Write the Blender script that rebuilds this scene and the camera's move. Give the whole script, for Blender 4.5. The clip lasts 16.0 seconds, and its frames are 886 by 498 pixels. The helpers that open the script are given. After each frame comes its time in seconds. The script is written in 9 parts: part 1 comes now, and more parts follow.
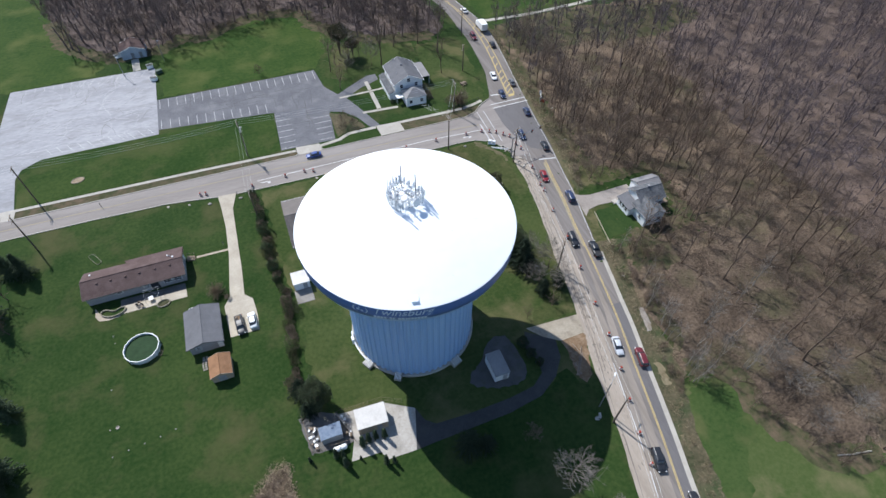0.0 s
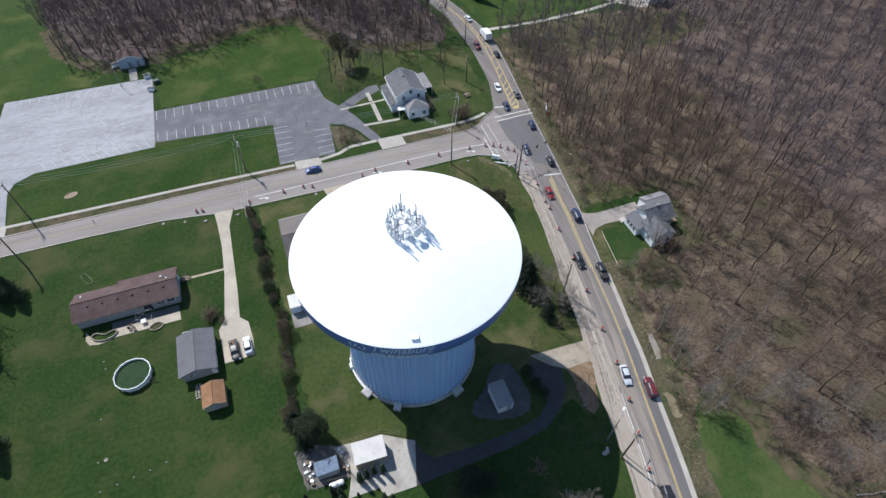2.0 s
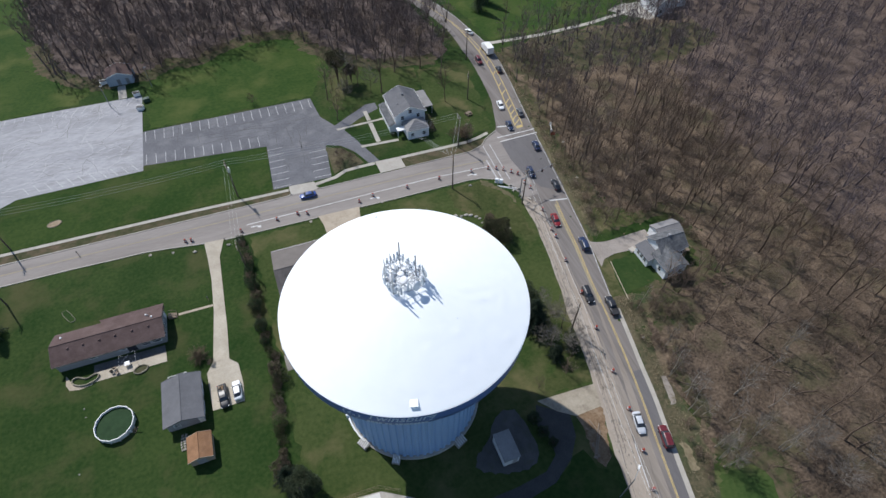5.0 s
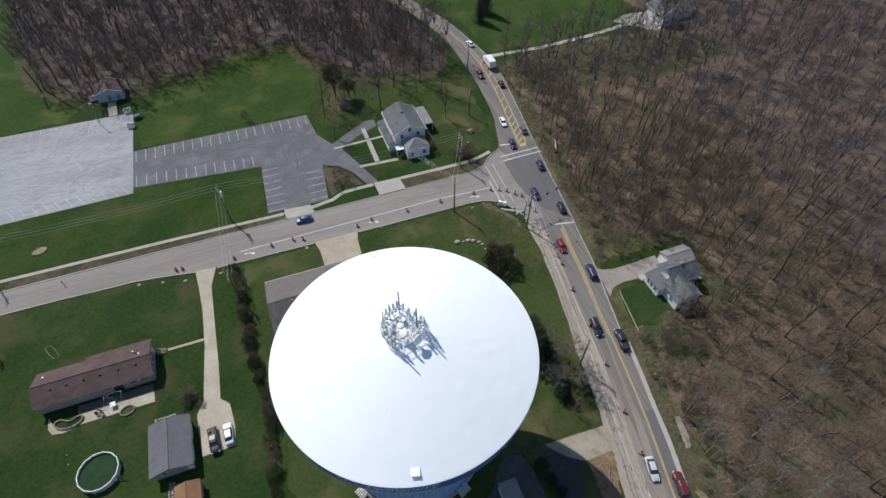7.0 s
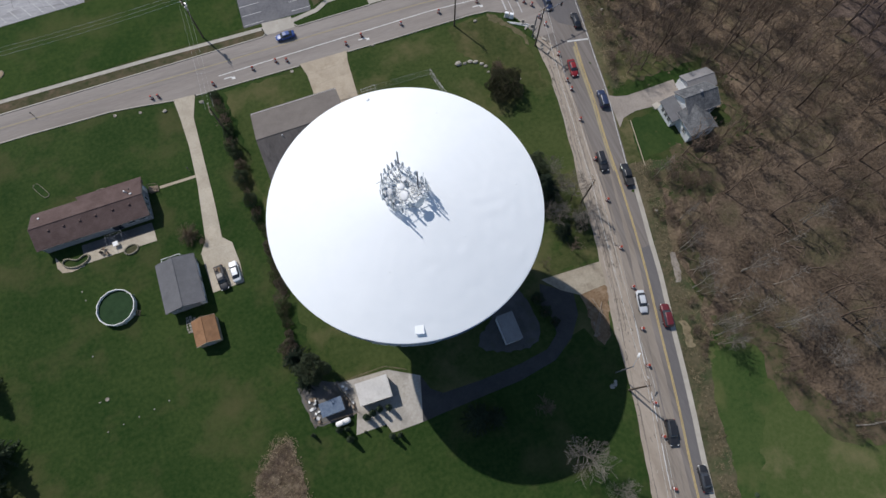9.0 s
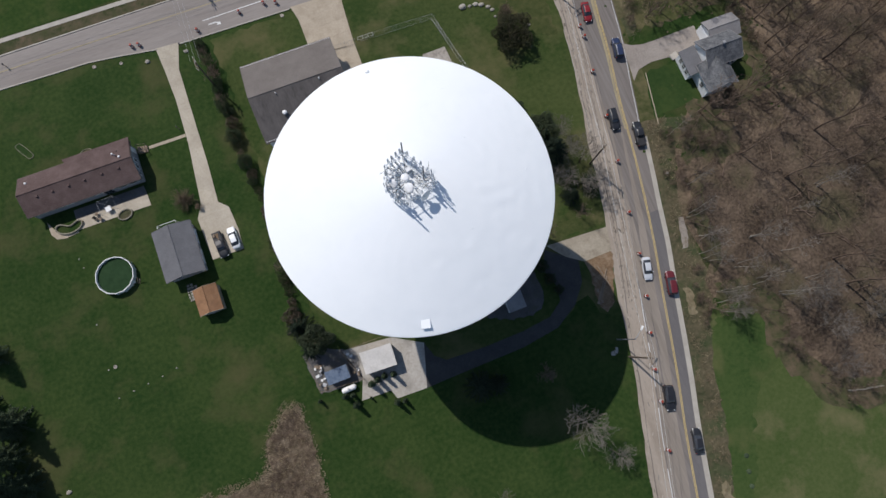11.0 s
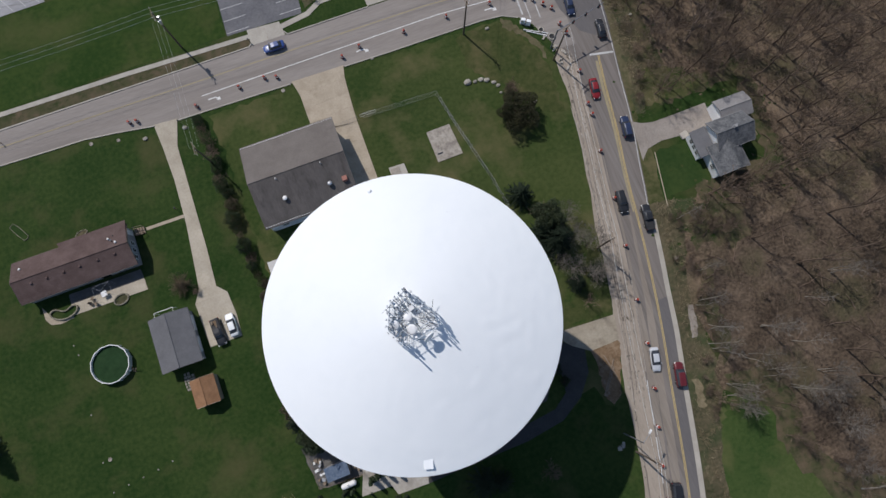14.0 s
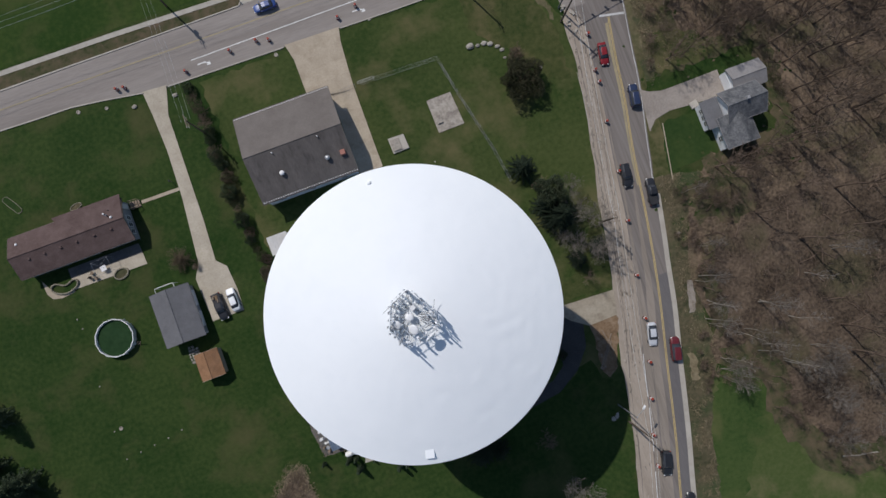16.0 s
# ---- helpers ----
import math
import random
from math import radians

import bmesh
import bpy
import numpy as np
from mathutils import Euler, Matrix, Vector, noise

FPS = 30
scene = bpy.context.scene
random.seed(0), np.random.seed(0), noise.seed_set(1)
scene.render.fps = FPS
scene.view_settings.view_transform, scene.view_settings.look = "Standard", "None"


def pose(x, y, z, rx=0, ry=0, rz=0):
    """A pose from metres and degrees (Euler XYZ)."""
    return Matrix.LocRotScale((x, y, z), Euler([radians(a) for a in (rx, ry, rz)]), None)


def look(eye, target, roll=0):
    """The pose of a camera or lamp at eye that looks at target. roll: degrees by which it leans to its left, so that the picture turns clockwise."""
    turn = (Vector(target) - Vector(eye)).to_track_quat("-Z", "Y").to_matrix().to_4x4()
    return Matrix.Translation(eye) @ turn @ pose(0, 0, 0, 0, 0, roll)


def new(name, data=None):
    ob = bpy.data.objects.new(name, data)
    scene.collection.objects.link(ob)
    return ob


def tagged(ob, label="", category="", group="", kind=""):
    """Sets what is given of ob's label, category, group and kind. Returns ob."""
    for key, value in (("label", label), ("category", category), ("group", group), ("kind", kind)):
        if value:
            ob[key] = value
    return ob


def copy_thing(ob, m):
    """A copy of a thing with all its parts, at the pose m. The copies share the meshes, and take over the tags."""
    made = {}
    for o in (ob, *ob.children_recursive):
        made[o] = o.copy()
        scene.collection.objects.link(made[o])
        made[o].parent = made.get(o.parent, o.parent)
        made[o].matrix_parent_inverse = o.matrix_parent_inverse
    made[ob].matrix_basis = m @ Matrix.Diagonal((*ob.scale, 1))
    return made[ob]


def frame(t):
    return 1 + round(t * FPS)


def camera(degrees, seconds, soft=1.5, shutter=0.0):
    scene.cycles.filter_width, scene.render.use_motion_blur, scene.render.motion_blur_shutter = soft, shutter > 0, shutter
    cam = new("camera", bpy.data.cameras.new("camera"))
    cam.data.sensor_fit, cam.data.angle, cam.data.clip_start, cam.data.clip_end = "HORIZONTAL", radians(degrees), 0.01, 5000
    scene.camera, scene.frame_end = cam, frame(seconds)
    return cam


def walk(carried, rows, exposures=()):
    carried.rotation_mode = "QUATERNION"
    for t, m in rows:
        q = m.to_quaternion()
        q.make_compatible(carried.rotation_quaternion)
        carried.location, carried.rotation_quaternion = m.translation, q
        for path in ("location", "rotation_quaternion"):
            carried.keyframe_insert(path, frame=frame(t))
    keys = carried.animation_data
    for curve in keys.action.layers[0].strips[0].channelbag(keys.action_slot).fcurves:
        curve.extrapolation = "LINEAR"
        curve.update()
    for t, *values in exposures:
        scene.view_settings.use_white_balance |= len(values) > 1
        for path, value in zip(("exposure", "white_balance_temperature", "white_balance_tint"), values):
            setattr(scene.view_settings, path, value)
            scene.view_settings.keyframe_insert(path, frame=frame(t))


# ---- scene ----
cam = camera(79.6, 16.0, 1.5)
METRES, EYE, TILT, LEAN, TURN = 67.4, 96.5, 0.0, 0.0, -21.6
ROWS = [
    (0.0, 0.0, 0.0, 0.0, 0.57, -49.29, -0.49),
    (0.5, -0.0004, 0.0263, 0.0009, 0.72, -49.31, -0.49),
    (1.0, 0.0006, 0.0535, 0.0023, 0.9, -49.3, -0.45),
    (1.5, 0.0023, 0.0749, 0.0034, 0.99, -49.28, -0.43),
    (2.0, 0.0002, 0.0924, 0.0035, 0.98, -49.3, -0.49),
    (2.5, -0.0008, 0.1119, 0.0032, 0.98, -49.26, -0.49),
    (3.0, -0.001, 0.134, 0.0044, 0.99, -49.29, -0.44),
    (3.5, -0.0017, 0.1567, 0.0045, 0.97, -49.3, -0.44),
    (4.0, -0.0031, 0.181, 0.0043, 0.94, -49.3, -0.43),
    (6.5, -0.0105, 0.3317, 0.0081, 0.83, -49.27, -0.34),
    (7.0, -0.0135, 0.3623, 0.0094, 0.79, -49.3, -0.35),
    (7.5, -0.0163, 0.3962, 0.0107, 0.75, -49.31, -0.33),
    (8.0, -0.0195, 0.4333, 0.011, 0.65, -52.58, -0.34),
    (8.5, -0.0224, 0.4576, 0.0105, 0.46, -63.87, -0.5),
    (9.0, -0.028, 0.4957, 0.0147, 0.41, -70.98, -0.67),
    (9.5, -0.0345, 0.5476, 0.0169, 0.29, -79.88, -0.91),
    (12.0, -0.0461, 0.6905, 0.0205, 0.41, -80.04, -0.97),
    (12.5, -0.0455, 0.7297, 0.0222, 0.4, -80.04, -0.9),
    (13.0, -0.0475, 0.7759, 0.0232, 0.39, -80.08, -0.9),
    (13.5, -0.0495, 0.8259, 0.0244, 0.57, -80.08, -0.87),
    (14.0, -0.0528, 0.8818, 0.0251, 0.81, -80.12, -0.85),
    (14.5, -0.0565, 0.9325, 0.0274, 0.88, -80.06, -0.84),
    (15.0, -0.0602, 0.9675, 0.0304, 0.92, -80.0, -0.87),
    (15.5, -0.0605, 0.9861, 0.0295, 0.99, -79.93, -0.89),
    (16.0, -0.06, 0.9912, 0.0251, 0.99, -87.1, -1.04),
]
walk(cam, [(t, pose(0, 0, EYE, TILT, LEAN, TURN) @ pose(METRES * x, METRES * y, METRES * z, 90 + pitch, roll, yaw)) for t, x, y, z, yaw, pitch, roll in ROWS],
     exposures=[(0.0, 0.66, 6240, 10), (2.0, 0.55, 6280, 10), (4.0, 0.39, 6340, 10), (7.0, 0.13, 6510, 10), (9.0, -0.02, 6630, 11), (12.0, -0.06, 6670, 12), (14.0, -0.17, 6630, 12), (16.0, -0.27, 6630, 12)])

# ---- light: clear midday sun from the north-north-west of the plan, blue sky ----
SUN_TO = Vector((-0.43, 0.90, 1.165)).normalized()
world = bpy.data.worlds.new("sky")
scene.world = world
world.use_nodes = True
sky = world.node_tree.nodes.new("ShaderNodeTexSky")
sky.sky_type, sky.sun_disc = "NISHITA", False
sky.sun_elevation = math.asin(SUN_TO.z)
sky.sun_rotation = math.atan2(SUN_TO.x, SUN_TO.y)
sky.air_density, sky.dust_density, sky.ozone_density = 1.0, 0.4, 2.0
world.node_tree.links.new(sky.outputs[0], world.node_tree.nodes["Background"].inputs[0])
world.node_tree.nodes["Background"].inputs[1].default_value = 0.100
sun = new("sun", bpy.data.lights.new("sun", "SUN"))
sun.data.energy, sun.data.angle, sun.data.color = 3.62, radians(0.55), (1.0, 0.972, 0.935)
sun.matrix_world = look(SUN_TO * 300, (0, 0, 0))


# ---- materials ----
def surface(name, a, b, rough=0.8, metal=0.0, fine=3.0, coarse=0.15, bump=0.3, stain=None, stain_scale=0.6, stain_amount=0.5,
            stretch=(1, 1, 1), turn=0.0, spread=0.0, distance=0.05, spec=0.35, span=0.28):
    """Two tones mixed by a coarse and a fine noise, stains with a shape of their own, relief, and a little spread of tone from object to object."""
    m = bpy.data.materials.new(name)
    m.use_nodes = True
    n, k = m.node_tree.nodes, m.node_tree.links
    p = n["Principled BSDF"]
    p.inputs["Roughness"].default_value, p.inputs["Metallic"].default_value = rough, metal
    p.inputs["Specular IOR Level"].default_value = spec
    geo, mp = n.new("ShaderNodeNewGeometry"), n.new("ShaderNodeMapping")
    mp.inputs["Scale"].default_value, mp.inputs["Rotation"].default_value = stretch, (0, 0, radians(turn))
    k.new(geo.outputs["Position"], mp.inputs["Vector"])

    def tex(scale, detail, source):
        t = n.new("ShaderNodeTexNoise")
        t.inputs["Scale"].default_value, t.inputs["Detail"].default_value, t.inputs["Roughness"].default_value = scale, detail, 0.6
        k.new(source, t.inputs["Vector"])
        return t.outputs["Fac"]

    def ramp(source, lo, hi):
        r = n.new("ShaderNodeMapRange")
        r.inputs["From Min"].default_value, r.inputs["From Max"].default_value = lo, hi
        k.new(source, r.inputs["Value"])
        return r.outputs["Result"]

    def mix(f, x, y, kind="MIX"):
        t = n.new("ShaderNodeMix")
        t.data_type, t.blend_type = "RGBA", kind
        for s, v in ((t.inputs["Factor"], f), (t.inputs["A"], x), (t.inputs["B"], y)):
            if isinstance(v, (tuple, float)):
                s.default_value = v
            else:
                k.new(v, s)
        return t.outputs["Result"]

    f1, f2 = tex(fine, 6, mp.outputs[0]), tex(coarse, 4, mp.outputs[0])
    both = n.new("ShaderNodeMath")
    both.operation = "ADD"
    k.new(f1, both.inputs[0])
    k.new(f2, both.inputs[1])
    col = mix(ramp(both.outputs[0], 1 - span, 1 + span), a, b)
    if stain:
        col = mix(mix(ramp(tex(stain_scale, 5, mp.outputs[0]), 0.5, 0.68), (0.0, 0.0, 0.0, 1.0), (stain_amount,) * 3 + (1.0,)), col, stain)
    if spread:
        info = n.new("ShaderNodeObjectInfo")
        v = n.new("ShaderNodeMapRange")
        v.inputs["To Min"].default_value, v.inputs["To Max"].default_value = 1 - spread, 1 + spread
        k.new(info.outputs["Random"], v.inputs["Value"])
        hsv = n.new("ShaderNodeHueSaturation")
        k.new(v.outputs[0], hsv.inputs["Value"])
        k.new(col, hsv.inputs["Color"])
        col = hsv.outputs[0]
    k.new(col, p.inputs["Base Color"])
    if bump:
        bp = n.new("ShaderNodeBump")
        bp.inputs["Strength"].default_value, bp.inputs["Distance"].default_value = bump, distance
        k.new(f1, bp.inputs["Height"])
        k.new(bp.outputs[0], p.inputs["Normal"])
    return m


def lin(r, g, b):
    return (r, g, b, 1.0)


def island(m, spread):
    """Lets each loose piece of a joined mesh differ a little in tone."""
    n, k = m.node_tree.nodes, m.node_tree.links
    p = n["Principled BSDF"]
    src = p.inputs["Base Color"].links[0].from_socket
    geo, v, hsv = n.new("ShaderNodeNewGeometry"), n.new("ShaderNodeMapRange"), n.new("ShaderNodeHueSaturation")
    v.inputs["To Min"].default_value, v.inputs["To Max"].default_value = 1 - spread, 1 + spread
    k.new(geo.outputs["Random Per Island"], v.inputs["Value"])
    k.new(v.outputs[0], hsv.inputs["Value"])
    k.new(src, hsv.inputs["Color"])
    k.new(hsv.outputs[0], p.inputs["Base Color"])
    return m


GRASS = surface("grass", lin(0.0143, 0.0365, 0.0080), lin(0.0385, 0.0615, 0.0168), 0.95, fine=1.3, coarse=0.055, bump=0.5, stain=lin(0.074, 0.072, 0.031), stain_scale=0.075, stain_amount=0.75, distance=0.12, spec=0.1, span=0.22)
GRASS_LUSH = surface("lush_grass", lin(0.021, 0.051, 0.010), lin(0.047, 0.074, 0.0175), 0.95, fine=0.9, coarse=0.06, bump=0.5, stain=lin(0.10, 0.112, 0.036), stain_scale=0.07, stain_amount=0.6, distance=0.12, spec=0.1, span=0.24)
GRASS_DRY = surface("dry_grass", lin(0.026, 0.048, 0.012), lin(0.060, 0.076, 0.025), 0.95, fine=1.2, coarse=0.06, bump=0.5, stain=lin(0.118, 0.105, 0.050), stain_scale=0.085, stain_amount=0.8, distance=0.12, spec=0.1, span=0.24)
FIELD = surface("worn_field_grass", lin(0.036, 0.064, 0.016), lin(0.076, 0.096, 0.034), 0.95, fine=1.4, coarse=0.05, bump=0.4, stain=lin(0.150, 0.132, 0.070), stain_scale=0.11, stain_amount=0.7, distance=0.12, spec=0.1, span=0.3)
VERGE_GRASS = surface("verge_grass", lin(0.018, 0.043, 0.0085), lin(0.041, 0.066, 0.016), 0.95, fine=1.0, coarse=0.055, bump=0.5, stain=lin(0.080, 0.082, 0.032), stain_scale=0.08, stain_amount=0.6, distance=0.12, spec=0.1, span=0.22)
FIELD_GREEN = surface("lush_field_grass", lin(0.026, 0.055, 0.014), lin(0.060, 0.086, 0.027), 0.95, fine=1.4, coarse=0.07, bump=0.4, stain=lin(0.090, 0.098, 0.038), stain_scale=0.12, stain_amount=0.8, distance=0.12, spec=0.1, span=0.3)
LAWN = surface("dense_green_lawn", lin(0.018, 0.042, 0.011), lin(0.036, 0.061, 0.018), 0.95, fine=1.2, coarse=0.1, bump=0.4, stain=lin(0.05, 0.07, 0.02), stain_scale=0.2, stain_amount=0.4, distance=0.12, spec=0.1)
LAWN_OLIVE = surface("thin_olive_lawn", lin(0.028, 0.046, 0.013), lin(0.072, 0.076, 0.029), 0.95, fine=1.0, coarse=0.09, bump=0.5, stain=lin(0.118, 0.100, 0.050), stain_scale=0.16, stain_amount=0.7, distance=0.12, spec=0.1, span=0.24)
LAWN_WORN = surface("worn_tan_lawn", lin(0.036, 0.050, 0.016), lin(0.105, 0.098, 0.046), 0.95, fine=0.9, coarse=0.14, bump=0.5, stain=lin(0.15, 0.125, 0.068), stain_scale=0.25, stain_amount=0.6, distance=0.12, spec=0.1, span=0.24)
WOOD_EDGE_TURF = surface("leafy_turf", lin(0.030, 0.045, 0.016), lin(0.135, 0.098, 0.068), 0.95, fine=0.9, coarse=0.25, bump=0.7, stain=lin(0.040, 0.056, 0.020), stain_scale=0.45, stain_amount=0.8, distance=0.15, spec=0.1)
LITTER = surface("leaf_litter", lin(0.059, 0.044, 0.0315), lin(0.208, 0.155, 0.108), 0.95, fine=1.8, coarse=0.14, bump=1.0, stain=lin(0.085, 0.080, 0.042), stain_scale=0.09, stain_amount=0.75, distance=0.3, spec=0.1, span=0.22)
LITTER_DARK = surface("dark_leaf_litter", lin(0.040, 0.030, 0.022), lin(0.150, 0.112, 0.081), 0.95, fine=1.8, coarse=0.14, bump=1.0, stain=lin(0.075, 0.070, 0.038), stain_scale=0.09, stain_amount=0.75, distance=0.3, spec=0.1, span=0.22)
LITTER_GREY = surface("greyish_leaf_litter", lin(0.044, 0.034, 0.031), lin(0.180, 0.140, 0.124), 0.95, fine=1.8, coarse=0.14, bump=1.0, stain=lin(0.155, 0.125, 0.115), stain_scale=0.3, stain_amount=0.5, distance=0.3, spec=0.1, span=0.22)
LITTER_MID = surface("old_leaf_litter", lin(0.047, 0.035, 0.029), lin(0.156, 0.118, 0.098), 0.95, fine=1.8, coarse=0.14, bump=1.0, stain=lin(0.165, 0.118, 0.090), stain_scale=0.06, stain_amount=0.5, distance=0.3, spec=0.1, span=0.22)
SCRUB = surface("scrub", lin(0.040, 0.043, 0.022), lin(0.138, 0.113, 0.072), 0.95, fine=1.6, coarse=0.18, bump=0.8, stain=lin(0.046, 0.066, 0.028), stain_scale=0.16, stain_amount=0.9, distance=0.2, spec=0.1)
DIRT = surface("bare_earth", lin(0.21, 0.155, 0.10), lin(0.36, 0.29, 0.21), 0.95, fine=2.5, coarse=0.3, bump=0.6, distance=0.06, spec=0.1)
ASPHALT = surface("asphalt", lin(0.130, 0.114, 0.103), lin(0.202, 0.180, 0.165), 0.9, fine=3, coarse=0.5, bump=0.15, stain=lin(0.22, 0.205, 0.19), stain_scale=0.8, stain_amount=0.5, stretch=(1, 0.035, 1), turn=-14, span=0.24)
ASPHALT_NEW = surface("dark_asphalt", lin(0.104, 0.098, 0.099), lin(0.146, 0.137, 0.137), 0.9, fine=6, coarse=0.3, bump=0.15, stain=lin(0.15, 0.142, 0.138), stain_scale=0.5, stain_amount=0.4, stretch=(1, 0.12, 1), turn=-14)
# track tone lowered so that its colour carries part of the tower's shadow
TRACK = surface("shade_darkened_asphalt", lin(0.036, 0.036, 0.037), lin(0.058, 0.057, 0.057), 0.9, fine=4, coarse=0.3, bump=0.15, stain=lin(0.072, 0.070, 0.064), stain_scale=0.5, stain_amount=0.4)
EARTH_RED = surface("reddish_bare_earth", lin(0.13, 0.085, 0.050), lin(0.24, 0.165, 0.105), 0.95, fine=2.0, coarse=0.35, bump=0.6, stain=lin(0.30, 0.235, 0.17), stain_scale=0.5, stain_amount=0.5, distance=0.06, spec=0.1)
CONCRETE_WARM = surface("warm_concrete", lin(0.36, 0.315, 0.245), lin(0.47, 0.42, 0.34), 0.88, fine=3, coarse=0.25, bump=0.15, stain=lin(0.30, 0.26, 0.20), stain_scale=0.4, stain_amount=0.5, spread=0.05)
DUSTY = surface("dusty_lane", lin(0.21, 0.18, 0.150), lin(0.285, 0.248, 0.212), 0.95, fine=4, coarse=0.35, bump=0.25, stain=lin(0.165, 0.142, 0.12), stain_scale=0.6, stain_amount=0.6, stretch=(1, 0.06, 1), turn=-14)
DUSTY_DRIVE = surface("pinkish_worn_drive", lin(0.235, 0.205, 0.18), lin(0.33, 0.295, 0.262), 0.95, fine=3, coarse=0.25, bump=0.3, stain=lin(0.18, 0.158, 0.135), stain_scale=0.35, stain_amount=0.6)
ASPHALT_OLD = surface("worn_grey_road", lin(0.215, 0.19, 0.172), lin(0.285, 0.258, 0.236), 0.9, fine=5, coarse=0.2, bump=0.15, stain=lin(0.175, 0.155, 0.14), stain_scale=0.45, stain_amount=0.6, stretch=(0.08, 1, 1))
MILLED = surface("milled_road_edge", lin(0.275, 0.230, 0.186), lin(0.365, 0.315, 0.262), 0.95, fine=5, coarse=0.35, bump=0.5, stain=lin(0.20, 0.162, 0.125), stain_scale=0.5, stain_amount=0.5, stretch=(1, 0.2, 1), turn=-14)
TAN_PATH = surface("worn_tan_earth", lin(0.15, 0.125, 0.075), lin(0.27, 0.225, 0.15), 0.95, fine=2, coarse=0.3, bump=0.5, stain=lin(0.07, 0.08, 0.03), stain_scale=0.6, stain_amount=0.5, spec=0.1)
TAN_FAINT = surface("thin_worn_turf", lin(0.075, 0.070, 0.036), lin(0.165, 0.140, 0.086), 0.95, fine=1.4, coarse=0.3, bump=0.5, stain=lin(0.052, 0.062, 0.024), stain_scale=0.6, stain_amount=0.7, spec=0.1)
GRAVEL_DARK = surface("dark_gravel", lin(0.085, 0.082, 0.08), lin(0.155, 0.148, 0.142), 0.95, fine=6, coarse=0.4, bump=0.8, stain=lin(0.10, 0.10, 0.07), stain_scale=0.6, stain_amount=0.6)
# darker gravel copy: the tower's shade on the pad is put into the colour
GRAVEL_PAD = surface("shade_darkened_gravel", lin(0.055, 0.054, 0.054), lin(0.105, 0.101, 0.098), 0.95, fine=6, coarse=0.4, bump=0.8, stain=lin(0.07, 0.072, 0.05), stain_scale=0.6, stain_amount=0.6)
RUT = surface("dark_rut", lin(0.13, 0.11, 0.092), lin(0.21, 0.182, 0.155), 0.95, fine=4, coarse=0.6, bump=0.4, stain=lin(0.27, 0.235, 0.2), stain_scale=0.6, stain_amount=0.8, stretch=(1, 0.25, 1), turn=-14)
CHALK = surface("chalky_dust", lin(0.31, 0.275, 0.235), lin(0.42, 0.38, 0.335), 0.95, fine=4, coarse=0.6, bump=0.2, stain=lin(0.27, 0.235, 0.2), stain_scale=0.6, stain_amount=0.85, stretch=(1, 0.25, 1), turn=-14)
DEBRIS = island(surface("mixed_debris", lin(0.13, 0.110, 0.090), lin(0.37, 0.335, 0.29), 0.95, fine=0.7, coarse=0.2, bump=0.0, spec=0.1), 0.4)
LOT_DARK = surface("parking_asphalt", lin(0.092, 0.093, 0.103), lin(0.155, 0.155, 0.166), 0.9, fine=2.0, coarse=0.16, bump=0.15, stain=lin(0.200, 0.197, 0.202), stain_scale=0.22, stain_amount=0.5)
LOT_PALE = surface("pale_parking", lin(0.25, 0.25, 0.262), lin(0.355, 0.353, 0.365), 0.9, fine=1.6, coarse=0.08, bump=0.15, stain=lin(0.205, 0.20, 0.20), stain_scale=0.35, stain_amount=0.6, stretch=(0.35, 1, 1), span=0.2)
CONCRETE = surface("concrete", lin(0.33, 0.305, 0.265), lin(0.43, 0.40, 0.35), 0.85, fine=4, coarse=0.3, bump=0.15, stain=lin(0.29, 0.265, 0.225), stain_scale=0.5, stain_amount=0.5, spread=0.06)
GRAVEL = surface("gravel", lin(0.18, 0.165, 0.15), lin(0.30, 0.28, 0.255), 0.95, fine=6, coarse=0.4, bump=0.8, stain=lin(0.17, 0.16, 0.12), stain_scale=0.6, stain_amount=0.6)
WHITE_LINE = surface("white_road_paint", lin(0.50, 0.50, 0.49), lin(0.74, 0.74, 0.72), 0.8, fine=3, coarse=0.8, bump=0.0)
STALL_PAINT = surface("worn_white_stall_paint", lin(0.34, 0.34, 0.335), lin(0.60, 0.60, 0.59), 0.85, fine=3, coarse=0.8, bump=0.0)
YELLOW_FADED = surface("faded_yellow_paint", lin(0.25, 0.215, 0.14), lin(0.36, 0.30, 0.18), 0.85, fine=3, coarse=0.6, bump=0.0)
YELLOW_LINE = surface("yellow_road_paint", lin(0.36, 0.275, 0.11), lin(0.52, 0.40, 0.18), 0.8, fine=3, coarse=0.8, bump=0.0)
TAR = surface("crack_sealer", lin(0.10, 0.097, 0.095), lin(0.19, 0.185, 0.18), 0.7, bump=0)
SEAM_PALE = surface("whitish_crack_filler", lin(0.36, 0.358, 0.362), lin(0.48, 0.475, 0.475), 0.9, bump=0)
TAR_DARK = surface("black_crack_sealer", lin(0.06, 0.06, 0.062), lin(0.10, 0.10, 0.102), 0.7, bump=0)
TANK_WHITE = surface("white_tank_paint", lin(0.82, 0.855, 0.88), lin(0.865, 0.895, 0.915), 0.7, fine=0.35, coarse=0.08, bump=0.08, stain=lin(0.79, 0.825, 0.855), stain_scale=0.35, stain_amount=0.3, distance=0.25, spec=0.15)
TANK_PALE = surface("pale_blue_tank_paint", lin(0.27, 0.415, 0.66), lin(0.345, 0.50, 0.73), 0.5, fine=1.0, coarse=0.15, bump=0.05, stain=lin(0.28, 0.39, 0.58), stain_scale=0.5, stain_amount=0.4, stretch=(1, 1, 0.08))
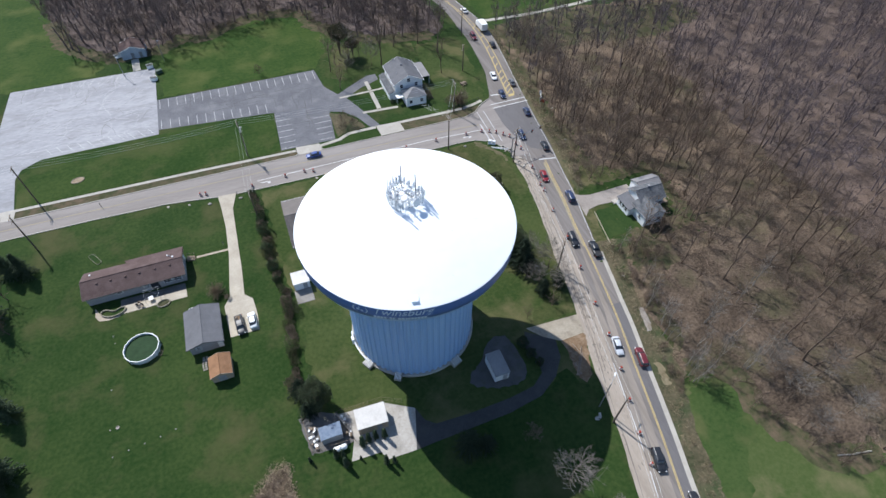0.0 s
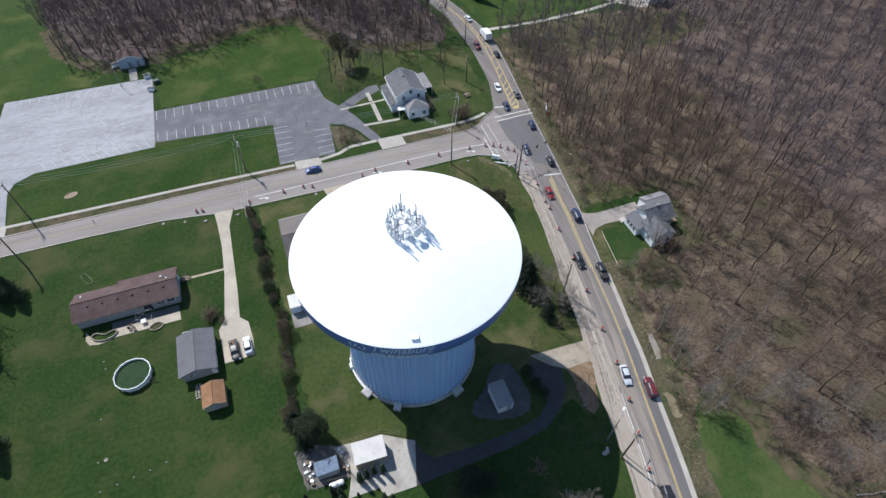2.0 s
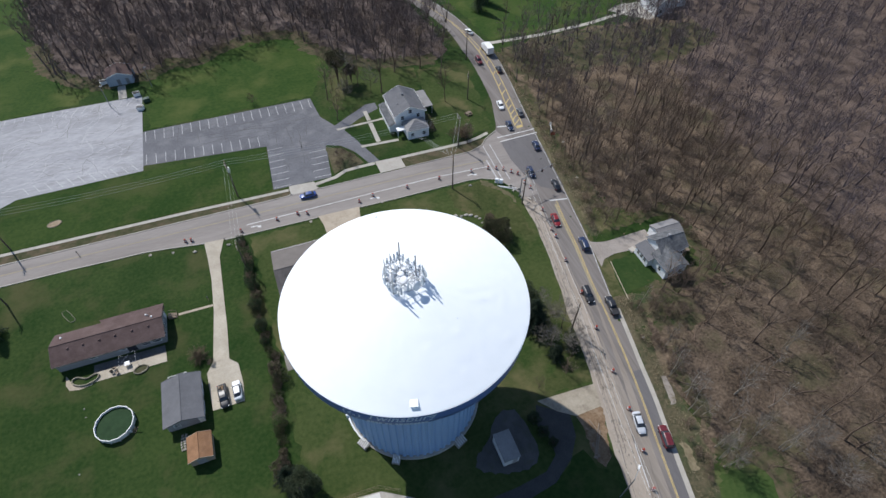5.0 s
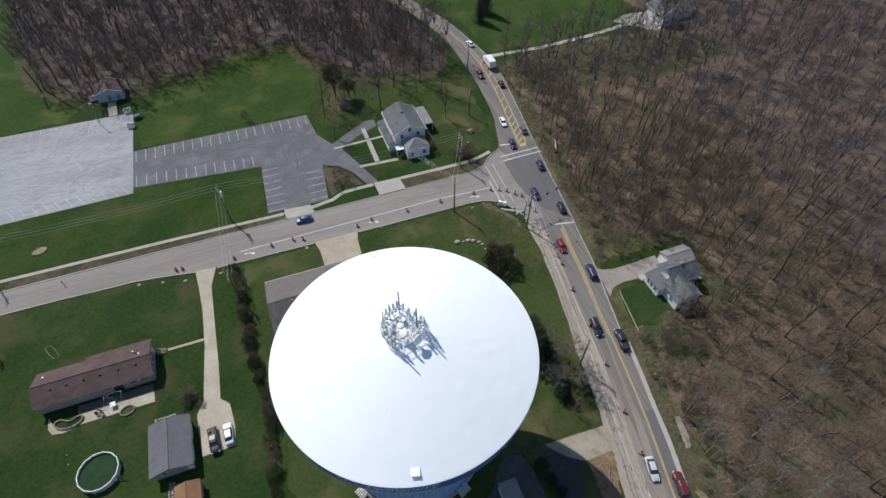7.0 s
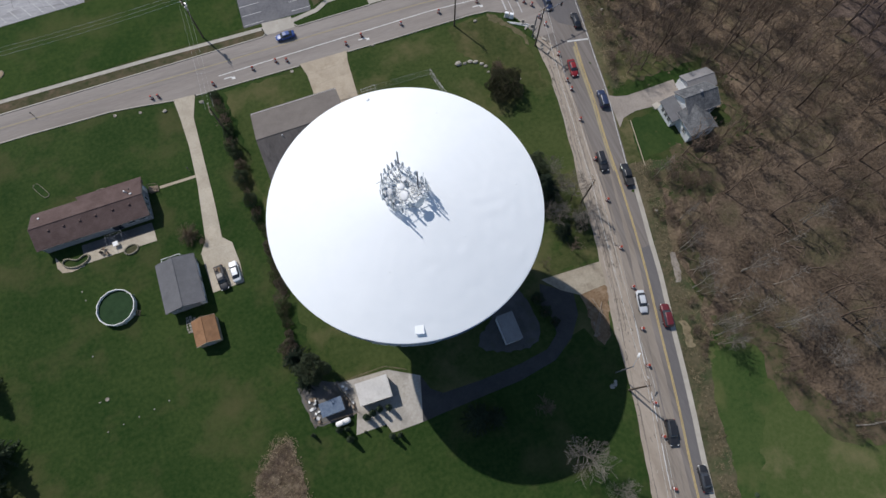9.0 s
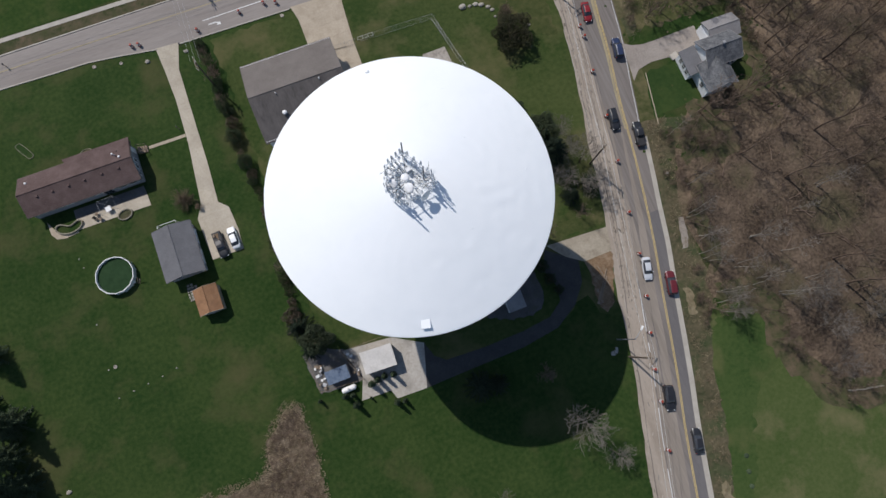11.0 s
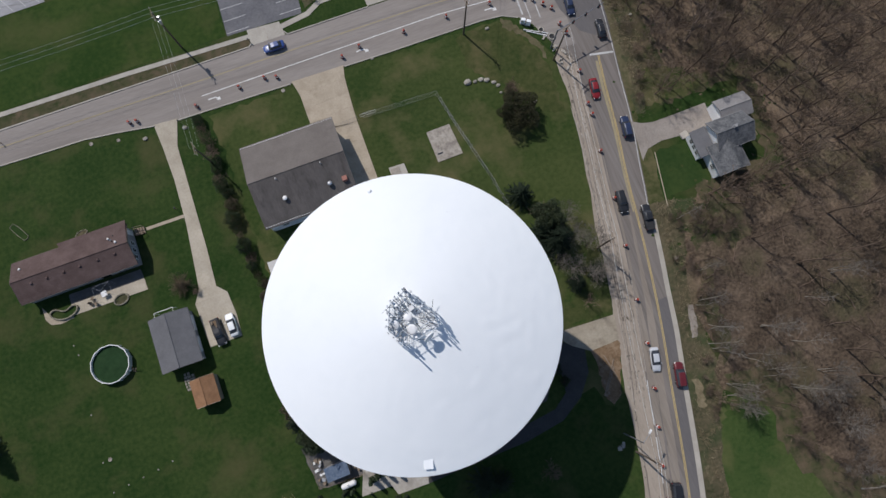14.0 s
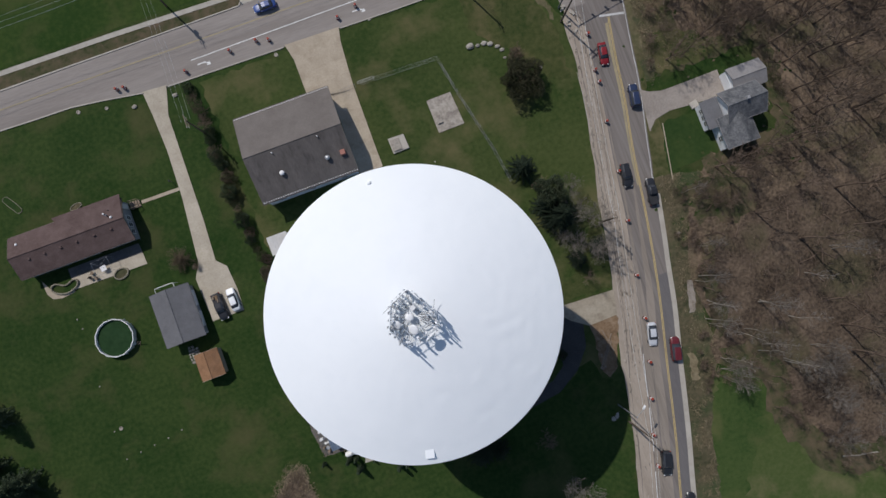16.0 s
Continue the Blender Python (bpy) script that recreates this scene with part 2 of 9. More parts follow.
TANK_BLUE = surface("blue_tank_band", lin(0.075, 0.135, 0.33), lin(0.10, 0.17, 0.40), 0.4, fine=1.0, coarse=0.15, bump=0.03)
LETTER = surface("pale_lettering", lin(0.44, 0.52, 0.64), lin(0.52, 0.60, 0.70), 0.5, bump=0)
STEEL = surface("galvanized_steel", lin(0.42, 0.43, 0.44), lin(0.55, 0.56, 0.57), 0.45, 0.6, fine=6, coarse=1.0, bump=0.03)
STEEL_DARK = surface("weathered_steel", lin(0.16, 0.17, 0.19), lin(0.24, 0.25, 0.27), 0.55, 0.4, fine=6, coarse=1.0, bump=0.03)
ALUMINIUM = surface("bare_aluminium_wire", lin(0.50, 0.51, 0.50), lin(0.60, 0.61, 0.60), 0.6, 0.2, bump=0.0)
RADOME = surface("off_white_radome", lin(0.76, 0.775, 0.79), lin(0.83, 0.84, 0.85), 0.5, fine=4, coarse=1.0, bump=0.02, spread=0.1)
RADOME_GREY = surface("grey_antenna_cover", lin(0.40, 0.44, 0.49), lin(0.50, 0.54, 0.59), 0.5, fine=4, coarse=1.0, bump=0.02, spread=0.2)
SHINGLE_BROWN = surface("brown_shingles", lin(0.082, 0.056, 0.052), lin(0.128, 0.091, 0.085), 0.95, fine=5, coarse=0.4, bump=0.5, stain=lin(0.145, 0.108, 0.100), stain_scale=0.8, stain_amount=0.3, stretch=(1, 1, 2), spec=0.15)
SHINGLE_SLATE = surface("mottled_slate_shingles", lin(0.070, 0.075, 0.082), lin(0.150, 0.153, 0.160), 0.95, fine=4, coarse=0.7, bump=0.4, stain=lin(0.19, 0.19, 0.19), stain_scale=1.4, stain_amount=0.3, spec=0.15, span=0.2)
SHINGLE_GREY = surface("grey_shingles", lin(0.115, 0.115, 0.122), lin(0.155, 0.156, 0.165), 0.95, fine=5, coarse=0.4, bump=0.4, stain=lin(0.19, 0.188, 0.194), stain_scale=0.7, stain_amount=0.25, spec=0.15)
SHINGLE_PALE = surface("pale_grey_shingles", lin(0.20, 0.195, 0.195), lin(0.28, 0.27, 0.27), 0.95, fine=5, coarse=0.4, bump=0.4, stain=lin(0.17, 0.16, 0.16), stain_scale=0.8, stain_amount=0.5, spec=0.15)
SHINGLE_TAUPE = surface("taupe_roofing", lin(0.135, 0.120, 0.110), lin(0.175, 0.157, 0.145), 0.9, fine=5, coarse=0.3, bump=0.3, stain=lin(0.115, 0.10, 0.092), stain_scale=0.5, stain_amount=0.4, spec=0.15)
SHINGLE_TAN = surface("tan_shingles", lin(0.215, 0.115, 0.062), lin(0.30, 0.17, 0.095), 0.95, fine=5, coarse=0.5, bump=0.4, stain=lin(0.16, 0.09, 0.055), stain_scale=0.9, stain_amount=0.5, spec=0.15)
ROOF_WHITE = surface("white_metal_roof", lin(0.54, 0.525, 0.50), lin(0.64, 0.62, 0.59), 0.5, fine=3, coarse=0.4, bump=0.05, stain=lin(0.42, 0.40, 0.37), stain_scale=0.7, stain_amount=0.5)
ROOF_BLUE = surface("blue_metal_roof", lin(0.10, 0.145, 0.22), lin(0.20, 0.25, 0.32), 0.45, 0.2, fine=3, coarse=0.6, bump=0.05)
SIDING = surface("pale_siding", lin(0.55, 0.56, 0.57), lin(0.64, 0.65, 0.66), 0.75, fine=3, coarse=0.5, bump=0.1, stretch=(0.3, 0.3, 6))
SIDING_WHITE = surface("white_siding", lin(0.70, 0.71, 0.72), lin(0.78, 0.79, 0.80), 0.7, fine=3, coarse=0.5, bump=0.1, stretch=(0.3, 0.3, 6))
SIDING_GREY = surface("grey_siding", lin(0.25, 0.25, 0.26), lin(0.33, 0.33, 0.34), 0.75, fine=3, coarse=0.5, bump=0.1, stretch=(0.3, 0.3, 6))
SIDING_TAN = surface("tan_siding", lin(0.33, 0.26, 0.19), lin(0.42, 0.34, 0.26), 0.75, fine=3, coarse=0.5, bump=0.1, stretch=(0.3, 0.3, 6))
BLOCK = surface("blue_grey_block", lin(0.28, 0.33, 0.40), lin(0.36, 0.41, 0.48), 0.8, fine=4, coarse=0.6, bump=0.1)
TRIM_WHITE = surface("white_trim", lin(0.74, 0.74, 0.73), lin(0.80, 0.80, 0.79), 0.5, fine=4, coarse=1, bump=0.0)
PANE = surface("dark_window_glass", lin(0.03, 0.035, 0.045), lin(0.05, 0.055, 0.065), 0.08, fine=2, coarse=0.5, bump=0.0, spec=0.6)
WOOD = surface("weathered_wood", lin(0.16, 0.12, 0.085), lin(0.28, 0.22, 0.165), 0.85, fine=8, coarse=1, bump=0.3)
POLE_WOOD = surface("creosote_pole", lin(0.085, 0.065, 0.05), lin(0.14, 0.11, 0.085), 0.85, fine=8, coarse=1, bump=0.3)
BARK = surface("grey_brown_bark", lin(0.072, 0.051, 0.039), lin(0.162, 0.120, 0.092), 0.9, fine=2, coarse=0.3, bump=0.4, spread=0.3, spec=0.15)
TWIG = surface("bare_twigs", lin(0.090, 0.064, 0.047), lin(0.196, 0.147, 0.112), 0.9, fine=2, coarse=0.3, bump=0.0, spread=0.38, spec=0.15)
BARK_PALE = surface("pale_smooth_bark", lin(0.20, 0.18, 0.15), lin(0.36, 0.33, 0.28), 0.85, fine=2, coarse=0.4, bump=0.3, spread=0.25, spec=0.2)
TWIG_PALE = surface("pale_grey_twigs", lin(0.118, 0.104, 0.090), lin(0.210, 0.188, 0.164), 0.9, fine=2, coarse=0.3, bump=0.0, spread=0.25, spec=0.15)
TWIG_NORTH = island(surface("dark_red_brown_twigs", lin(0.092, 0.069, 0.064), lin(0.182, 0.140, 0.130), 0.9, fine=1, coarse=0.06, bump=0.0, spec=0.15), 0.3)
TWIG_MIDDLE = island(surface("brown_bare_twigs", lin(0.118, 0.088, 0.070), lin(0.234, 0.180, 0.144), 0.9, fine=1, coarse=0.06, bump=0.0, spec=0.15), 0.3)
TWIG_FAR = island(surface("far_bare_twigs", lin(0.090, 0.072, 0.074), lin(0.172, 0.138, 0.141), 0.9, fine=1, coarse=0.06, bump=0.0, spec=0.15), 0.3)
NEEDLE = surface("conifer_needles", lin(0.028, 0.046, 0.025), lin(0.064, 0.088, 0.046), 0.8, fine=2, coarse=0.4, bump=0.0, spread=0.2, spec=0.2)
# needle tone darkened to include the shade inside and behind the crowns
NEEDLE_DARK = surface("self_shaded_conifer_needles", lin(0.016, 0.026, 0.018), lin(0.040, 0.056, 0.034), 0.85, fine=2, coarse=0.4, bump=0.0, spread=0.2, spec=0.1)
NEEDLE_PALE = surface("olive_juniper_needles", lin(0.045, 0.055, 0.026), lin(0.095, 0.10, 0.05), 0.85, fine=2, coarse=0.4, bump=0.0, spread=0.2, spec=0.2)
LEAF_BROWN = surface("dry_brown_leaves", lin(0.085, 0.064, 0.046), lin(0.17, 0.135, 0.105), 0.9, fine=2, coarse=0.4, bump=0.0, spread=0.25, spec=0.15)
STONE_TAN = surface("tan_edging_stone", lin(0.16, 0.145, 0.105), lin(0.30, 0.275, 0.21), 0.9, fine=3, coarse=0.8, bump=0.5, spread=0.15)
ROCK = surface("pale_rock", lin(0.20, 0.185, 0.155), lin(0.40, 0.375, 0.325), 0.9, fine=3, coarse=0.8, bump=0.5, spread=0.15)
TRIM_DARK = surface("dark_brown_trim", lin(0.10, 0.08, 0.07), lin(0.15, 0.12, 0.105), 0.7, fine=4, coarse=1, bump=0.0)
CONCRETE_SANDY = surface("sandy_concrete", lin(0.34, 0.285, 0.215), lin(0.44, 0.375, 0.29), 0.9, fine=3, coarse=0.25, bump=0.2, stain=lin(0.27, 0.22, 0.16), stain_scale=0.4, stain_amount=0.6, spread=0.05)
BRUSHLAND = surface("brush_ground", lin(0.050, 0.037, 0.025), lin(0.185, 0.140, 0.098), 0.95, fine=2.4, coarse=0.2, bump=1.0, stain=lin(0.24, 0.195, 0.14), stain_scale=0.5, stain_amount=0.55, distance=0.3, spec=0.1)
# south-slope copy of the taupe roofing: real streaks, plus shade in the base tone
ROOF_STREAKED_SHADED = surface("streaked_shaded_roofing", lin(0.088, 0.080, 0.076), lin(0.128, 0.116, 0.110), 0.9, fine=4, coarse=0.4, bump=0.3, stain=lin(0.062, 0.056, 0.054), stain_scale=0.9, stain_amount=0.7, stretch=(1, 0.15, 1), spec=0.15)
APRON = surface("mud_stained_concrete", lin(0.27, 0.232, 0.175), lin(0.37, 0.327, 0.258), 0.9, fine=2.2, coarse=0.35, bump=0.2, stain=lin(0.19, 0.155, 0.115), stain_scale=0.45, stain_amount=0.7, spread=0.05)
PAD_STAINED = surface("stained_concrete", lin(0.255, 0.225, 0.19), lin(0.40, 0.365, 0.315), 0.9, fine=2, coarse=0.5, bump=0.2, stain=lin(0.15, 0.125, 0.11), stain_scale=0.7, stain_amount=0.7, spread=0.06)
ANTENNA_STEEL = surface("bright_galvanized_steel", lin(0.50, 0.55, 0.60), lin(0.64, 0.68, 0.72), 0.5, 0.3, fine=6, coarse=1.0, bump=0.0)
POOL_WALL = surface("white_pool_rim", lin(0.62, 0.63, 0.62), lin(0.70, 0.71, 0.70), 0.5, fine=3, coarse=0.5, bump=0.0)
YARD_SLAB = surface("grey_yard_concrete", lin(0.31, 0.285, 0.25), lin(0.43, 0.405, 0.365), 0.9, fine=2.2, coarse=0.3, bump=0.2, stain=lin(0.20, 0.185, 0.16), stain_scale=0.4, stain_amount=0.55, spread=0.05)
POOL_WATER = surface("green_pool_water", lin(0.012, 0.034, 0.012), lin(0.020, 0.050, 0.019), 0.6, fine=1.2, coarse=0.4, bump=0.03, stain=lin(0.028, 0.060, 0.024), stain_scale=0.5, stain_amount=0.4, spec=0.06)
ORANGE = surface("orange_plastic", lin(0.24, 0.034, 0.022), lin(0.33, 0.055, 0.032), 0.6, fine=6, coarse=1, bump=0.0)
RUBBER = surface("black_rubber", lin(0.018, 0.018, 0.018), lin(0.035, 0.035, 0.035), 0.85, bump=0.0)
CHROME = surface("wheel_alloy", lin(0.42, 0.42, 0.43), lin(0.55, 0.55, 0.56), 0.3, 0.8, bump=0.0)
LAMP_RED = surface("red_lamp_lens", lin(0.30, 0.02, 0.02), lin(0.40, 0.03, 0.03), 0.2, bump=0.0)
LAMP_CLEAR = surface("clear_lamp_lens", lin(0.72, 0.72, 0.70), lin(0.82, 0.82, 0.80), 0.15, bump=0.0)
BRICK_RED = surface("reddish_hood", lin(0.30, 0.13, 0.10), lin(0.40, 0.19, 0.15), 0.8, bump=0.05)
PLASTIC_GREEN = surface("dark_green_bin", lin(0.03, 0.06, 0.045), lin(0.05, 0.085, 0.065), 0.6, bump=0.0)
BLACK = surface("black_plastic", lin(0.02, 0.02, 0.022), lin(0.04, 0.04, 0.042), 0.6, bump=0.0)


def paint(name, r, g, b, rough=0.38):
    m = surface(name, lin(r, g, b), lin(r * 1.12, g * 1.12, b * 1.12), rough, fine=2, coarse=0.5, bump=0.0, spec=0.5)
    m.node_tree.nodes["Principled BSDF"].inputs["Coat Weight"].default_value = 0.2
    return m


PAINT = {k: paint(k + "_car_paint", *c) for k, c in dict(black=(0.018, 0.019, 0.022), navy=(0.02, 0.032, 0.075), blue=(0.03, 0.07, 0.24), red=(0.20, 0.012, 0.016),
         silver=(0.48, 0.50, 0.53), white=(0.74, 0.75, 0.75), grey=(0.10, 0.105, 0.11), maroon=(0.11, 0.015, 0.02)).items()}


# ---- mesh helpers ----
def box(bm, x, y, z, sx, sy, sz, rz=0.0, bevel=0.0):
    """A box centred at x, y with its foot at z."""
    m = pose(x, y, z + sz / 2, 0, 0, rz) @ Matrix.Diagonal((sx, sy, sz, 1))
    got = bmesh.ops.create_cube(bm, size=1, matrix=m)
    if bevel:
        edges = list({e for v in got["verts"] for e in v.link_edges})
        bmesh.ops.bevel(bm, geom=edges, offset=bevel, segments=1, affect="EDGES")
    return got


def prism(bm, pts, z0, z1):
    low = [bm.verts.new((x, y, z0)) for x, y in pts]
    high = [bm.verts.new((x, y, z1)) for x, y in pts]
    n = len(pts)
    bm.faces.new(low[::-1])
    bm.faces.new(high)
    for i in range(n):
        bm.faces.new((low[i], low[(i + 1) % n], high[(i + 1) % n], high[i]))


def tube(bm, a, b, r0, r1=None, n=8, caps=True):
    a, b = Vector(a), Vector(b)
    r1 = r0 if r1 is None else r1
    q = (b - a).to_track_quat("Z", "Y")
    rings = []
    for c, r in ((a, r0), (b, r1)):
        rings.append([bm.verts.new(c + q @ Vector((r * math.cos(2 * math.pi * i / n), r * math.sin(2 * math.pi * i / n), 0))) for i in range(n)])
    for i in range(n):
        bm.faces.new((rings[0][i], rings[0][(i + 1) % n], rings[1][(i + 1) % n], rings[1][i]))
    if caps:
        bm.faces.new(rings[0][::-1])
        bm.faces.new(rings[1])


def lathe(bm, profile, n=48, x=0.0, y=0.0, close=False):
    """Turns (radius, height) pairs about the upright through x, y."""
    rings = []
    for r, z in profile:
        rings.append([bm.verts.new((x + r * math.cos(2 * math.pi * i / n), y + r * math.sin(2 * math.pi * i / n), z)) for i in range(n)] if r > 1e-6 else [bm.verts.new((x, y, z))])
    for lo, hi in zip(rings, rings[1:]):
        for i in range(n):
            j = (i + 1) % n
            if len(lo) == 1:
                bm.faces.new((lo[0], hi[j], hi[i])) if len(hi) > 1 else None
            elif len(hi) == 1:
                bm.faces.new((lo[i], lo[j], hi[0]))
            else:
                bm.faces.new((lo[i], lo[j], hi[j], hi[i]))


def mesh_of(name, bm, material, smooth=False):
    bmesh.ops.recalc_face_normals(bm, faces=bm.faces)
    me = bpy.data.meshes.new(name)
    bm.to_mesh(me)
    bm.free()
    me.materials.append(material)
    if smooth:
        me.polygons.foreach_set("use_smooth", [True] * len(me.polygons))
    return me


def part(name, bm, material, parent=None, label="", smooth=False):
    ob = new(name, mesh_of(name, bm, material, smooth))
    ob.parent = parent
    return tagged(ob, label)


def thing(name, x, y, z=0.0, rz=0.0, label="", category="", group="", kind=""):
    ob = new(name)
    ob.empty_display_size = 0.3
    ob.matrix_world = pose(x, y, z, 0, 0, rz)
    return tagged(ob, label, category, group, kind)


def solo(name, bm, material, label="", category="", group="", kind="", smooth=False):
    ob = new(name, mesh_of(name, bm, material, smooth))
    return tagged(ob, label, category, group, kind)


def arrays(name, verts, tris, material, smooth=False):
    me = bpy.data.meshes.new(name)
    verts, tris = np.asarray(verts, np.float32), np.asarray(tris, np.int32)
    me.vertices.add(len(verts))
    me.vertices.foreach_set("co", verts.ravel())
    me.loops.add(len(tris) * 3)
    me.loops.foreach_set("vertex_index", tris.ravel())
    me.polygons.add(len(tris))
    me.polygons.foreach_set("loop_start", np.arange(0, len(tris) * 3, 3, dtype=np.int32))
    me.polygons.foreach_set("loop_total", np.full(len(tris), 3, np.int32))
    me.update(calc_edges=True)
    me.materials.append(material)
    if smooth:
        me.polygons.foreach_set("use_smooth", [True] * len(tris))
    return me


def wobble(pts, step, amount, seed):
    """A polygon with its sides cut into short steps and shifted unevenly: the edge of turf, litter or gravel."""
    rng, out = random.Random(seed), []
    for (ax, ay), (bx, by) in zip(pts, pts[1:] + pts[:1]):
        n = max(1, int(math.hypot(bx - ax, by - ay) / step))
        for i in range(n):
            s = i / n
            out.append((ax + (bx - ax) * s + rng.uniform(-amount, amount), ay + (by - ay) * s + rng.uniform(-amount, amount)))
    return out


def slab(name, pts, top, material, label, category, kind="structure", foot=-0.3, parent=None):
    bm = bmesh.new()
    prism(bm, pts, foot, top)
    me = mesh_of(name, bm, material)
    ob = new(name, me)
    ob.parent = parent
    return tagged(ob, label, category if parent is None else "", "", kind if parent is None else "")

# ---- ground ----
bm = bmesh.new()
bmesh.ops.create_grid(bm, x_segments=40, y_segments=40, size=1500, matrix=pose(60, 120, 0))
solo("ground", bm, GRASS, "patchy green spring lawn and fields", "ground", kind="structure")


def zone(name, pts, top, material, label, category, step=1.6, amount=0.7, seed=1):
    return slab(name, wobble(pts, step, amount, seed), top, material, label, category)


zone("ground_meadow_west", [(-140, 186.5), (-72, 186), (-50, 188), (-45, 197), (-54, 204), (-61, 212), (-67, 232), (-86, 330), (-220, 330), (-220, 186)], 0.012, GRASS_LUSH, "bright green field beside a pale parking lot", "grass", seed=2)
zone("ground_meadow_middle", [(-29, 167), (18.6, 167.2), (21, 172), (27, 180), (30, 196), (27, 212), (16, 214), (0, 208), (-14, 199), (-27, 196), (-30, 188)], 0.012, GRASS_LUSH, "bright green mown meadow between woods and parking lot", "grass", seed=3)
zone("ground_verge", [(-66, 127.8), (0.6, 127.8), (1.4, 146.4), (-31, 147.4), (-62, 146.4), (-67, 141)], 0.010, VERGE_GRASS, "mown green lawn between road and parking lot", "grass", amount=0.1, seed=4)
zone("ground_house_lawn", [(68.6, 66), (79.2, 66.6), (79.4, 75.0), (72.4, 75.6), (69.6, 73.6)], 0.015, LAWN, "small bright green front lawn", "grass", amount=0.25, seed=5)
zone("ground_far_lawn", [(87, 180.5), (110, 181), (140, 184), (150, 198), (152, 240), (140, 290), (100, 290), (84, 240), (83, 215), (86, 196)], 0.012, GRASS_LUSH, "bright green lawn beside a curving road", "grass", seed=6)
zone("ground_field_south_east", [(57.4, 19), (61.2, 27.4), (64.8, 28.6), (70.3, 29.6), (73.4, 25), (72.6, 18), (74.6, 12.6), (77, 7.8), (79.4, 5.8), (87.8, 3.7), (130, -4), (130, -110), (20, -110), (41, -24), (48, -7.4), (50.6, -2.5), (53.5, 3.9), (55.8, 11.6)], 0.010, FIELD, "worn green field at the wood's edge", "grass", seed=7)

zone("ground_field_lush", [(58.4, 18.6), (60.0, 23.6), (63.0, 26.0), (66.4, 26.0), (70.0, 26.6), (72.8, 24.4), (73.6, 20.5), (70.5, 15.5), (64.0, 12.0), (60.8, 6.5), (58.2, 0.5), (55.0, -4.6), (52.0, -2.6), (54.0, 4.2), (56.2, 11.8)], 0.014, FIELD_GREEN, "lush greener corner of a field", "grass", 0.7, 0.8, 36)
zone("ground_tower_lawn", [(-5.6, 46), (-5.4, 72), (-6, 88), (-7, 112.5), (9, 112.8), (21, 112.8), (50, 112.6), (57, 112), (63, 101), (59.8, 80), (57.2, 68), (54.2, 52), (50.4, 40), (47.5, 29), (45.5, 33), (42, 38.6), (37, 36.4), (31, 35.6), (20, 35.6), (10, 36)], 0.010, GRASS_DRY, "dry yellowish lawn round a water tower", "grass", seed=13)

zone("ground_kerb_strip", [(-66, 123.7), (5, 123.9), (5, 126.2), (-20, 126.5), (-66, 126.8)], 0.014, WOOD_EDGE_TURF, "brownish worn turf between kerb and pavement", "grass", amount=0.05, seed=17)
zone("ground_corner_strip", [(36.6, 124.3), (56, 124.4), (60, 126), (62.5, 128.6), (57, 128.3), (36.6, 128.2)], 0.014, WOOD_EDGE_TURF, "brownish worn turf between kerb and pavement", "grass", amount=0.05, seed=18)

zone("ground_corner_worn", [(44, 111.6), (53.4, 111.8), (56.4, 107), (58.6, 102), (59.0, 96), (58.0, 89), (54.5, 91), (51.5, 96), (48, 99.5), (43.5, 105)], 0.016, LAWN_OLIVE, "worn tan-green lawn at a road corner", "grass", 0.9, 0.4, 31)
zone("ground_house_worn", [(52.2, 138), (56, 131.8), (65.6, 132.0), (67.4, 138), (69.6, 150), (70.6, 163), (62, 170), (55, 171), (53.4, 150)], 0.018, GRASS_DRY, "dry green lawn behind a white house", "grass", 1.2, 0.5, 37)
zone("ground_house_trees", [(22.6, 160), (26, 157), (37, 158.6), (46, 158), (52.4, 160), (54.4, 172), (46, 176), (38, 181), (30, 182), (25, 172)], 0.018, GRASS_DRY, "dry green turf beneath trees behind a house", "grass", 1.4, 0.9, 38)
zone("ground_track_worn", [(40.5, 50.9), (51.2, 50.2), (52.6, 56), (54.0, 63), (53.4, 68), (51.0, 62), (47.5, 56), (43, 53.6)], 0.016, LAWN_OLIVE, "worn tan-green lawn beside the road", "grass", 0.9, 0.22, 32)
zone("ground_verge_east", [(65.6, 66), (69.0, 66), (71, 75), (70.9, 82), (72.5, 92), (74, 98), (70, 98), (67.8, 84), (66.6, 74)], 0.019, LAWN_WORN, "worn olive verge beside the road", "grass", 0.9, 0.3, 34)
zone("ground_house_side", [(73.6, 84.6), (84, 84.2), (86.5, 86), (84, 90), (77.5, 92.5), (74.6, 90)], 0.026, LAWN_WORN, "patchy green lawn beside a drive", "grass", 0.9, 0.5, 33)

EAST_WOODS = [(64.8, 29), (66, 45), (69, 56), (76, 64.5), (93, 65), (95, 86), (78, 85.5), (79, 100), (79, 113), (81.5, 128), (84, 150), (87.5, 172), (100, 175.5), (126, 176.5), (146, 174), (160, 184), (153, 200), (156, 250), (150, 330),
              (420, 420), (420, -60), (130, -60), (130, -4), (87.8, 3.7), (79.4, 5.8), (77, 7.8), (74.6, 12.6), (72.6, 18), (73.4, 25), (70.3, 29.6)]
NORTH_WOODS = [(-60, 211), (-53, 203.5), (-45, 197), (-28, 197.5), (-22, 204), (-14, 201), (-6, 207), (4, 211), (16, 211), (23, 207), (24, 198), (33, 188), (42, 179.5), (55, 177), (64, 174.5), (71, 182), (71, 196), (68, 215), (58, 240), (40, 275), (20, 420), (-120, 420), (-86, 330), (-66, 232)]
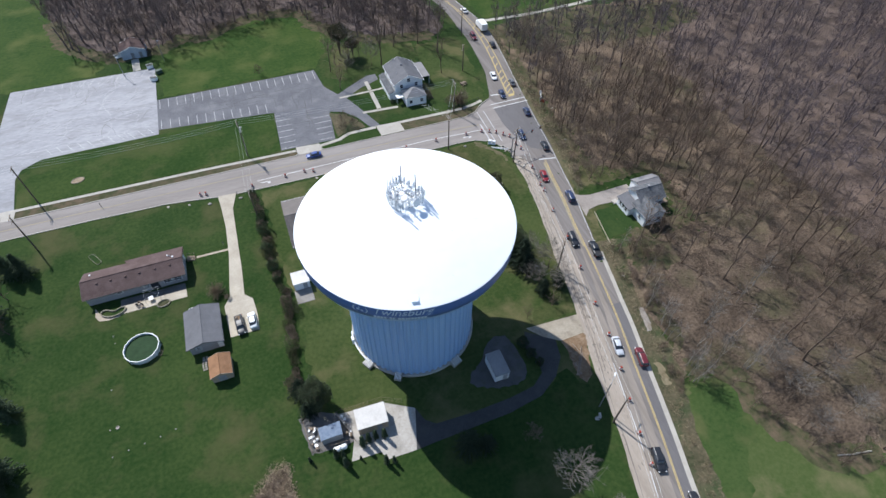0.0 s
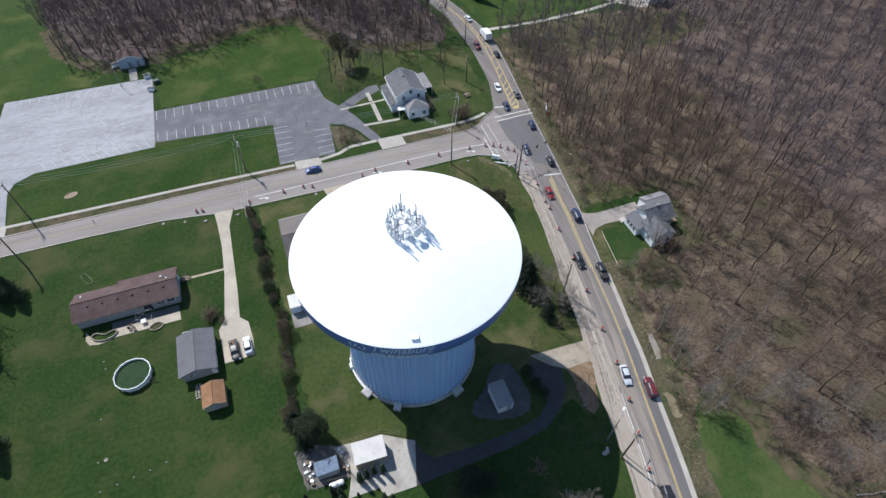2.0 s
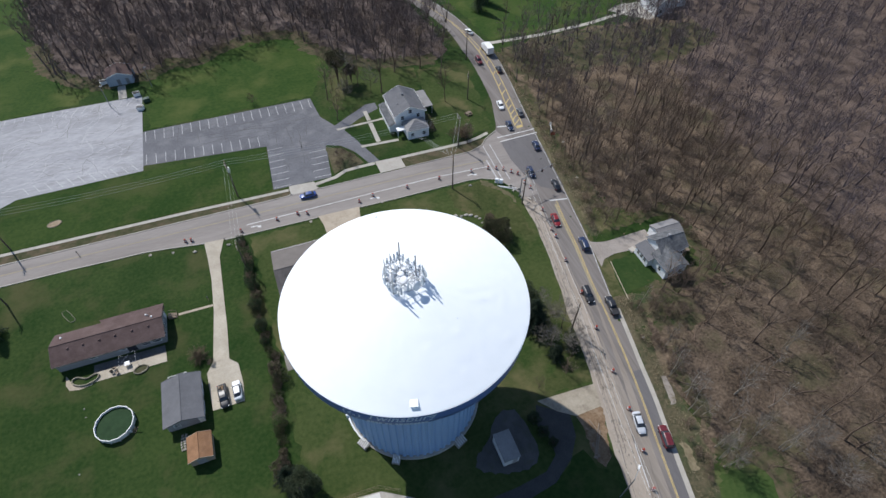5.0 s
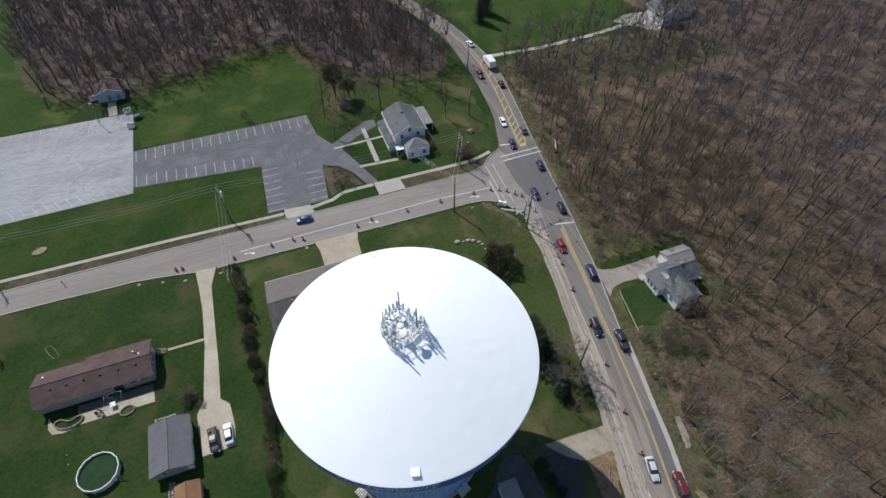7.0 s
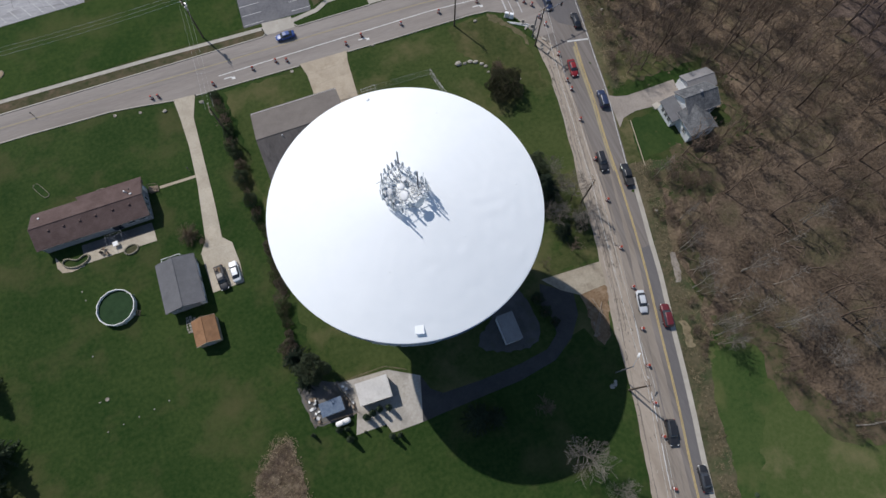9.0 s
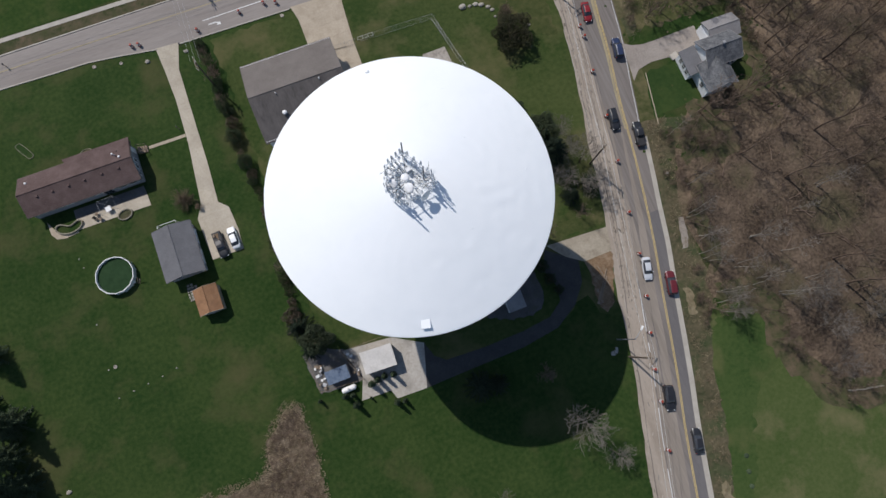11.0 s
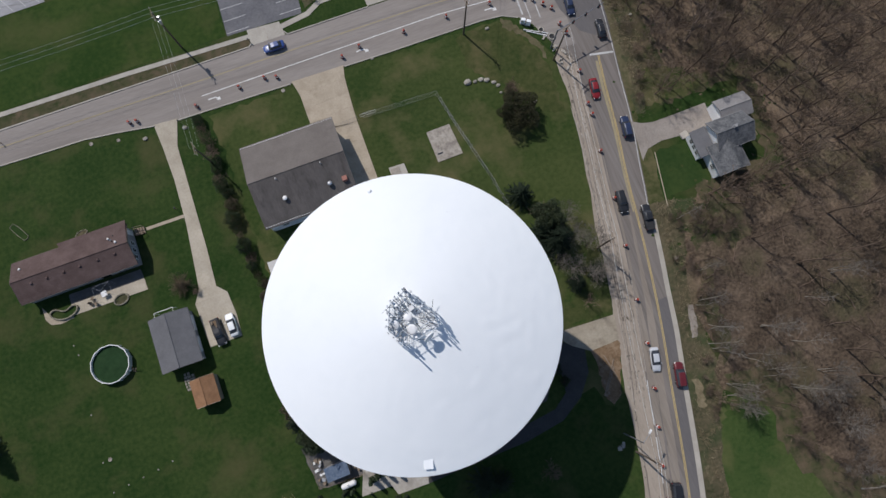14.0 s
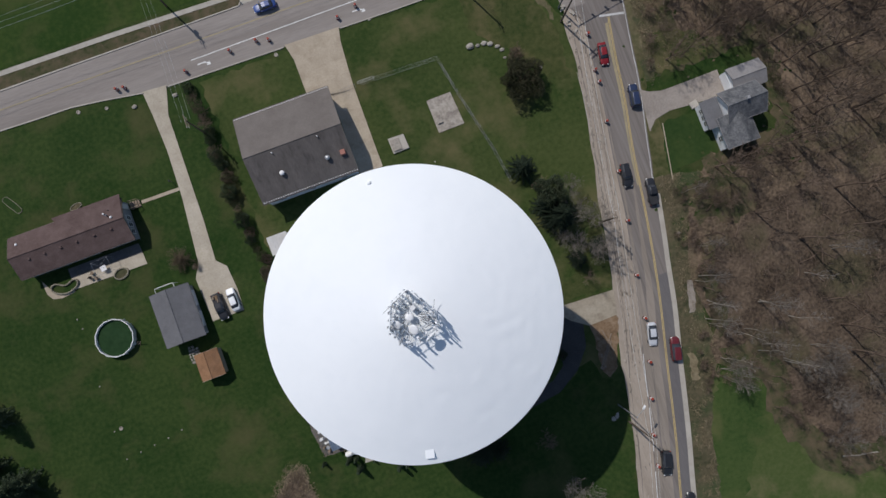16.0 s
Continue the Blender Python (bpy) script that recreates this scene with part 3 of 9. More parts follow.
zone("ground_woodland_east", EAST_WOODS, 0.020, LITTER, "brown leaf litter under bare woods", "ground", 2.5, 1.2, 8)
zone("ground_woodland_south", [(67.5, 31), (69, 42), (72, 50), (84, 56), (100, 54), (121, 52), (121, -1), (90, 5.6), (80.8, 7.4), (76.4, 13), (74.4, 18.2), (75.2, 25.4), (71, 31)], 0.0222, LITTER_DARK, "darker brown leaf litter under bare woods", "ground", 2.5, 1.6, 39)
zone("ground_woodland_far", [(134, 10), (128, 60), (131, 110), (134, 140), (150, 150), (164, 170), (160, 200), (156, 250), (150, 330), (420, 420), (420, -60), (150, -60)], 0.023, LITTER_MID, "brown leaf litter under far bare woods", "ground", 3.0, 4.0, 35)
zone("ground_woodland_north", NORTH_WOODS, 0.020, LITTER_GREY, "greyish leaf litter under bare woods", "ground", 2.5, 1.2, 9)
zone("ground_scrub_roadside", [(47.6, -8), (49, -7.4), (51.8, -2.5), (54.7, 3.9), (57, 11.6), (58.6, 19), (62.2, 27.4), (65.2, 31), (66, 45), (69, 56), (76, 64), (68, 66), (65.4, 66), (63.6, 52), (60.2, 40), (57.1, 29), (54.4, 20), (50.6, 5.4), (47.2, -6.2)], 0.016, SCRUB, "tawny rough grass on the roadside bank", "grass", 1.2, 0.3, 10)
zone("ground_scrub_corner", [(70.2, 83.5), (78, 85.5), (79, 100), (79, 113), (81.5, 128), (84, 150), (87, 170), (84.8, 176), (82.2, 160), (78.6, 138), (77, 126), (74, 110), (71.6, 98)], 0.016, SCRUB, "tawny rough grass on the roadside bank", "grass", 1.2, 0.5, 11)
zone("ground_clearing", [(79.4, 62.8), (83, 59.4), (82, 54.6), (77, 53.2), (71.5, 55.5), (70.5, 60), (73, 63.6)], 0.026, WOOD_EDGE_TURF, "grassy clearing among leaf litter", "ground", 1.0, 0.9, 15)
zone("ground_bank_turf", [(66.4, 34), (69.5, 36), (70, 44), (71.5, 50), (69.8, 53), (67, 46)], 0.026, WOOD_EDGE_TURF, "thin turf on a bank beneath bare trees", "ground", 1.0, 0.7, 16)
zone("ground_wood_turf", [(86.6, 168), (89, 174.5), (104, 175.6), (124, 176.4), (140, 173), (166, 168), (168, 154), (144, 146), (116, 151), (98, 150), (88, 152)], 0.026, WOOD_EDGE_TURF, "thin olive turf beneath bare trees", "ground", 2.0, 1.6, 19)
zone("ground_heap", [(-13.2, 39.6), (-15.4, 39.7), (-17.4, 37.9), (-20, 35.7), (-21.2, 31.1), (-23.7, 30), (-29.2, 30.2), (-36.3, 30), (-44.3, 30.2), (-49.1, 30.5), (-60, 26), (-60, -40), (-15.5, -40), (-14.8, 18.1), (-13.5, 23.5), (-13.5, 26.5), (-13.1, 30.5), (-13, 35.6)], 0.04, BRUSHLAND, "brown mown brush and dead grass", "ground", 1.0, 0.45, 12)

# ---- roads ----
CENTRE_Y = np.array([-120, -30, -6.4, 1.9, 11.4, 19.2, 24.6, 33.9, 43.5, 51.6, 62.2, 73.3, 82.4, 91.2, 98.2, 114, 130, 142, 155, 169, 184, 197, 212, 228, 260, 300], float)
CENTRE_X = np.array([14.5, 38.0, 44.5, 46.7, 49.3, 51.7, 53.2, 55.65, 58.3, 60.25, 62.4, 64.4, 66.4, 67.9, 69.3, 71.9, 74.6, 76.7, 79.0, 80.7, 80.6, 79.0, 75.4, 69.8, 54.0, 26.0])
_t = np.gradient(CENTRE_X, CENTRE_Y)


def centre(y):
    """The centre line's x at y, smoothed between the bends."""
    i = int(np.clip(np.searchsorted(CENTRE_Y, y) - 1, 0, len(CENTRE_Y) - 2))
    h = CENTRE_Y[i + 1] - CENTRE_Y[i]
    s = (y - CENTRE_Y[i]) / h
    return ((1 + 2 * s) * (1 - s) ** 2 * CENTRE_X[i] + s * (1 - s) ** 2 * h * _t[i] + s * s * (3 - 2 * s) * CENTRE_X[i + 1] + s * s * (s - 1) * h * _t[i + 1])


def band(y0, y1, left, right, step=2.0):
    """The outline of a strip along the main road; left and right are offsets from its centre line, as numbers or functions of y."""
    ys = np.linspace(y0, y1, max(2, int((y1 - y0) / step) + 1))
    f = (lambda v: v if callable(v) else (lambda y: v))
    l, r = f(left), f(right)
    return [(centre(y) + l(y), y) for y in ys] + [(centre(y) + r(y), y) for y in ys[::-1]]


def strip(name, pts, top, material, label, parent=None):
    """Like slab, for long bent strips: quads from side to side."""
    n = len(pts) // 2
    bm = bmesh.new()
    hi = [bm.verts.new((x, y, top)) for x, y in pts]
    lo = [bm.verts.new((x, y, top - 0.3 if parent is None else top - 0.012)) for x, y in pts]
    for i in range(n - 1):
        j = len(pts) - 1 - i
        bm.faces.new((hi[i], hi[j], hi[j - 1], hi[i + 1]))
        bm.faces.new((lo[i], lo[i + 1], lo[j - 1], lo[j]))
        bm.faces.new((hi[i], hi[i + 1], lo[i + 1], lo[i]))
        bm.faces.new((hi[j - 1], hi[j], lo[j], lo[j - 1]))
    bm.faces.new((hi[0], lo[0], lo[-1], hi[-1]))
    bm.faces.new((hi[n - 1], hi[n], lo[n], lo[n - 1]))
    ob = new(name, mesh_of(name, bm, material))
    ob.parent = parent
    return tagged(ob, label, *(() if parent else ("road", "", "structure")))


east = lambda y: float(np.interp(y, [-120, 19, 43, 50, 63, 70, 80, 88, 98, 128, 157, 177, 192, 208, 300], [2.05, 2.05, 2.25, 2.1, 2.5, 3.15, 3.5, 3.7, 3.6, 3.6, 3.6, 4.2, 3.4, 4.0, 4.0]))
west = lambda y: float(np.interp(y, [-120, 19, 43, 62, 80, 98, 104, 128, 133, 145, 162, 178, 193, 212, 300], [-4.6, -4.6, -4.5, -3.9, -4.2, -4.8, -8.0, -9.0, -7.2, -5.4, -5.8, -6.0, -4.6, -4.0, -4.0]))
outer = lambda y: float(np.interp(y, [-120, 20, 28, 36, 44, 50, 58, 64, 72, 82, 92, 104], [-8.0, -8.0, -8.1, -8.7, -8.9, -8.7, -8.4, -8.6, -7.9, -7.8, -7.8, -9.4])) + 0.07 * math.sin(y * 1.7) + 0.10 * math.sin(y * 0.63)
road = strip("road_main", band(-120, 300, west, east), 0.030, ASPHALT, "grey two-lane asphalt road bending north")
strip("patch", band(-120, 49, 0.22, lambda y: east(y) - 0.05), 0.034, ASPHALT_NEW, "newer dark asphalt lane", road)
strip("patch", band(-120, 70, lambda y: float(np.interp(y, [40, 69.9], [-2.75, -1.35])) + 0.08 * math.sin(y * 0.8), lambda y: -1.2 + 0.1 * math.sin(y * 0.3)), 0.034, DUSTY, "warm grey dusty lane", road)
verge = strip("road_milled_edge", band(-120, 104, outer, lambda y: west(y) + 0.02), 0.022, MILLED, "rutted pale milled lane with dusty streaks")
for u, wide, mat, y0, y1, ph in ((-7.35, 0.16, RUT, -120, 98, 0.0), (-6.75, 0.13, RUT, 36, 84, 1.3), (-6.15, 0.24, CHALK, 40, 96, 2.1), (-5.45, 0.12, RUT, 44, 100, 0.7), (-7.75, 0.14, CHALK, 34, 90, 2.9)):
    strip("rut" if mat is RUT else "dust_streak", band(y0, y1, lambda y: u + 0.16 * math.sin(y * 0.16 + ph) + 0.05 * math.sin(y * 0.9), lambda y: u + wide * (1 + 0.5 * math.sin(y * 0.37 + ph)) + 0.16 * math.sin(y * 0.16 + ph) + 0.05 * math.sin(y * 0.9)), 0.028, mat, "", verge)
strip("road_verge_gravel", band(88, 132, lambda y: east(y) + 0.02, lambda y: east(y) + 1.5 + 0.5 * math.sin(y * 0.5) + 0.3 * math.sin(y * 1.3)), 0.028, TAN_FAINT, "thin gravelly verge beside the road")
strip("shoulder", band(-120, 63.2, lambda y: east(y) - 0.02, lambda y: east(y) + float(np.interp(y, [-120, 19, 52, 63.2], [0.95, 0.95, 0.9, 0.9]))), 0.038, CONCRETE, "pale concrete edge strip", road)
strip("lane_line", band(63.5, 128, lambda y: east(y) - 0.34, lambda y: east(y) - 0.21), 0.044, STALL_PAINT, "white edge line", road)
strip("lane_line", band(131, 300, lambda y: east(y) - 0.30, lambda y: east(y) - 0.16), 0.038, STALL_PAINT, "white edge line", road)
strip("patch", band(-120, 88, lambda y: west(y) + 0.25, lambda y: float(np.interp(y, [-120, 46, 60, 88], [-2.9, -2.9, -3.3, -3.9])) + 0.2 * math.sin(y * 0.21)), 0.036, DUSTY, "dusty pale wheel track", road)
for a, b in ((-0.19, -0.05), (0.05, 0.19)):
    strip("lane_line", band(-120, 98, a, b), 0.038, YELLOW_LINE, "yellow centre line", road)
strip("lane_line", band(66, 97, lambda y: -0.58 - 0.010 * (y - 66), lambda y: -0.30), 0.036, YELLOW_FADED, "worn yellow line", road)
for a, b in ((-120, 6), (9, 16), (19.5, 27), (29, 36.5)):
    strip("lane_line", band(a, b, lambda y: west(y) + 0.05, lambda y: west(y) + 0.18), 0.038, WHITE_LINE, "white edge line", road)
strip("lane_line", band(38, 56, lambda y: west(y) + 0.06, lambda y: west(y) + 0.17), 0.038, CHALK, "worn-away white edge line", road)
strip("lane_line", band(131, 300, lambda y: float(np.interp(y, [131, 165, 200, 300], [-1.65, -1.1, -0.35, -0.2])), lambda y: float(np.interp(y, [131, 165, 200, 300], [-1.28, -0.8, -0.1, 0.0]))), 0.038, YELLOW_LINE, "yellow median line", road)
strip("lane_line", band(131, 200, lambda y: float(np.interp(y, [131, 165, 200], [0.70, 0.68, 0.1])), lambda y: float(np.interp(y, [131, 165, 200], [1.05, 0.95, 0.27]))), 0.038, YELLOW_LINE, "yellow median line", road)
for y in (131.2, 133.6, 136.2, 139.0, 142.2, 147.0, 151.5, 158.5, 166.0, 174.0):
    w = float(np.interp(y, [131, 165, 200], [1.1, 0.8, 0.2]))
    c = centre(y) - 0.25
    slab("hatch_bar", [(c - w, y), (c + w, y + 1.9), (c + w, y + 2.4), (c - w, y + 0.5)], 0.040, YELLOW_LINE, "", "", foot=0.026, parent=road)
slab("stop_line", [(67.6, 98.5), (72.3, 97.5), (72.4, 97.9), (67.7, 98.9)], 0.040, STALL_PAINT, "worn cream stop line", "", foot=0.026, parent=road)
slab("hatch_bar", [(73.1, 129.5), (75.2, 129.7), (75.7, 130.9), (73.4, 130.7)], 0.040, YELLOW_LINE, "", "", foot=0.026, parent=road)
slab("stop_line", [(67.9, 132.0), (71.2, 131.4), (71.3, 131.8), (68.0, 132.45)], 0.040, WHITE_LINE, "white stop line", "", foot=0.026, parent=road)
slab("patch", [(65.9, 125.1), (77.4, 125.7), (76.4, 119), (75.3, 112), (73.9, 102.4), (70.6, 102.2), (68.0, 104.2), (66.0, 110), (65.3, 117)], 0.039, ASPHALT_NEW, "dark newer asphalt in a junction", "", foot=0.026, parent=road)
for y in (125.4, 127.3):
    slab("crosswalk_line", [(65.8, y), (77.9, y + 0.2), (77.9, y + 0.46), (65.8, y + 0.26)], 0.045, WHITE_LINE, "white crosswalk line", "", foot=0.026, parent=road)

drng, sets = random.Random(88), bmesh.new()
for _ in range(760):
    y = drng.uniform(33, 104) if drng.random() < 0.85 else drng.uniform(-20, 33)
    u = drng.choice((-7.6, -7.3, -6.2, -5.4)) + drng.gauss(0, 0.25)
    if not (outer(y) + 0.2 < u < west(y) + 0.6):
        continue
    l = drng.choice((drng.uniform(0.12, 0.5), drng.uniform(0.2, 0.9)))
    box(sets, centre(y) + u, y, 0.02, drng.uniform(0.06, 0.22), l, drng.uniform(0.02, 0.07), -14 + drng.gauss(0, 13))
tagged(new("road_debris", mesh_of("road_debris", sets, DEBRIS)), "clods and broken bits strewn along a milled lane", "debris", "", "stuff")

# the side road from the west
SOUTH_X = [-400, -47, -37.5, -31, -25.5, -17.6, -13.2, 10, 30, 50, 54.2, 57.3, 59.4, 61.3, 62.4]
SOUTH_Y = [116.9, 116.8, 116.5, 116.4, 115.7, 114.4, 114.0, 113.6, 113.3, 113.3, 112.9, 111.4, 109.0, 104.6, 102.0]
side = [(x, y) for x, y in zip(SOUTH_X, SOUTH_Y)] + [(66, 102), (68.5, 125.5), (66.8, 130.5), (63, 128.4), (60, 125.6), (56, 124.1), (-400, 123.5)]
side_road = slab("road_side", side, 0.034, ASPHALT_OLD, "worn pale grey side road joining at a junction", "road")
slab("lane_line", [(-400, 120.12), (40, 120.25), (58.4, 119.2), (58.4, 119.42), (40, 120.47), (-400, 120.34)], 0.040, YELLOW_FADED, "faded yellow centre line", "", foot=0.03, parent=side_road)
slab("lane_line", [(-7.4, 117.05), (42, 117.5), (58.0, 116.6), (58.0, 116.77), (42, 117.67), (-7.4, 117.22)], 0.040, WHITE_LINE, "white turn-lane line", "", foot=0.03, parent=side_road)
slab("stop_line", [(58.6, 119.4), (58.9, 119.4), (58.5, 111.6), (58.2, 111.7)], 0.040, STALL_PAINT, "white stop line", "", foot=0.03, parent=side_road)
for a, b in (((60.3, 125.4), (59.6, 110.3)), ((62.4, 125.4), (61.5, 109.8))):
    slab("crosswalk_line", [(a[0] - 0.09, a[1]), (a[0] + 0.09, a[1]), (b[0] + 0.09, b[1]), (b[0] - 0.09, b[1])], 0.040, STALL_PAINT, "white crosswalk line", "", foot=0.03, parent=side_road)
for x, y in ((-5.3, 115.8), (25.2, 115.4), (52.6, 115.0)):
    bm = bmesh.new()
    prism(bm, [(x + 0.8 * u, y + 0.8 * v) for u, v in ((-1.5, 0.35), (-1.5, 0.05), (0.3, 0.05), (0.75, -0.35), (0.4, -0.6), (1.5, -0.75), (1.35, 0.2), (1.05, -0.08), (0.4, 0.35))], 0.03, 0.041)
    part("turn_arrow", bm, WHITE_LINE, side_road, "white turn arrow")


def kerb(path, label="pale concrete kerb", width=0.22, top=0.15, material=None):
    bm = bmesh.new()
    for (ax, ay), (bx, by) in zip(path, path[1:]):
        d = Vector((bx - ax, by - ay)).normalized() * width / 2
        nx, ny = -d.y, d.x
        prism(bm, [(ax + nx, ay + ny), (ax - nx, ay - ny), (bx - nx, by - ny), (bx + nx, by + ny)], -0.1, top)
    solo("kerb", bm, material or CONCRETE, label, "kerb", kind="structure")


kerb([(-400, 123.6), (-72, 123.6)])
kerb([(-66, 123.6), (4.4, 123.9), (5.0, 124.6)])
kerb([(11.8, 124.8), (12.4, 123.95), (29.5, 124.1)])
kerb([(36.5, 124.2), (56, 124.3), (60, 125.8), (62.5, 128.4), (64.5, 129.6), (66.8, 130.8)])
kerb([(x, y - 0.12) for x, y in zip(SOUTH_X[:6], SOUTH_Y[:6])])
kerb([(-13.0, 113.9), (9.6, 113.5)])
kerb([(20.8, 113.35), (30, 113.2), (50, 113.2), (54.2, 112.8), (57.2, 111.3)])


kerb([(71.4, 75.4), (69.9, 68.0), (69.2, 64.6)], "low worn earth edging beside a front lawn", 0.16, 0.05, CONCRETE_SANDY)


def walkway(name, pts, label, top=0.07, joint=1.5, material=None):
    """A pavement of separate slabs with recessed joints, along a line of quads given as left and right edges."""
    bed = bmesh.new()
    for (l0, r0), (l1, r1) in zip(pts, pts[1:]):
        prism(bed, [l0, r0, r1, l1], -0.1, top - 0.025)
    base = solo(name, bed, DIRT, label, "pavement", kind="structure")
    for (l0, r0), (l1, r1) in zip(pts, pts[1:]):
        length = math.hypot(l1[0] - l0[0], l1[1] - l0[1])
        n = max(1, round(length / joint))
        g = 0.009 / length
        for i in range(n):
            a, b = i / n + g, (i + 1) / n - g
            mix = lambda p, q, s: (p[0] + (q[0] - p[0]) * s, p[1] + (q[1] - p[1]) * s)
            bm = bmesh.new()
            prism(bm, [mix(l0, l1, a), mix(r0, r1, a), mix(r0, r1, b), mix(l0, l1, b)], top - 0.06, top)
            part("paving_slab", bm, material or CONCRETE, base)
    return base


def lane(points, w):
    """Left and right edges along a line of points."""
    out = []
    for i, (x, y) in enumerate(points):
        a, b = points[max(0, i - 1)], points[min(len(points) - 1, i + 1)]
        d = Vector((b[0] - a[0], b[1] - a[1])).normalized() * w / 2
        out.append(((x - d.y, y + d.x), (x + d.y, y - d.x)))
    return out


walkway("pavement_north_west", lane([(-66, 127.0), (-20, 126.7), (5.0, 126.1)], 0.95), "pale concrete pavement beside the road")
walkway("pavement_north_east", lane([(11.3, 125.9), (17.5, 126.9), (20.5, 128.6), (24, 128.8), (29, 128.8)], 1.1), "pale concrete pavement bending beside the road")
walkway("pavement_corner", lane([(36.5, 128.7), (50, 128.6), (57, 128.7), (61, 129.6), (64, 130.6)], 1.1), "pale concrete pavement beside the road")
walkway("apron_west", [((-72, 127.5), (-72, 123.7)), ((-66, 127.5), (-66, 123.7))], "pale concrete driveway apron", 0.06, 3)
walkway("apron_middle", [((4.9, 127.6), (4.9, 124.0)), ((11.6, 127.2), (11.9, 124.0))], "pale concrete driveway apron", 0.06, 3)
walkway("apron_east", [((29.2, 129.4), (29.4, 124.3)), ((36.4, 129.2), (36.6, 124.3))], "pale concrete driveway apron", 0.06, 3)

# drives on the south side
walkway("drive_house", [((-17.8, 114.6), (-13.2, 114.3)), ((-17.4, 109.5), (-14.7, 108.8)), ((-17.1, 102.6), (-14.9, 99)), ((-17.4, 93.4), (-15.1, 88)), ((-18.6, 80.9), (-15.5, 80.3)), ((-20.0, 78.4), (-13.9, 78.6)), ((-19.8, 74.0), (-13.5, 74.1)), ((-19.6, 70.0), (-13.7, 70.0))],
        "long pale concrete drive to a garage", 0.05, 3.0, CONCRETE_WARM)
walkway("drive_hall", [((9.9, 113.9), (20.6, 113.7)), ((10.6, 110.5), (20.0, 111.1)), ((10.6, 104.3), (19.5, 105)), ((10.6, 102.2), (19.3, 101.5)), ((14.75, 102.1), (19.3, 101)), ((14.75, 92), (19.2, 91)), ((14.75, 86), (19.2, 86))], "broad sandy concrete drive beside a hall", 0.05, 3.5, CONCRETE_SANDY)
walkway("garden_path", lane([(-24.6, 95.15), (-17.4, 95.1)], 0.6), "narrow sandy concrete garden path", 0.05, 1.0, CONCRETE_SANDY)
walkway("patio", [((-41, 86.3), (-41.1, 84.2)), ((-27.4, 86.3), (-27.3, 84.1))], "pale concrete patio behind a house", 0.06, 2.2, CONCRETE_WARM)
# dark strip that deepens the house's shadow on the patio by colour
walkway("patio_back", [((-41, 88.2), (-41, 86.32)), ((-27.6, 88.2), (-27.4, 86.32))], "paving with the house's shade in its dark colour", 0.055, 1.2, GRAVEL_DARK)
walkway("patio_flagstones", [((-46.1, 87.6), (-46.0, 85.2)), ((-45.0, 85.6), (-45.2, 83.9)), ((-43.4, 85.2), (-43.5, 83.5)), ((-41.0, 85.6), (-41.1, 83.8))], "irregular tan flagstones round a flower bed", 0.06, 0.45, CONCRETE_SANDY)
walkway("drive_east_house", [((69.7, 82.8), (68.5, 74.6)), ((71.3, 81.8), (70.4, 76.5)), ((73.6, 81.2), (73.6, 77.1)), ((78.0, 81.2), (78.0, 76.7)), ((85.0, 81.3), (85.0, 76.4))], "pinkish grey worn drive to a house", 0.05, 3.0, DUSTY_DRIVE)
walkway("pad_north", [((31.1, 94.7), (31.2, 88.2)), ((35.9, 94.8), (36.3, 88.3))], "stained square concrete pad", 0.12, 2.4, PAD_STAINED)
slab("pad_box", [(31.6, 91.0), (32.6, 91.0), (32.6, 89.8), (31.6, 89.8)], 0.4, PAD_STAINED, "low stained box on a concrete pad", "hatch", kind="")
slab("pad_lid_base", [(21.8, 90.4), (24.9, 90.3), (25.0, 87.5), (21.9, 87.4)], 0.35, CONCRETE, "raised concrete hatch base", "hatch")
slab("apron_tower", [(39.0, 50.2), (51.2, 49.5), (50.2, 45.0), (44.6, 44.9), (41.6, 47.0)], 0.045, APRON, "stained concrete apron to a service track", "pavement")
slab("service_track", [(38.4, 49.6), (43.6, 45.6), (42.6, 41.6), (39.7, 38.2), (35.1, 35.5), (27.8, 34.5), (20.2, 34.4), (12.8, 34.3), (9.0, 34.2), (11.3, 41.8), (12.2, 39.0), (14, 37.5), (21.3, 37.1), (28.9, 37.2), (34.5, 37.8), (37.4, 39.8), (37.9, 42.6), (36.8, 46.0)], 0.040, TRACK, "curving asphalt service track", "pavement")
slab("gravel_pad", wobble([(30.0, 50.0), (31.6, 50.8), (34.0, 50.3), (34.9, 47.6), (35.1, 41.8), (33.8, 39.8), (31.6, 39.2), (27.4, 39.9), (24.2, 41.6), (23.2, 43.0), (24.0, 44.5), (27.2, 46.6)], 0.6, 0.2, 29), 0.035, GRAVEL_PAD, "dark gravel pad", "gravel")
slab("dirt_patch", wobble([(44.7, 44.9), (46.4, 45.5), (49.8, 45.4), (50.0, 44.4), (48.3, 39.7), (46.6, 36.2), (44.6, 34.6), (43.8, 36.9), (44.1, 39.3), (44.7, 42.2)], 0.7, 0.22, 21), 0.03, EARTH_RED, "bare reddish earth dug up beside the road", "ground")
slab("compound_slab", [(-1.9, 37.9), (-2.5, 36.3), (2.9, 36.1), (3.5, 34.4), (9.0, 34.2), (11.3, 41.8), (6.1, 44.9), (-3, 45.8), (-1.0, 40.2)], 0.05, YARD_SLAB, "cracked concrete yard", "pavement")
slab("compound_gravel", wobble([(-9.0, 40.0), (-0.8, 39.6), (-2.6, 46.0), (-6, 47.4), (-9.8, 47.4)], 0.8, 0.2, 22), 0.03, GRAVEL_DARK, "grey gravel yard with clutter", "gravel")
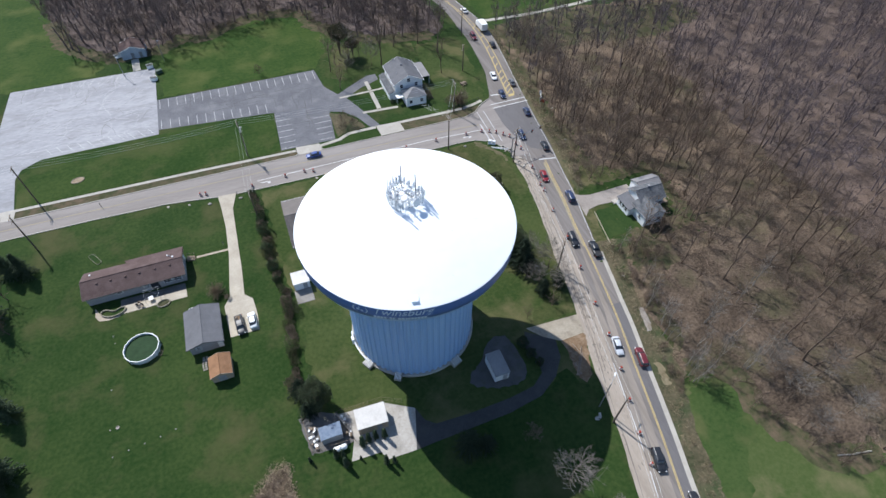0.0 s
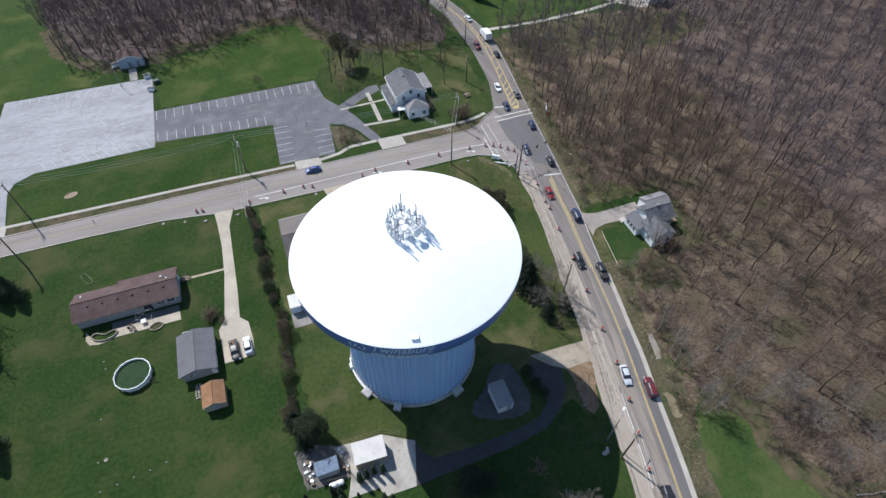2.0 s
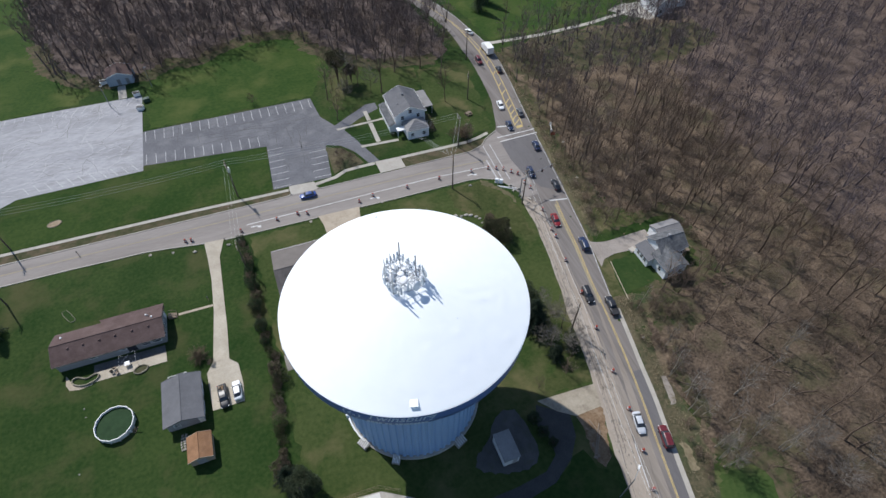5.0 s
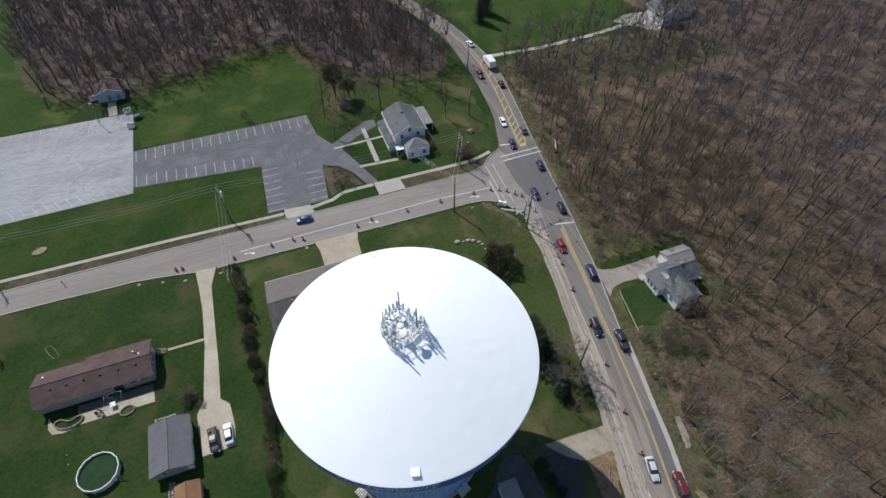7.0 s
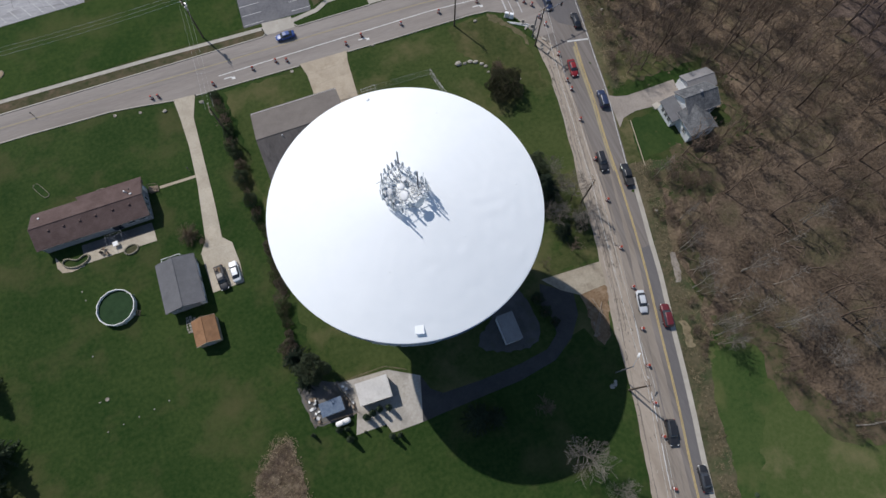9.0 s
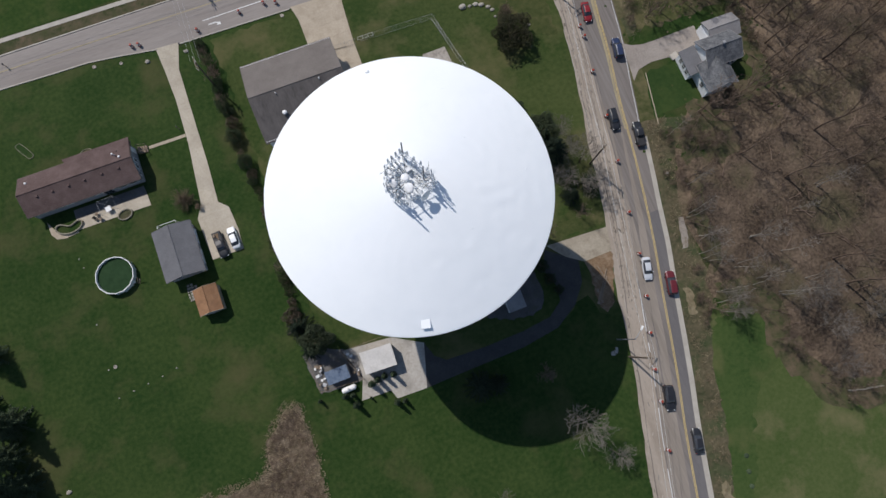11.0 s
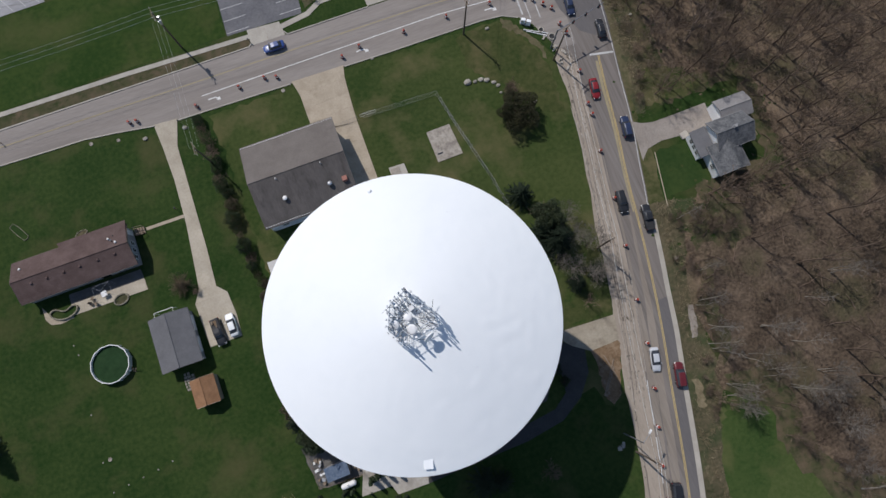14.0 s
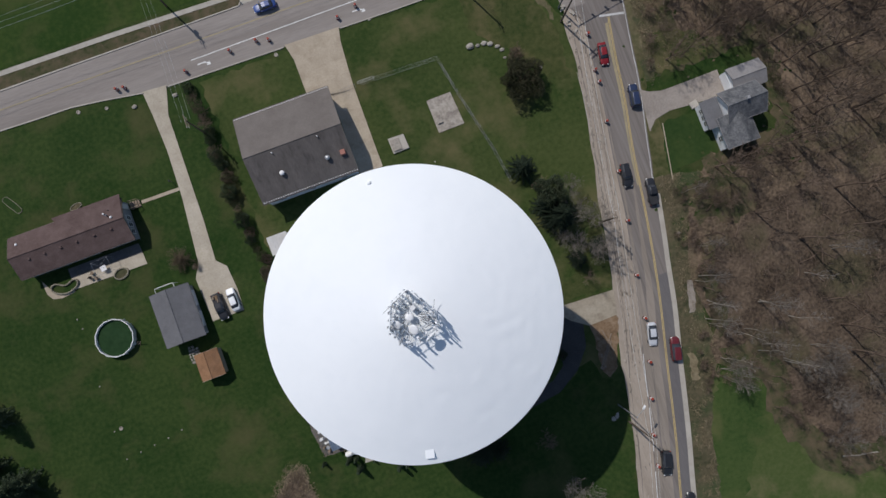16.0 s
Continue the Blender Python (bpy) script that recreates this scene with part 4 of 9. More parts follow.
slab("ditch_bank", wobble([(53.6, 112.2), (55.6, 111.4), (56.6, 109.0), (58.6, 106.2), (59.7, 103.4), (59.4, 101.0), (58.7, 101.2), (58.7, 103.2), (57.6, 105.4), (55.8, 108.2), (53.4, 110.4)], 0.5, 0.3, 23), 0.026, TAN_FAINT, "worn tan earth path at a road corner", "ground")
slab("ditch_turf", wobble([(55.4, 112.0), (59.6, 109.2), (61.9, 103.2), (61.2, 100.5), (59.6, 104.3), (56.6, 109.2)], 0.6, 0.2, 28), 0.03, GRASS, "dark green ditch at a road corner", "grass")
slab("worn_bank", wobble([(64.6, 46.2), (65.7, 45.8), (65.2, 43.4), (63.9, 40.2), (62.9, 40.4), (63.7, 43.2)], 0.6, 0.15, 24), 0.03, DUSTY_DRIVE, "bare pale earth scar", "ground")
slab("stone_drain", wobble([(58.9, 28.6), (60.2, 28.6), (60.9, 31.6), (60.8, 33.5), (59.8, 33.5)], 0.6, 0.3, 25), 0.03, TAN_PATH, "pale stony scar beside the road", "ground")
slab("stone_scar", wobble([(48.6, -7), (50.2, -7), (52.0, -2.6), (52.4, 0.2), (51.2, 0.2)], 0.6, 0.35, 26), 0.03, TAN_PATH, "pale stony scar beside the road", "ground")

# ---- parking lots ----
lot_pale = slab("parking_pale", [(-74.2, 186.2), (-31.2, 186.0), (-31.2, 147.6), (-62, 146.8), (-66.5, 143.8), (-67.6, 140), (-66.4, 127.5), (-71.8, 127.5), (-75, 150)], 0.030, LOT_PALE, "pale sun-bleached parking lot with cracks", "parking lot")
lot_dark = slab("parking_dark", [(-31.2, 166.0), (18.4, 166.4), (19.3, 155.5), (22.5, 149.6), (27, 152.6), (34, 157), (37, 157), (37, 153.6), (30, 150.5), (24.6, 146.6), (26.6, 141.4), (30.6, 129.3), (27.6, 129.3), (25.2, 135.4), (22, 139.6), (18.0, 141.4), (16.4, 127.4), (0.9, 127.7), (1.9, 146.7), (-31.2, 149.8)],
                0.022, LOT_DARK, "dark grey asphalt parking lot with white stalls", "parking lot")


def stall(x0, y0, x1, y1, parent, w=0.12):
    d = Vector((x1 - x0, y1 - y0)).normalized() * w / 2
    slab("stall_line", [(x0 - d.y, y0 + d.x), (x0 + d.y, y0 - d.x), (x1 + d.y, y1 - d.x), (x1 - d.y, y1 + d.x)], 0.036, STALL_PAINT, "", "", foot=0.02, parent=parent)


for i in range(20):
    stall(-30.4 + 2.53 * i, 165.8, -30.4 + 2.53 * i, 161.0, lot_dark)
for i in range(13):
    y = 150.0 - (i * 2.6) * 0.085
    stall(-30.3 + 2.53 * i, y, -30.3 + 2.53 * i, y + 4.6, lot_dark)
for i in range(7):
    stall(1.1 + 0.1 * i, 128.2 + 2.75 * i, 5.6 + 0.1 * i, 128.2 + 2.75 * i, lot_dark)
for i in range(5):
    stall(12.2 + 0.1 * i, 128.6 + 2.75 * i, 16.6 + 0.2 * i, 128.6 + 2.75 * i, lot_dark)
for i in range(11):
    stall(-32.2 - 2.7 * i, 147.9, -34.2 - 2.7 * i, 151.4, lot_pale)
for i in range(8):
    stall(-34 - 2.6 * i, 185.8, -35.6 - 2.6 * i, 182.0, lot_pale)
for i in range(7):
    stall(-54 - 2.6 * i, 185.9, -54 - 2.6 * i, 183.2, lot_pale)
rng = random.Random(5)
for i in range(120):
    pale = i > 34
    x, y, a = rng.uniform(-72, -36), rng.uniform(149, 184), rng.choice((0.1, 0.2, 0.0, 0.3, 1.5)) if pale else rng.choice((0.1, 1.5, 1.65, 0.0, 0.4))
    bm = bmesh.new()
    for s in range(rng.randint(2, 5)):
        a += rng.uniform(-0.5, 0.5)
        l = rng.uniform(1.2, 3.5)
        x1, y1 = x + math.cos(a) * l, y + math.sin(a) * l
        if not (-72 < x1 < -31.8 and 148.5 < y1 < 185.5):
            break
        dx, dy = -math.sin(a) * 0.045, math.cos(a) * 0.045
        prism(bm, [(x + dx, y + dy), (x - dx, y - dy), (x1 - dx, y1 - dy), (x1 + dx, y1 + dy)], 0.02, 0.033)
        x, y = x1, y1
    if bm.faces:
        part("sealed_crack", bm, SEAM_PALE if pale else TAR, lot_pale)
for i in range(58):
    x, y, a = rng.uniform(-29, 12), rng.uniform(152, 165), rng.choice((0.0, 0.05, 0.02, 1.55))
    if i > 40:
        x, y, a = rng.uniform(3, 15), rng.uniform(129, 150), rng.choice((1.5, 1.5, 0.1))
    bm = bmesh.new()
    for s in range(rng.randint(2, 4)):
        a += rng.uniform(-0.15, 0.15)
        l = rng.uniform(1.5, 4)
        x1, y1 = x + math.cos(a) * l, y + math.sin(a) * l
        if not (-30.8 < x1 < 17.5 and 150.5 < y1 < 166.0 or 2.2 < x1 < 16.2 and 128.5 < y1 < 160):
            break
        dx, dy = -math.sin(a) * 0.06, math.cos(a) * 0.06
        prism(bm, [(x + dx, y + dy), (x - dx, y - dy), (x1 - dx, y1 - dy), (x1 + dx, y1 + dy)], 0.015, 0.029)
        x, y = x1, y1
    if bm.faces:
        part("sealed_crack", bm, TAR_DARK, lot_dark)
slab("gravel_island", wobble([(17.6, 140.6), (21.6, 138.6), (24.6, 134.6), (26.4, 130.2), (24, 129.6), (20, 129.4), (17.4, 128.2)], 0.8, 0.15, 27), 0.04, SCRUB, "brown mulched island by a parking lot", "ground")
walkway("path_white_house_west", lane([(22.6, 147.4), (32.3, 147.8), (38, 148.1)], 0.8), "pale concrete garden path", 0.05, 1.5)
walkway("path_white_house_north", lane([(32.8, 153.6), (32.8, 148.6)], 1.2), "pale concrete garden path", 0.05, 1.5)
walkway("path_white_house_south", lane([(32.8, 147.2), (32.7, 137.7)], 1.3), "pale concrete garden path", 0.05, 1.5)
walkway("path_white_house_front", lane([(27.4, 137.2), (38.4, 136.6)], 1.0), "pale concrete garden path", 0.05, 1.5)
walkway("path_hut", lane([(-37.4, 194.2), (-36.8, 186.3)], 2.4), "pale concrete path to a small hut", 0.05, 2.0)
walkway("drive_far", lane([(85.0, 178.6), (105, 177.7), (127, 179.2), (141, 181.6), (150, 183)], 1.8), "long pale concrete drive across a lawn", 0.05, 4.0)
slab("drive_far_apron", [(140, 186), (148, 189), (158, 188), (157, 175), (151, 174), (145, 180)], 0.04, CONCRETE, "pale concrete turning area", "pavement")

# ---- water tower ----
TX, TY, RIM, RIM_Z, RISE = 17.05, 60.2, 18.5, 31.95, 4.9


def dome(r):
    return RIM_Z + RISE * (1 - (r / RIM) ** 1.5)


tower = thing("water_tower", TX, TY, 0, 0, "water tower with white dome, blue band and fluted pale column", "water tower")
bm = bmesh.new()
N = 144
rings = []
for i in range(41):
    r = RIM * i / 40
    if i == 0:
        rings.append([bm.verts.new((0, 0, dome(0)))])
        continue
    ring = []
    for j in range(N):
        a = 2 * math.pi * j / N
        x, y = r * math.cos(a), r * math.sin(a)
        dent = 0.026 * noise.noise(Vector((x * 0.32, y * 0.32, 3.0))) + (0.010 + 0.045 * max(0.0, min(1.0, 0.4 + (x - y) / 26))) * noise.noise(Vector((x * 0.95, y * 0.95, 7.0)))
        seam = 0.018 * max(0.0, 1 - abs(((a / (2 * math.pi) * 28) % 1) - 0.5) * 9)
        ring.append(bm.verts.new((x, y, dome(r) + (dent - seam) * min(1, (r / 9) ** 2) * (1 if i < 40 else 0))))
    rings.append(ring)
for lo, hi in zip(rings, rings[1:]):
    for j in range(N):
        k = (j + 1) % N
        bm.faces.new((lo[0], hi[j], hi[k]) if len(lo) == 1 else (lo[j], hi[j], hi[k], lo[k]))
part("roof", bm, TANK_WHITE, tower, "white painted steel dome with faint dents", True)
bm = bmesh.new()
lathe(bm, [(RIM - 0.02, RIM_Z - 0.02), (RIM + 0.10, RIM_Z - 0.02), (RIM + 0.12, RIM_Z - 0.10), (RIM + 0.05, RIM_Z - 0.18), (RIM - 0.05, RIM_Z - 0.18)], 144)
part("rim", bm, TANK_WHITE, tower, "white rolled rim", True)
bm = bmesh.new()
lathe(bm, [(RIM - 0.02, RIM_Z - 0.12), (RIM + 0.03, RIM_Z - 0.6), (RIM + 0.03, RIM_Z - 1.8), (RIM - 0.08, RIM_Z - 2.75), (RIM - 0.2, RIM_Z - 2.8)], 144)
part("band", bm, TANK_BLUE, tower, "deep blue painted band", True)
bm = bmesh.new()
lathe(bm, [(RIM - 0.10, RIM_Z - 2.74), (RIM - 0.55, RIM_Z - 3.9), (RIM - 1.6, RIM_Z - 5.2), (RIM - 3.4, RIM_Z - 6.6), (13.6, RIM_Z - 7.8), (12.3, RIM_Z - 8.4)], 144)
part("bowl", bm, TANK_PALE, tower, "pale blue tapering underside", True)
bm = bmesh.new()
FLUTES = 64
prof = [(0.0, 0.0), (0.18, 0.0), (0.32, 0.26), (0.68, 0.26), (0.82, 0.0)]
ring_lo, ring_hi = [], []
for f in range(FLUTES):
    for s, d in prof:
        a = 2 * math.pi * (f + s) / FLUTES
        r = 12.15 + d
        ring_lo.append(bm.verts.new((r * math.cos(a), r * math.sin(a), 0.35)))
        ring_hi.append(bm.verts.new((r * math.cos(a), r * math.sin(a), RIM_Z - 8.3)))
for i in range(len(ring_lo)):
    j = (i + 1) % len(ring_lo)
    bm.faces.new((ring_lo[i], ring_lo[j], ring_hi[j], ring_hi[i]))
part("column", bm, TANK_PALE, tower, "fluted pale blue steel column")
bm = bmesh.new()
lathe(bm, [(12.0, 0.36), (12.75, 0.36), (12.85, 0.28), (12.85, 0.0)], 96)
part("plinth", bm, CONCRETE, tower, "low concrete ring")
# lettering bent round the band, on the side towards the yard
FACE = math.atan2(43.2 - TY, 13.2 - TX) - 0.15


def lettered(name, text, size, height, offset, shear, label, spacing=1.0):
    cu = bpy.data.curves.new(name, "FONT")
    cu.body, cu.size, cu.shear, cu.align_x, cu.extrude, cu.space_character, cu.offset = text, size, shear, "CENTER", 0.012, spacing, 0.012
    tmp = bpy.data.objects.new(name, cu)
    scene.collection.objects.link(tmp)
    bpy.context.view_layer.update()
    me = bpy.data.meshes.new_from_object(tmp.evaluated_get(bpy.context.evaluated_depsgraph_get()))
    bpy.data.objects.remove(tmp)
    R = RIM + 0.05
    for v in me.vertices:
        a = FACE + (v.co.x + offset) / R
        h = height + v.co.y
        r = R + v.co.z
        v.co = Vector((r * math.cos(a), r * math.sin(a), h))
    me.materials.clear()
    me.materials.append(LETTER)
    ob = new(name, me)
    ob.parent = tower
    return tagged(ob, label)


lettered("lettering", "Twinsburg", 2.15, RIM_Z - 1.55, 0.35, 0.3, "large pale script lettering")


def on_band(bm, u0, u1, z0, z1):
    n = max(1, int((u1 - u0) / 0.3))
    R0, R1 = RIM + 0.02, RIM + 0.06
    for i in range(n):
        a0, a1 = FACE + (u0 + (u1 - u0) * i / n) / RIM, FACE + (u0 + (u1 - u0) * (i + 1) / n) / RIM
        v = [bm.verts.new((r * math.cos(a), r * math.sin(a), z)) for r in (R0, R1) for a in (a0, a1) for z in (z0, z1)]
        for f in ((4, 6, 7, 5), (0, 1, 3, 2), (0, 4, 5, 1), (2, 3, 7, 6), (1, 5, 7, 3), (0, 2, 6, 4)):
            bm.faces.new([v[q] for q in f])


u = -4.0
for w in (0.5, 0.55, 0.5, 0.5, 0.0, 0.5, 0.45, 0.0, 0.5, 0.6, 0.3, 0.5, 0.5, 0.5, 0.5, 0.5, 0.5):
    if w:
        bm = bmesh.new()
        on_band(bm, u, u + w * 0.78, RIM_Z - 2.5, RIM_Z - 2.08)
        part("caption_bar", bm, LETTER, tower)
    u += (w or 0.35)
bm = bmesh.new()
for i in range(20):
    a0, a1 = 2 * math.pi * i / 20, 2 * math.pi * (i + 1) / 20
    for rad in (1.05,):
        p = [(-6.1 + rad * c(a), RIM_Z - 1.25 + 0.92 * s(a)) for a in (a0, a1) for rad, c, s in ((1.28, math.cos, math.sin), (1.05, math.cos, math.sin))]
        v = [bm.verts.new(((RIM + 0.06) * math.cos(FACE + q / RIM), (RIM + 0.06) * math.sin(FACE + q / RIM), h)) for q, h in (p[0], p[2], p[3], p[1])]
        w = [bm.verts.new(x.co * 0.9985) for x in v]
        bm.faces.new(v)
        bm.faces.new(w[::-1])
part("emblem", bm, LETTER, tower, "pale round emblem")
for du, dz, s in ((-0.35, -0.1, 0.45), (0.3, -0.3, 0.35), (-0.1, 0.35, 0.28)):
    bm = bmesh.new()
    on_band(bm, -6.1 + du - s / 2, -6.1 + du + s / 2, RIM_Z - 1.25 + dz - s / 2, RIM_Z - 1.25 + dz + s / 2)
    part("emblem_mark", bm, LETTER, tower)
# roof furniture
r = math.hypot(12.9 - TX, 43.6 - TY)
bm = bmesh.new()
box(bm, 12.9 - TX, 43.6 - TY, dome(r) - 0.25, 1.0, 1.0, 0.36, -16, 0.05)
hatch = part("roof_hatch", bm, TANK_WHITE, tower, "white square access hatch")
bm = bmesh.new()
box(bm, 12.9 - TX, 43.6 - TY, dome(r) + 0.11, 1.12, 1.12, 0.08, -16, 0.03)
part("hatch_lid", bm, TANK_WHITE, hatch)
bm = bmesh.new()
tube(bm, (17.4 - TX, 77.2 - TY, dome(17.0) - 0.2), (17.4 - TX, 77.2 - TY, dome(17.0) + 0.09), 0.30, 0.30, 16)
part("roof_vent", bm, TANK_WHITE, tower, "short round vent stub", True)
for a, rr in ((-1.0, 9.5), (-0.55, 11.8), (-2.1, 10.4), (-1.4, 15.2), (0.35, 9.0), (-2.8, 13.0), (0.9, 13.8), (-0.2, 14.9), (2.2, 11.0)):
    bm = bmesh.new()
    lathe(bm, [(0.0, dome(rr) + 0.09), (0.05, dome(rr) + 0.08), (0.06, dome(rr) - 0.05)], 10, rr * math.cos(a), rr * math.sin(a))
    part("anchor_stud", bm, TANK_WHITE, tower)
for a, w in ((math.atan2(-6.4, -11.5), 2.0), (math.atan2(-11.9, 4.95), 2.2), (math.atan2(-10.4, -6.3), 1.4)):
    m = Matrix.Rotation(a, 4, "Z")
    bm = bmesh.new()
    bmesh.ops.create_cube(bm, size=1, matrix=m @ pose(13.25, 0, 0.3) @ Matrix.Diagonal((1.3, w, 0.6, 1)))
    vault = part("valve_vault", bm, CONCRETE, tower, "low concrete vault with white slats")
    for i in range(5):
        bm = bmesh.new()
        bmesh.ops.create_cube(bm, size=1, matrix=m @ pose(13.2, (i - 2) * w / 5.2, 0.95, 0, 24, 0) @ Matrix.Diagonal((1.35, 0.12, 0.10, 1)))
        part("slat", bm, TRIM_WHITE, vault)
bm = bmesh.new()
for i in range(14):
    a0, a1 = radians(172 + i * 2.6), radians(172 + (i + 1) * 2.6)
    tube(bm, (12.85 * math.cos(a0), 12.85 * math.sin(a0), 0.9), (12.85 * math.cos(a1), 12.85 * math.sin(a1), 0.9), 0.16, 0.16, 8)
part("pipe_run", bm, TRIM_WHITE, tower, "white curved cable pipe")
bm = bmesh.new()
box(bm, -13.0, -0.2, 0, 0.5, 1.0, 1.5, 0, 0.03)
part("meter_box", bm, TRIM_WHITE, tower, "white meter box")

# ---- antennas on the roof ----
AX, AY, AZ = 17.0, 60.0, dome(0)
antennas = thing("antenna_array", AX, AY + 0.2, AZ, 0, "triangular steel antenna frame crowded with panels, masts and dishes", "antenna")
antennas.matrix_world = pose(AX, AY + 0.2, AZ) @ Matrix.Diagonal((0.92, 0.92, 1, 1))
CORNERS = [(0.5, 3.2), (-1.9, 2.2), (-3.1, -0.7), (-1.7, -3.2), (2.8, -2.4), (2.7, -0.4)]
for a, b in zip(CORNERS, CORNERS[1:] + CORNERS[:1]):
    for h in (0.55, 1.5):
        bm = bmesh.new()
        tube(bm, (*a, h), (*b, h), 0.045, 0.045, 6)
        part("frame_rail", bm, ANTENNA_STEEL, antennas)
    inner = [(p[0] * 0.62, p[1] * 0.62) for p in (a, b)]
    bm = bmesh.new()
    tube(bm, (*inner[0], 0.7), (*inner[1], 0.7), 0.07, 0.07, 6)
    part("frame_rail", bm, ANTENNA_STEEL, antennas)
    for s in (0.0, 0.5):
        p = (a[0] + (b[0] - a[0]) * s, a[1] + (b[1] - a[1]) * s)
        bm = bmesh.new()
        tube(bm, (p[0] * 0.25, p[1] * 0.25, 0.6), (*p, 0.75), 0.055, 0.055, 6)
        part("spoke", bm, STEEL, antennas)
        bm = bmesh.new()
        tube(bm, (p[0] * 0.9, p[1] * 0.9, dome(math.hypot(*p)) - AZ - 0.15), (p[0], p[1], 0.9), 0.07, 0.07, 6)
        part("leg", bm, ANTENNA_STEEL, antennas)
    d = Vector((b[0] - a[0], b[1] - a[1])).normalized()
    out = Vector((d.y, -d.x))
    if out.dot(Vector(((a[0] + b[0]) / 2, (a[1] + b[1]) / 2))) < 0:
        out = -out
    rot = math.degrees(math.atan2(out.y, out.x))
    arng = random.Random(int(rot))
    for i in range(4):
        s = 0.08 + 0.26 * i
        p = Vector((a[0] + (b[0] - a[0]) * s, a[1] + (b[1] - a[1]) * s))
        tall = 2.1 + arng.uniform(-0.3, 0.5)
        bm = bmesh.new()
        tube(bm, (p.x, p.y, 0.35), (p.x, p.y, tall), 0.05, 0.05, 8)
        post = part("antenna_pipe", bm, ANTENNA_STEEL, antennas)
        q = p + out * 0.28
        hgt = arng.choice((1.2, 1.5, 1.7))
        bm = bmesh.new()
        box(bm, q.x, q.y, tall - hgt - 0.05, 0.12, 0.26, hgt, rot, 0.03)
        part("panel_antenna", bm, arng.choice((RADOME, RADOME, RADOME_GREY)), post, "slim upright panel antenna")
        q = p - out * 0.3
        bm = bmesh.new()
        box(bm, q.x, q.y, 0.9 + arng.uniform(0, 0.4), 0.26, 0.34, 0.5, rot, 0.02)
        part("radio_unit", bm, arng.choice((RADOME, STEEL, RADOME_GREY)), post)
        bm = bmesh.new()
        tube(bm, (p.x, p.y, 1.0), (p.x * 0.35, p.y * 0.35, 0.15), 0.025, 0.025, 5)
        part("cable", bm, RUBBER, post)
for x, y, top in ((0.5, 3.1, 4.3), (1.85, -0.9, 5.0), (-2.25, -2.35, 4.7), (-2.4, 1.5, 3.4), (-1.2, 2.4, 3.3), (-2.9, -0.4, 2.9)):
    bm = bmesh.new()
    tube(bm, (x, y, -0.3), (x, y, top), 0.115 if top > 4 else 0.09, 0.10 if top > 4 else 0.06, 8)
    part("whip_mast", bm, STEEL_DARK if x > 0 else STEEL, antennas, "slim tall whip mast")
for x, y, z, rad, tilt, rz in ((-0.35, 0.0, 0.6, 0.55, 6, 0), (-2.1, -0.3, 0.9, 0.66, 28, 230), (-0.25, -1.6, 1.0, 0.70, 30, 190), (1.1, -3.0, 1.1, 0.78, 76, -64.5)):
    m = pose(x, y, z, 0, tilt, rz)
    bm = bmesh.new()
    lathe(bm, [(0, 0.0), (rad * 0.5, 0.05), (rad * 0.85, 0.16), (rad, 0.27), (rad, 0.33), (rad * 0.6, 0.40), (0, 0.44)], 24)
    bm.transform(m)
    dish = part("dish", bm, RADOME, antennas, "round covered microwave dish", True)
    bm = bmesh.new()
    tube(bm, (x, y, dome(0) - AZ - 0.1), tuple(m @ Vector((0, 0, 0.05))), 0.06, 0.06, 8)
    part("dish_stem", bm, STEEL, dish)
for i in range(16):
    a, r0 = 2.4 * i, 0.8 + 0.14 * i
    bm = bmesh.new()
    tube(bm, (r0 * math.cos(a), r0 * math.sin(a), 0.12), (r0 * 1.3 * math.cos(a + 0.5), r0 * 1.3 * math.sin(a + 0.5), 0.85), 0.03, 0.03, 5)
    part("cable", bm, STEEL_DARK if i % 2 else RUBBER, antennas)
bm = bmesh.new()
box(bm, 0.4, 0.9, 0.0, 0.7, 0.6, 0.9, 20, 0.04)
part("equipment_box", bm, RADOME, antennas, "grey-white equipment box")

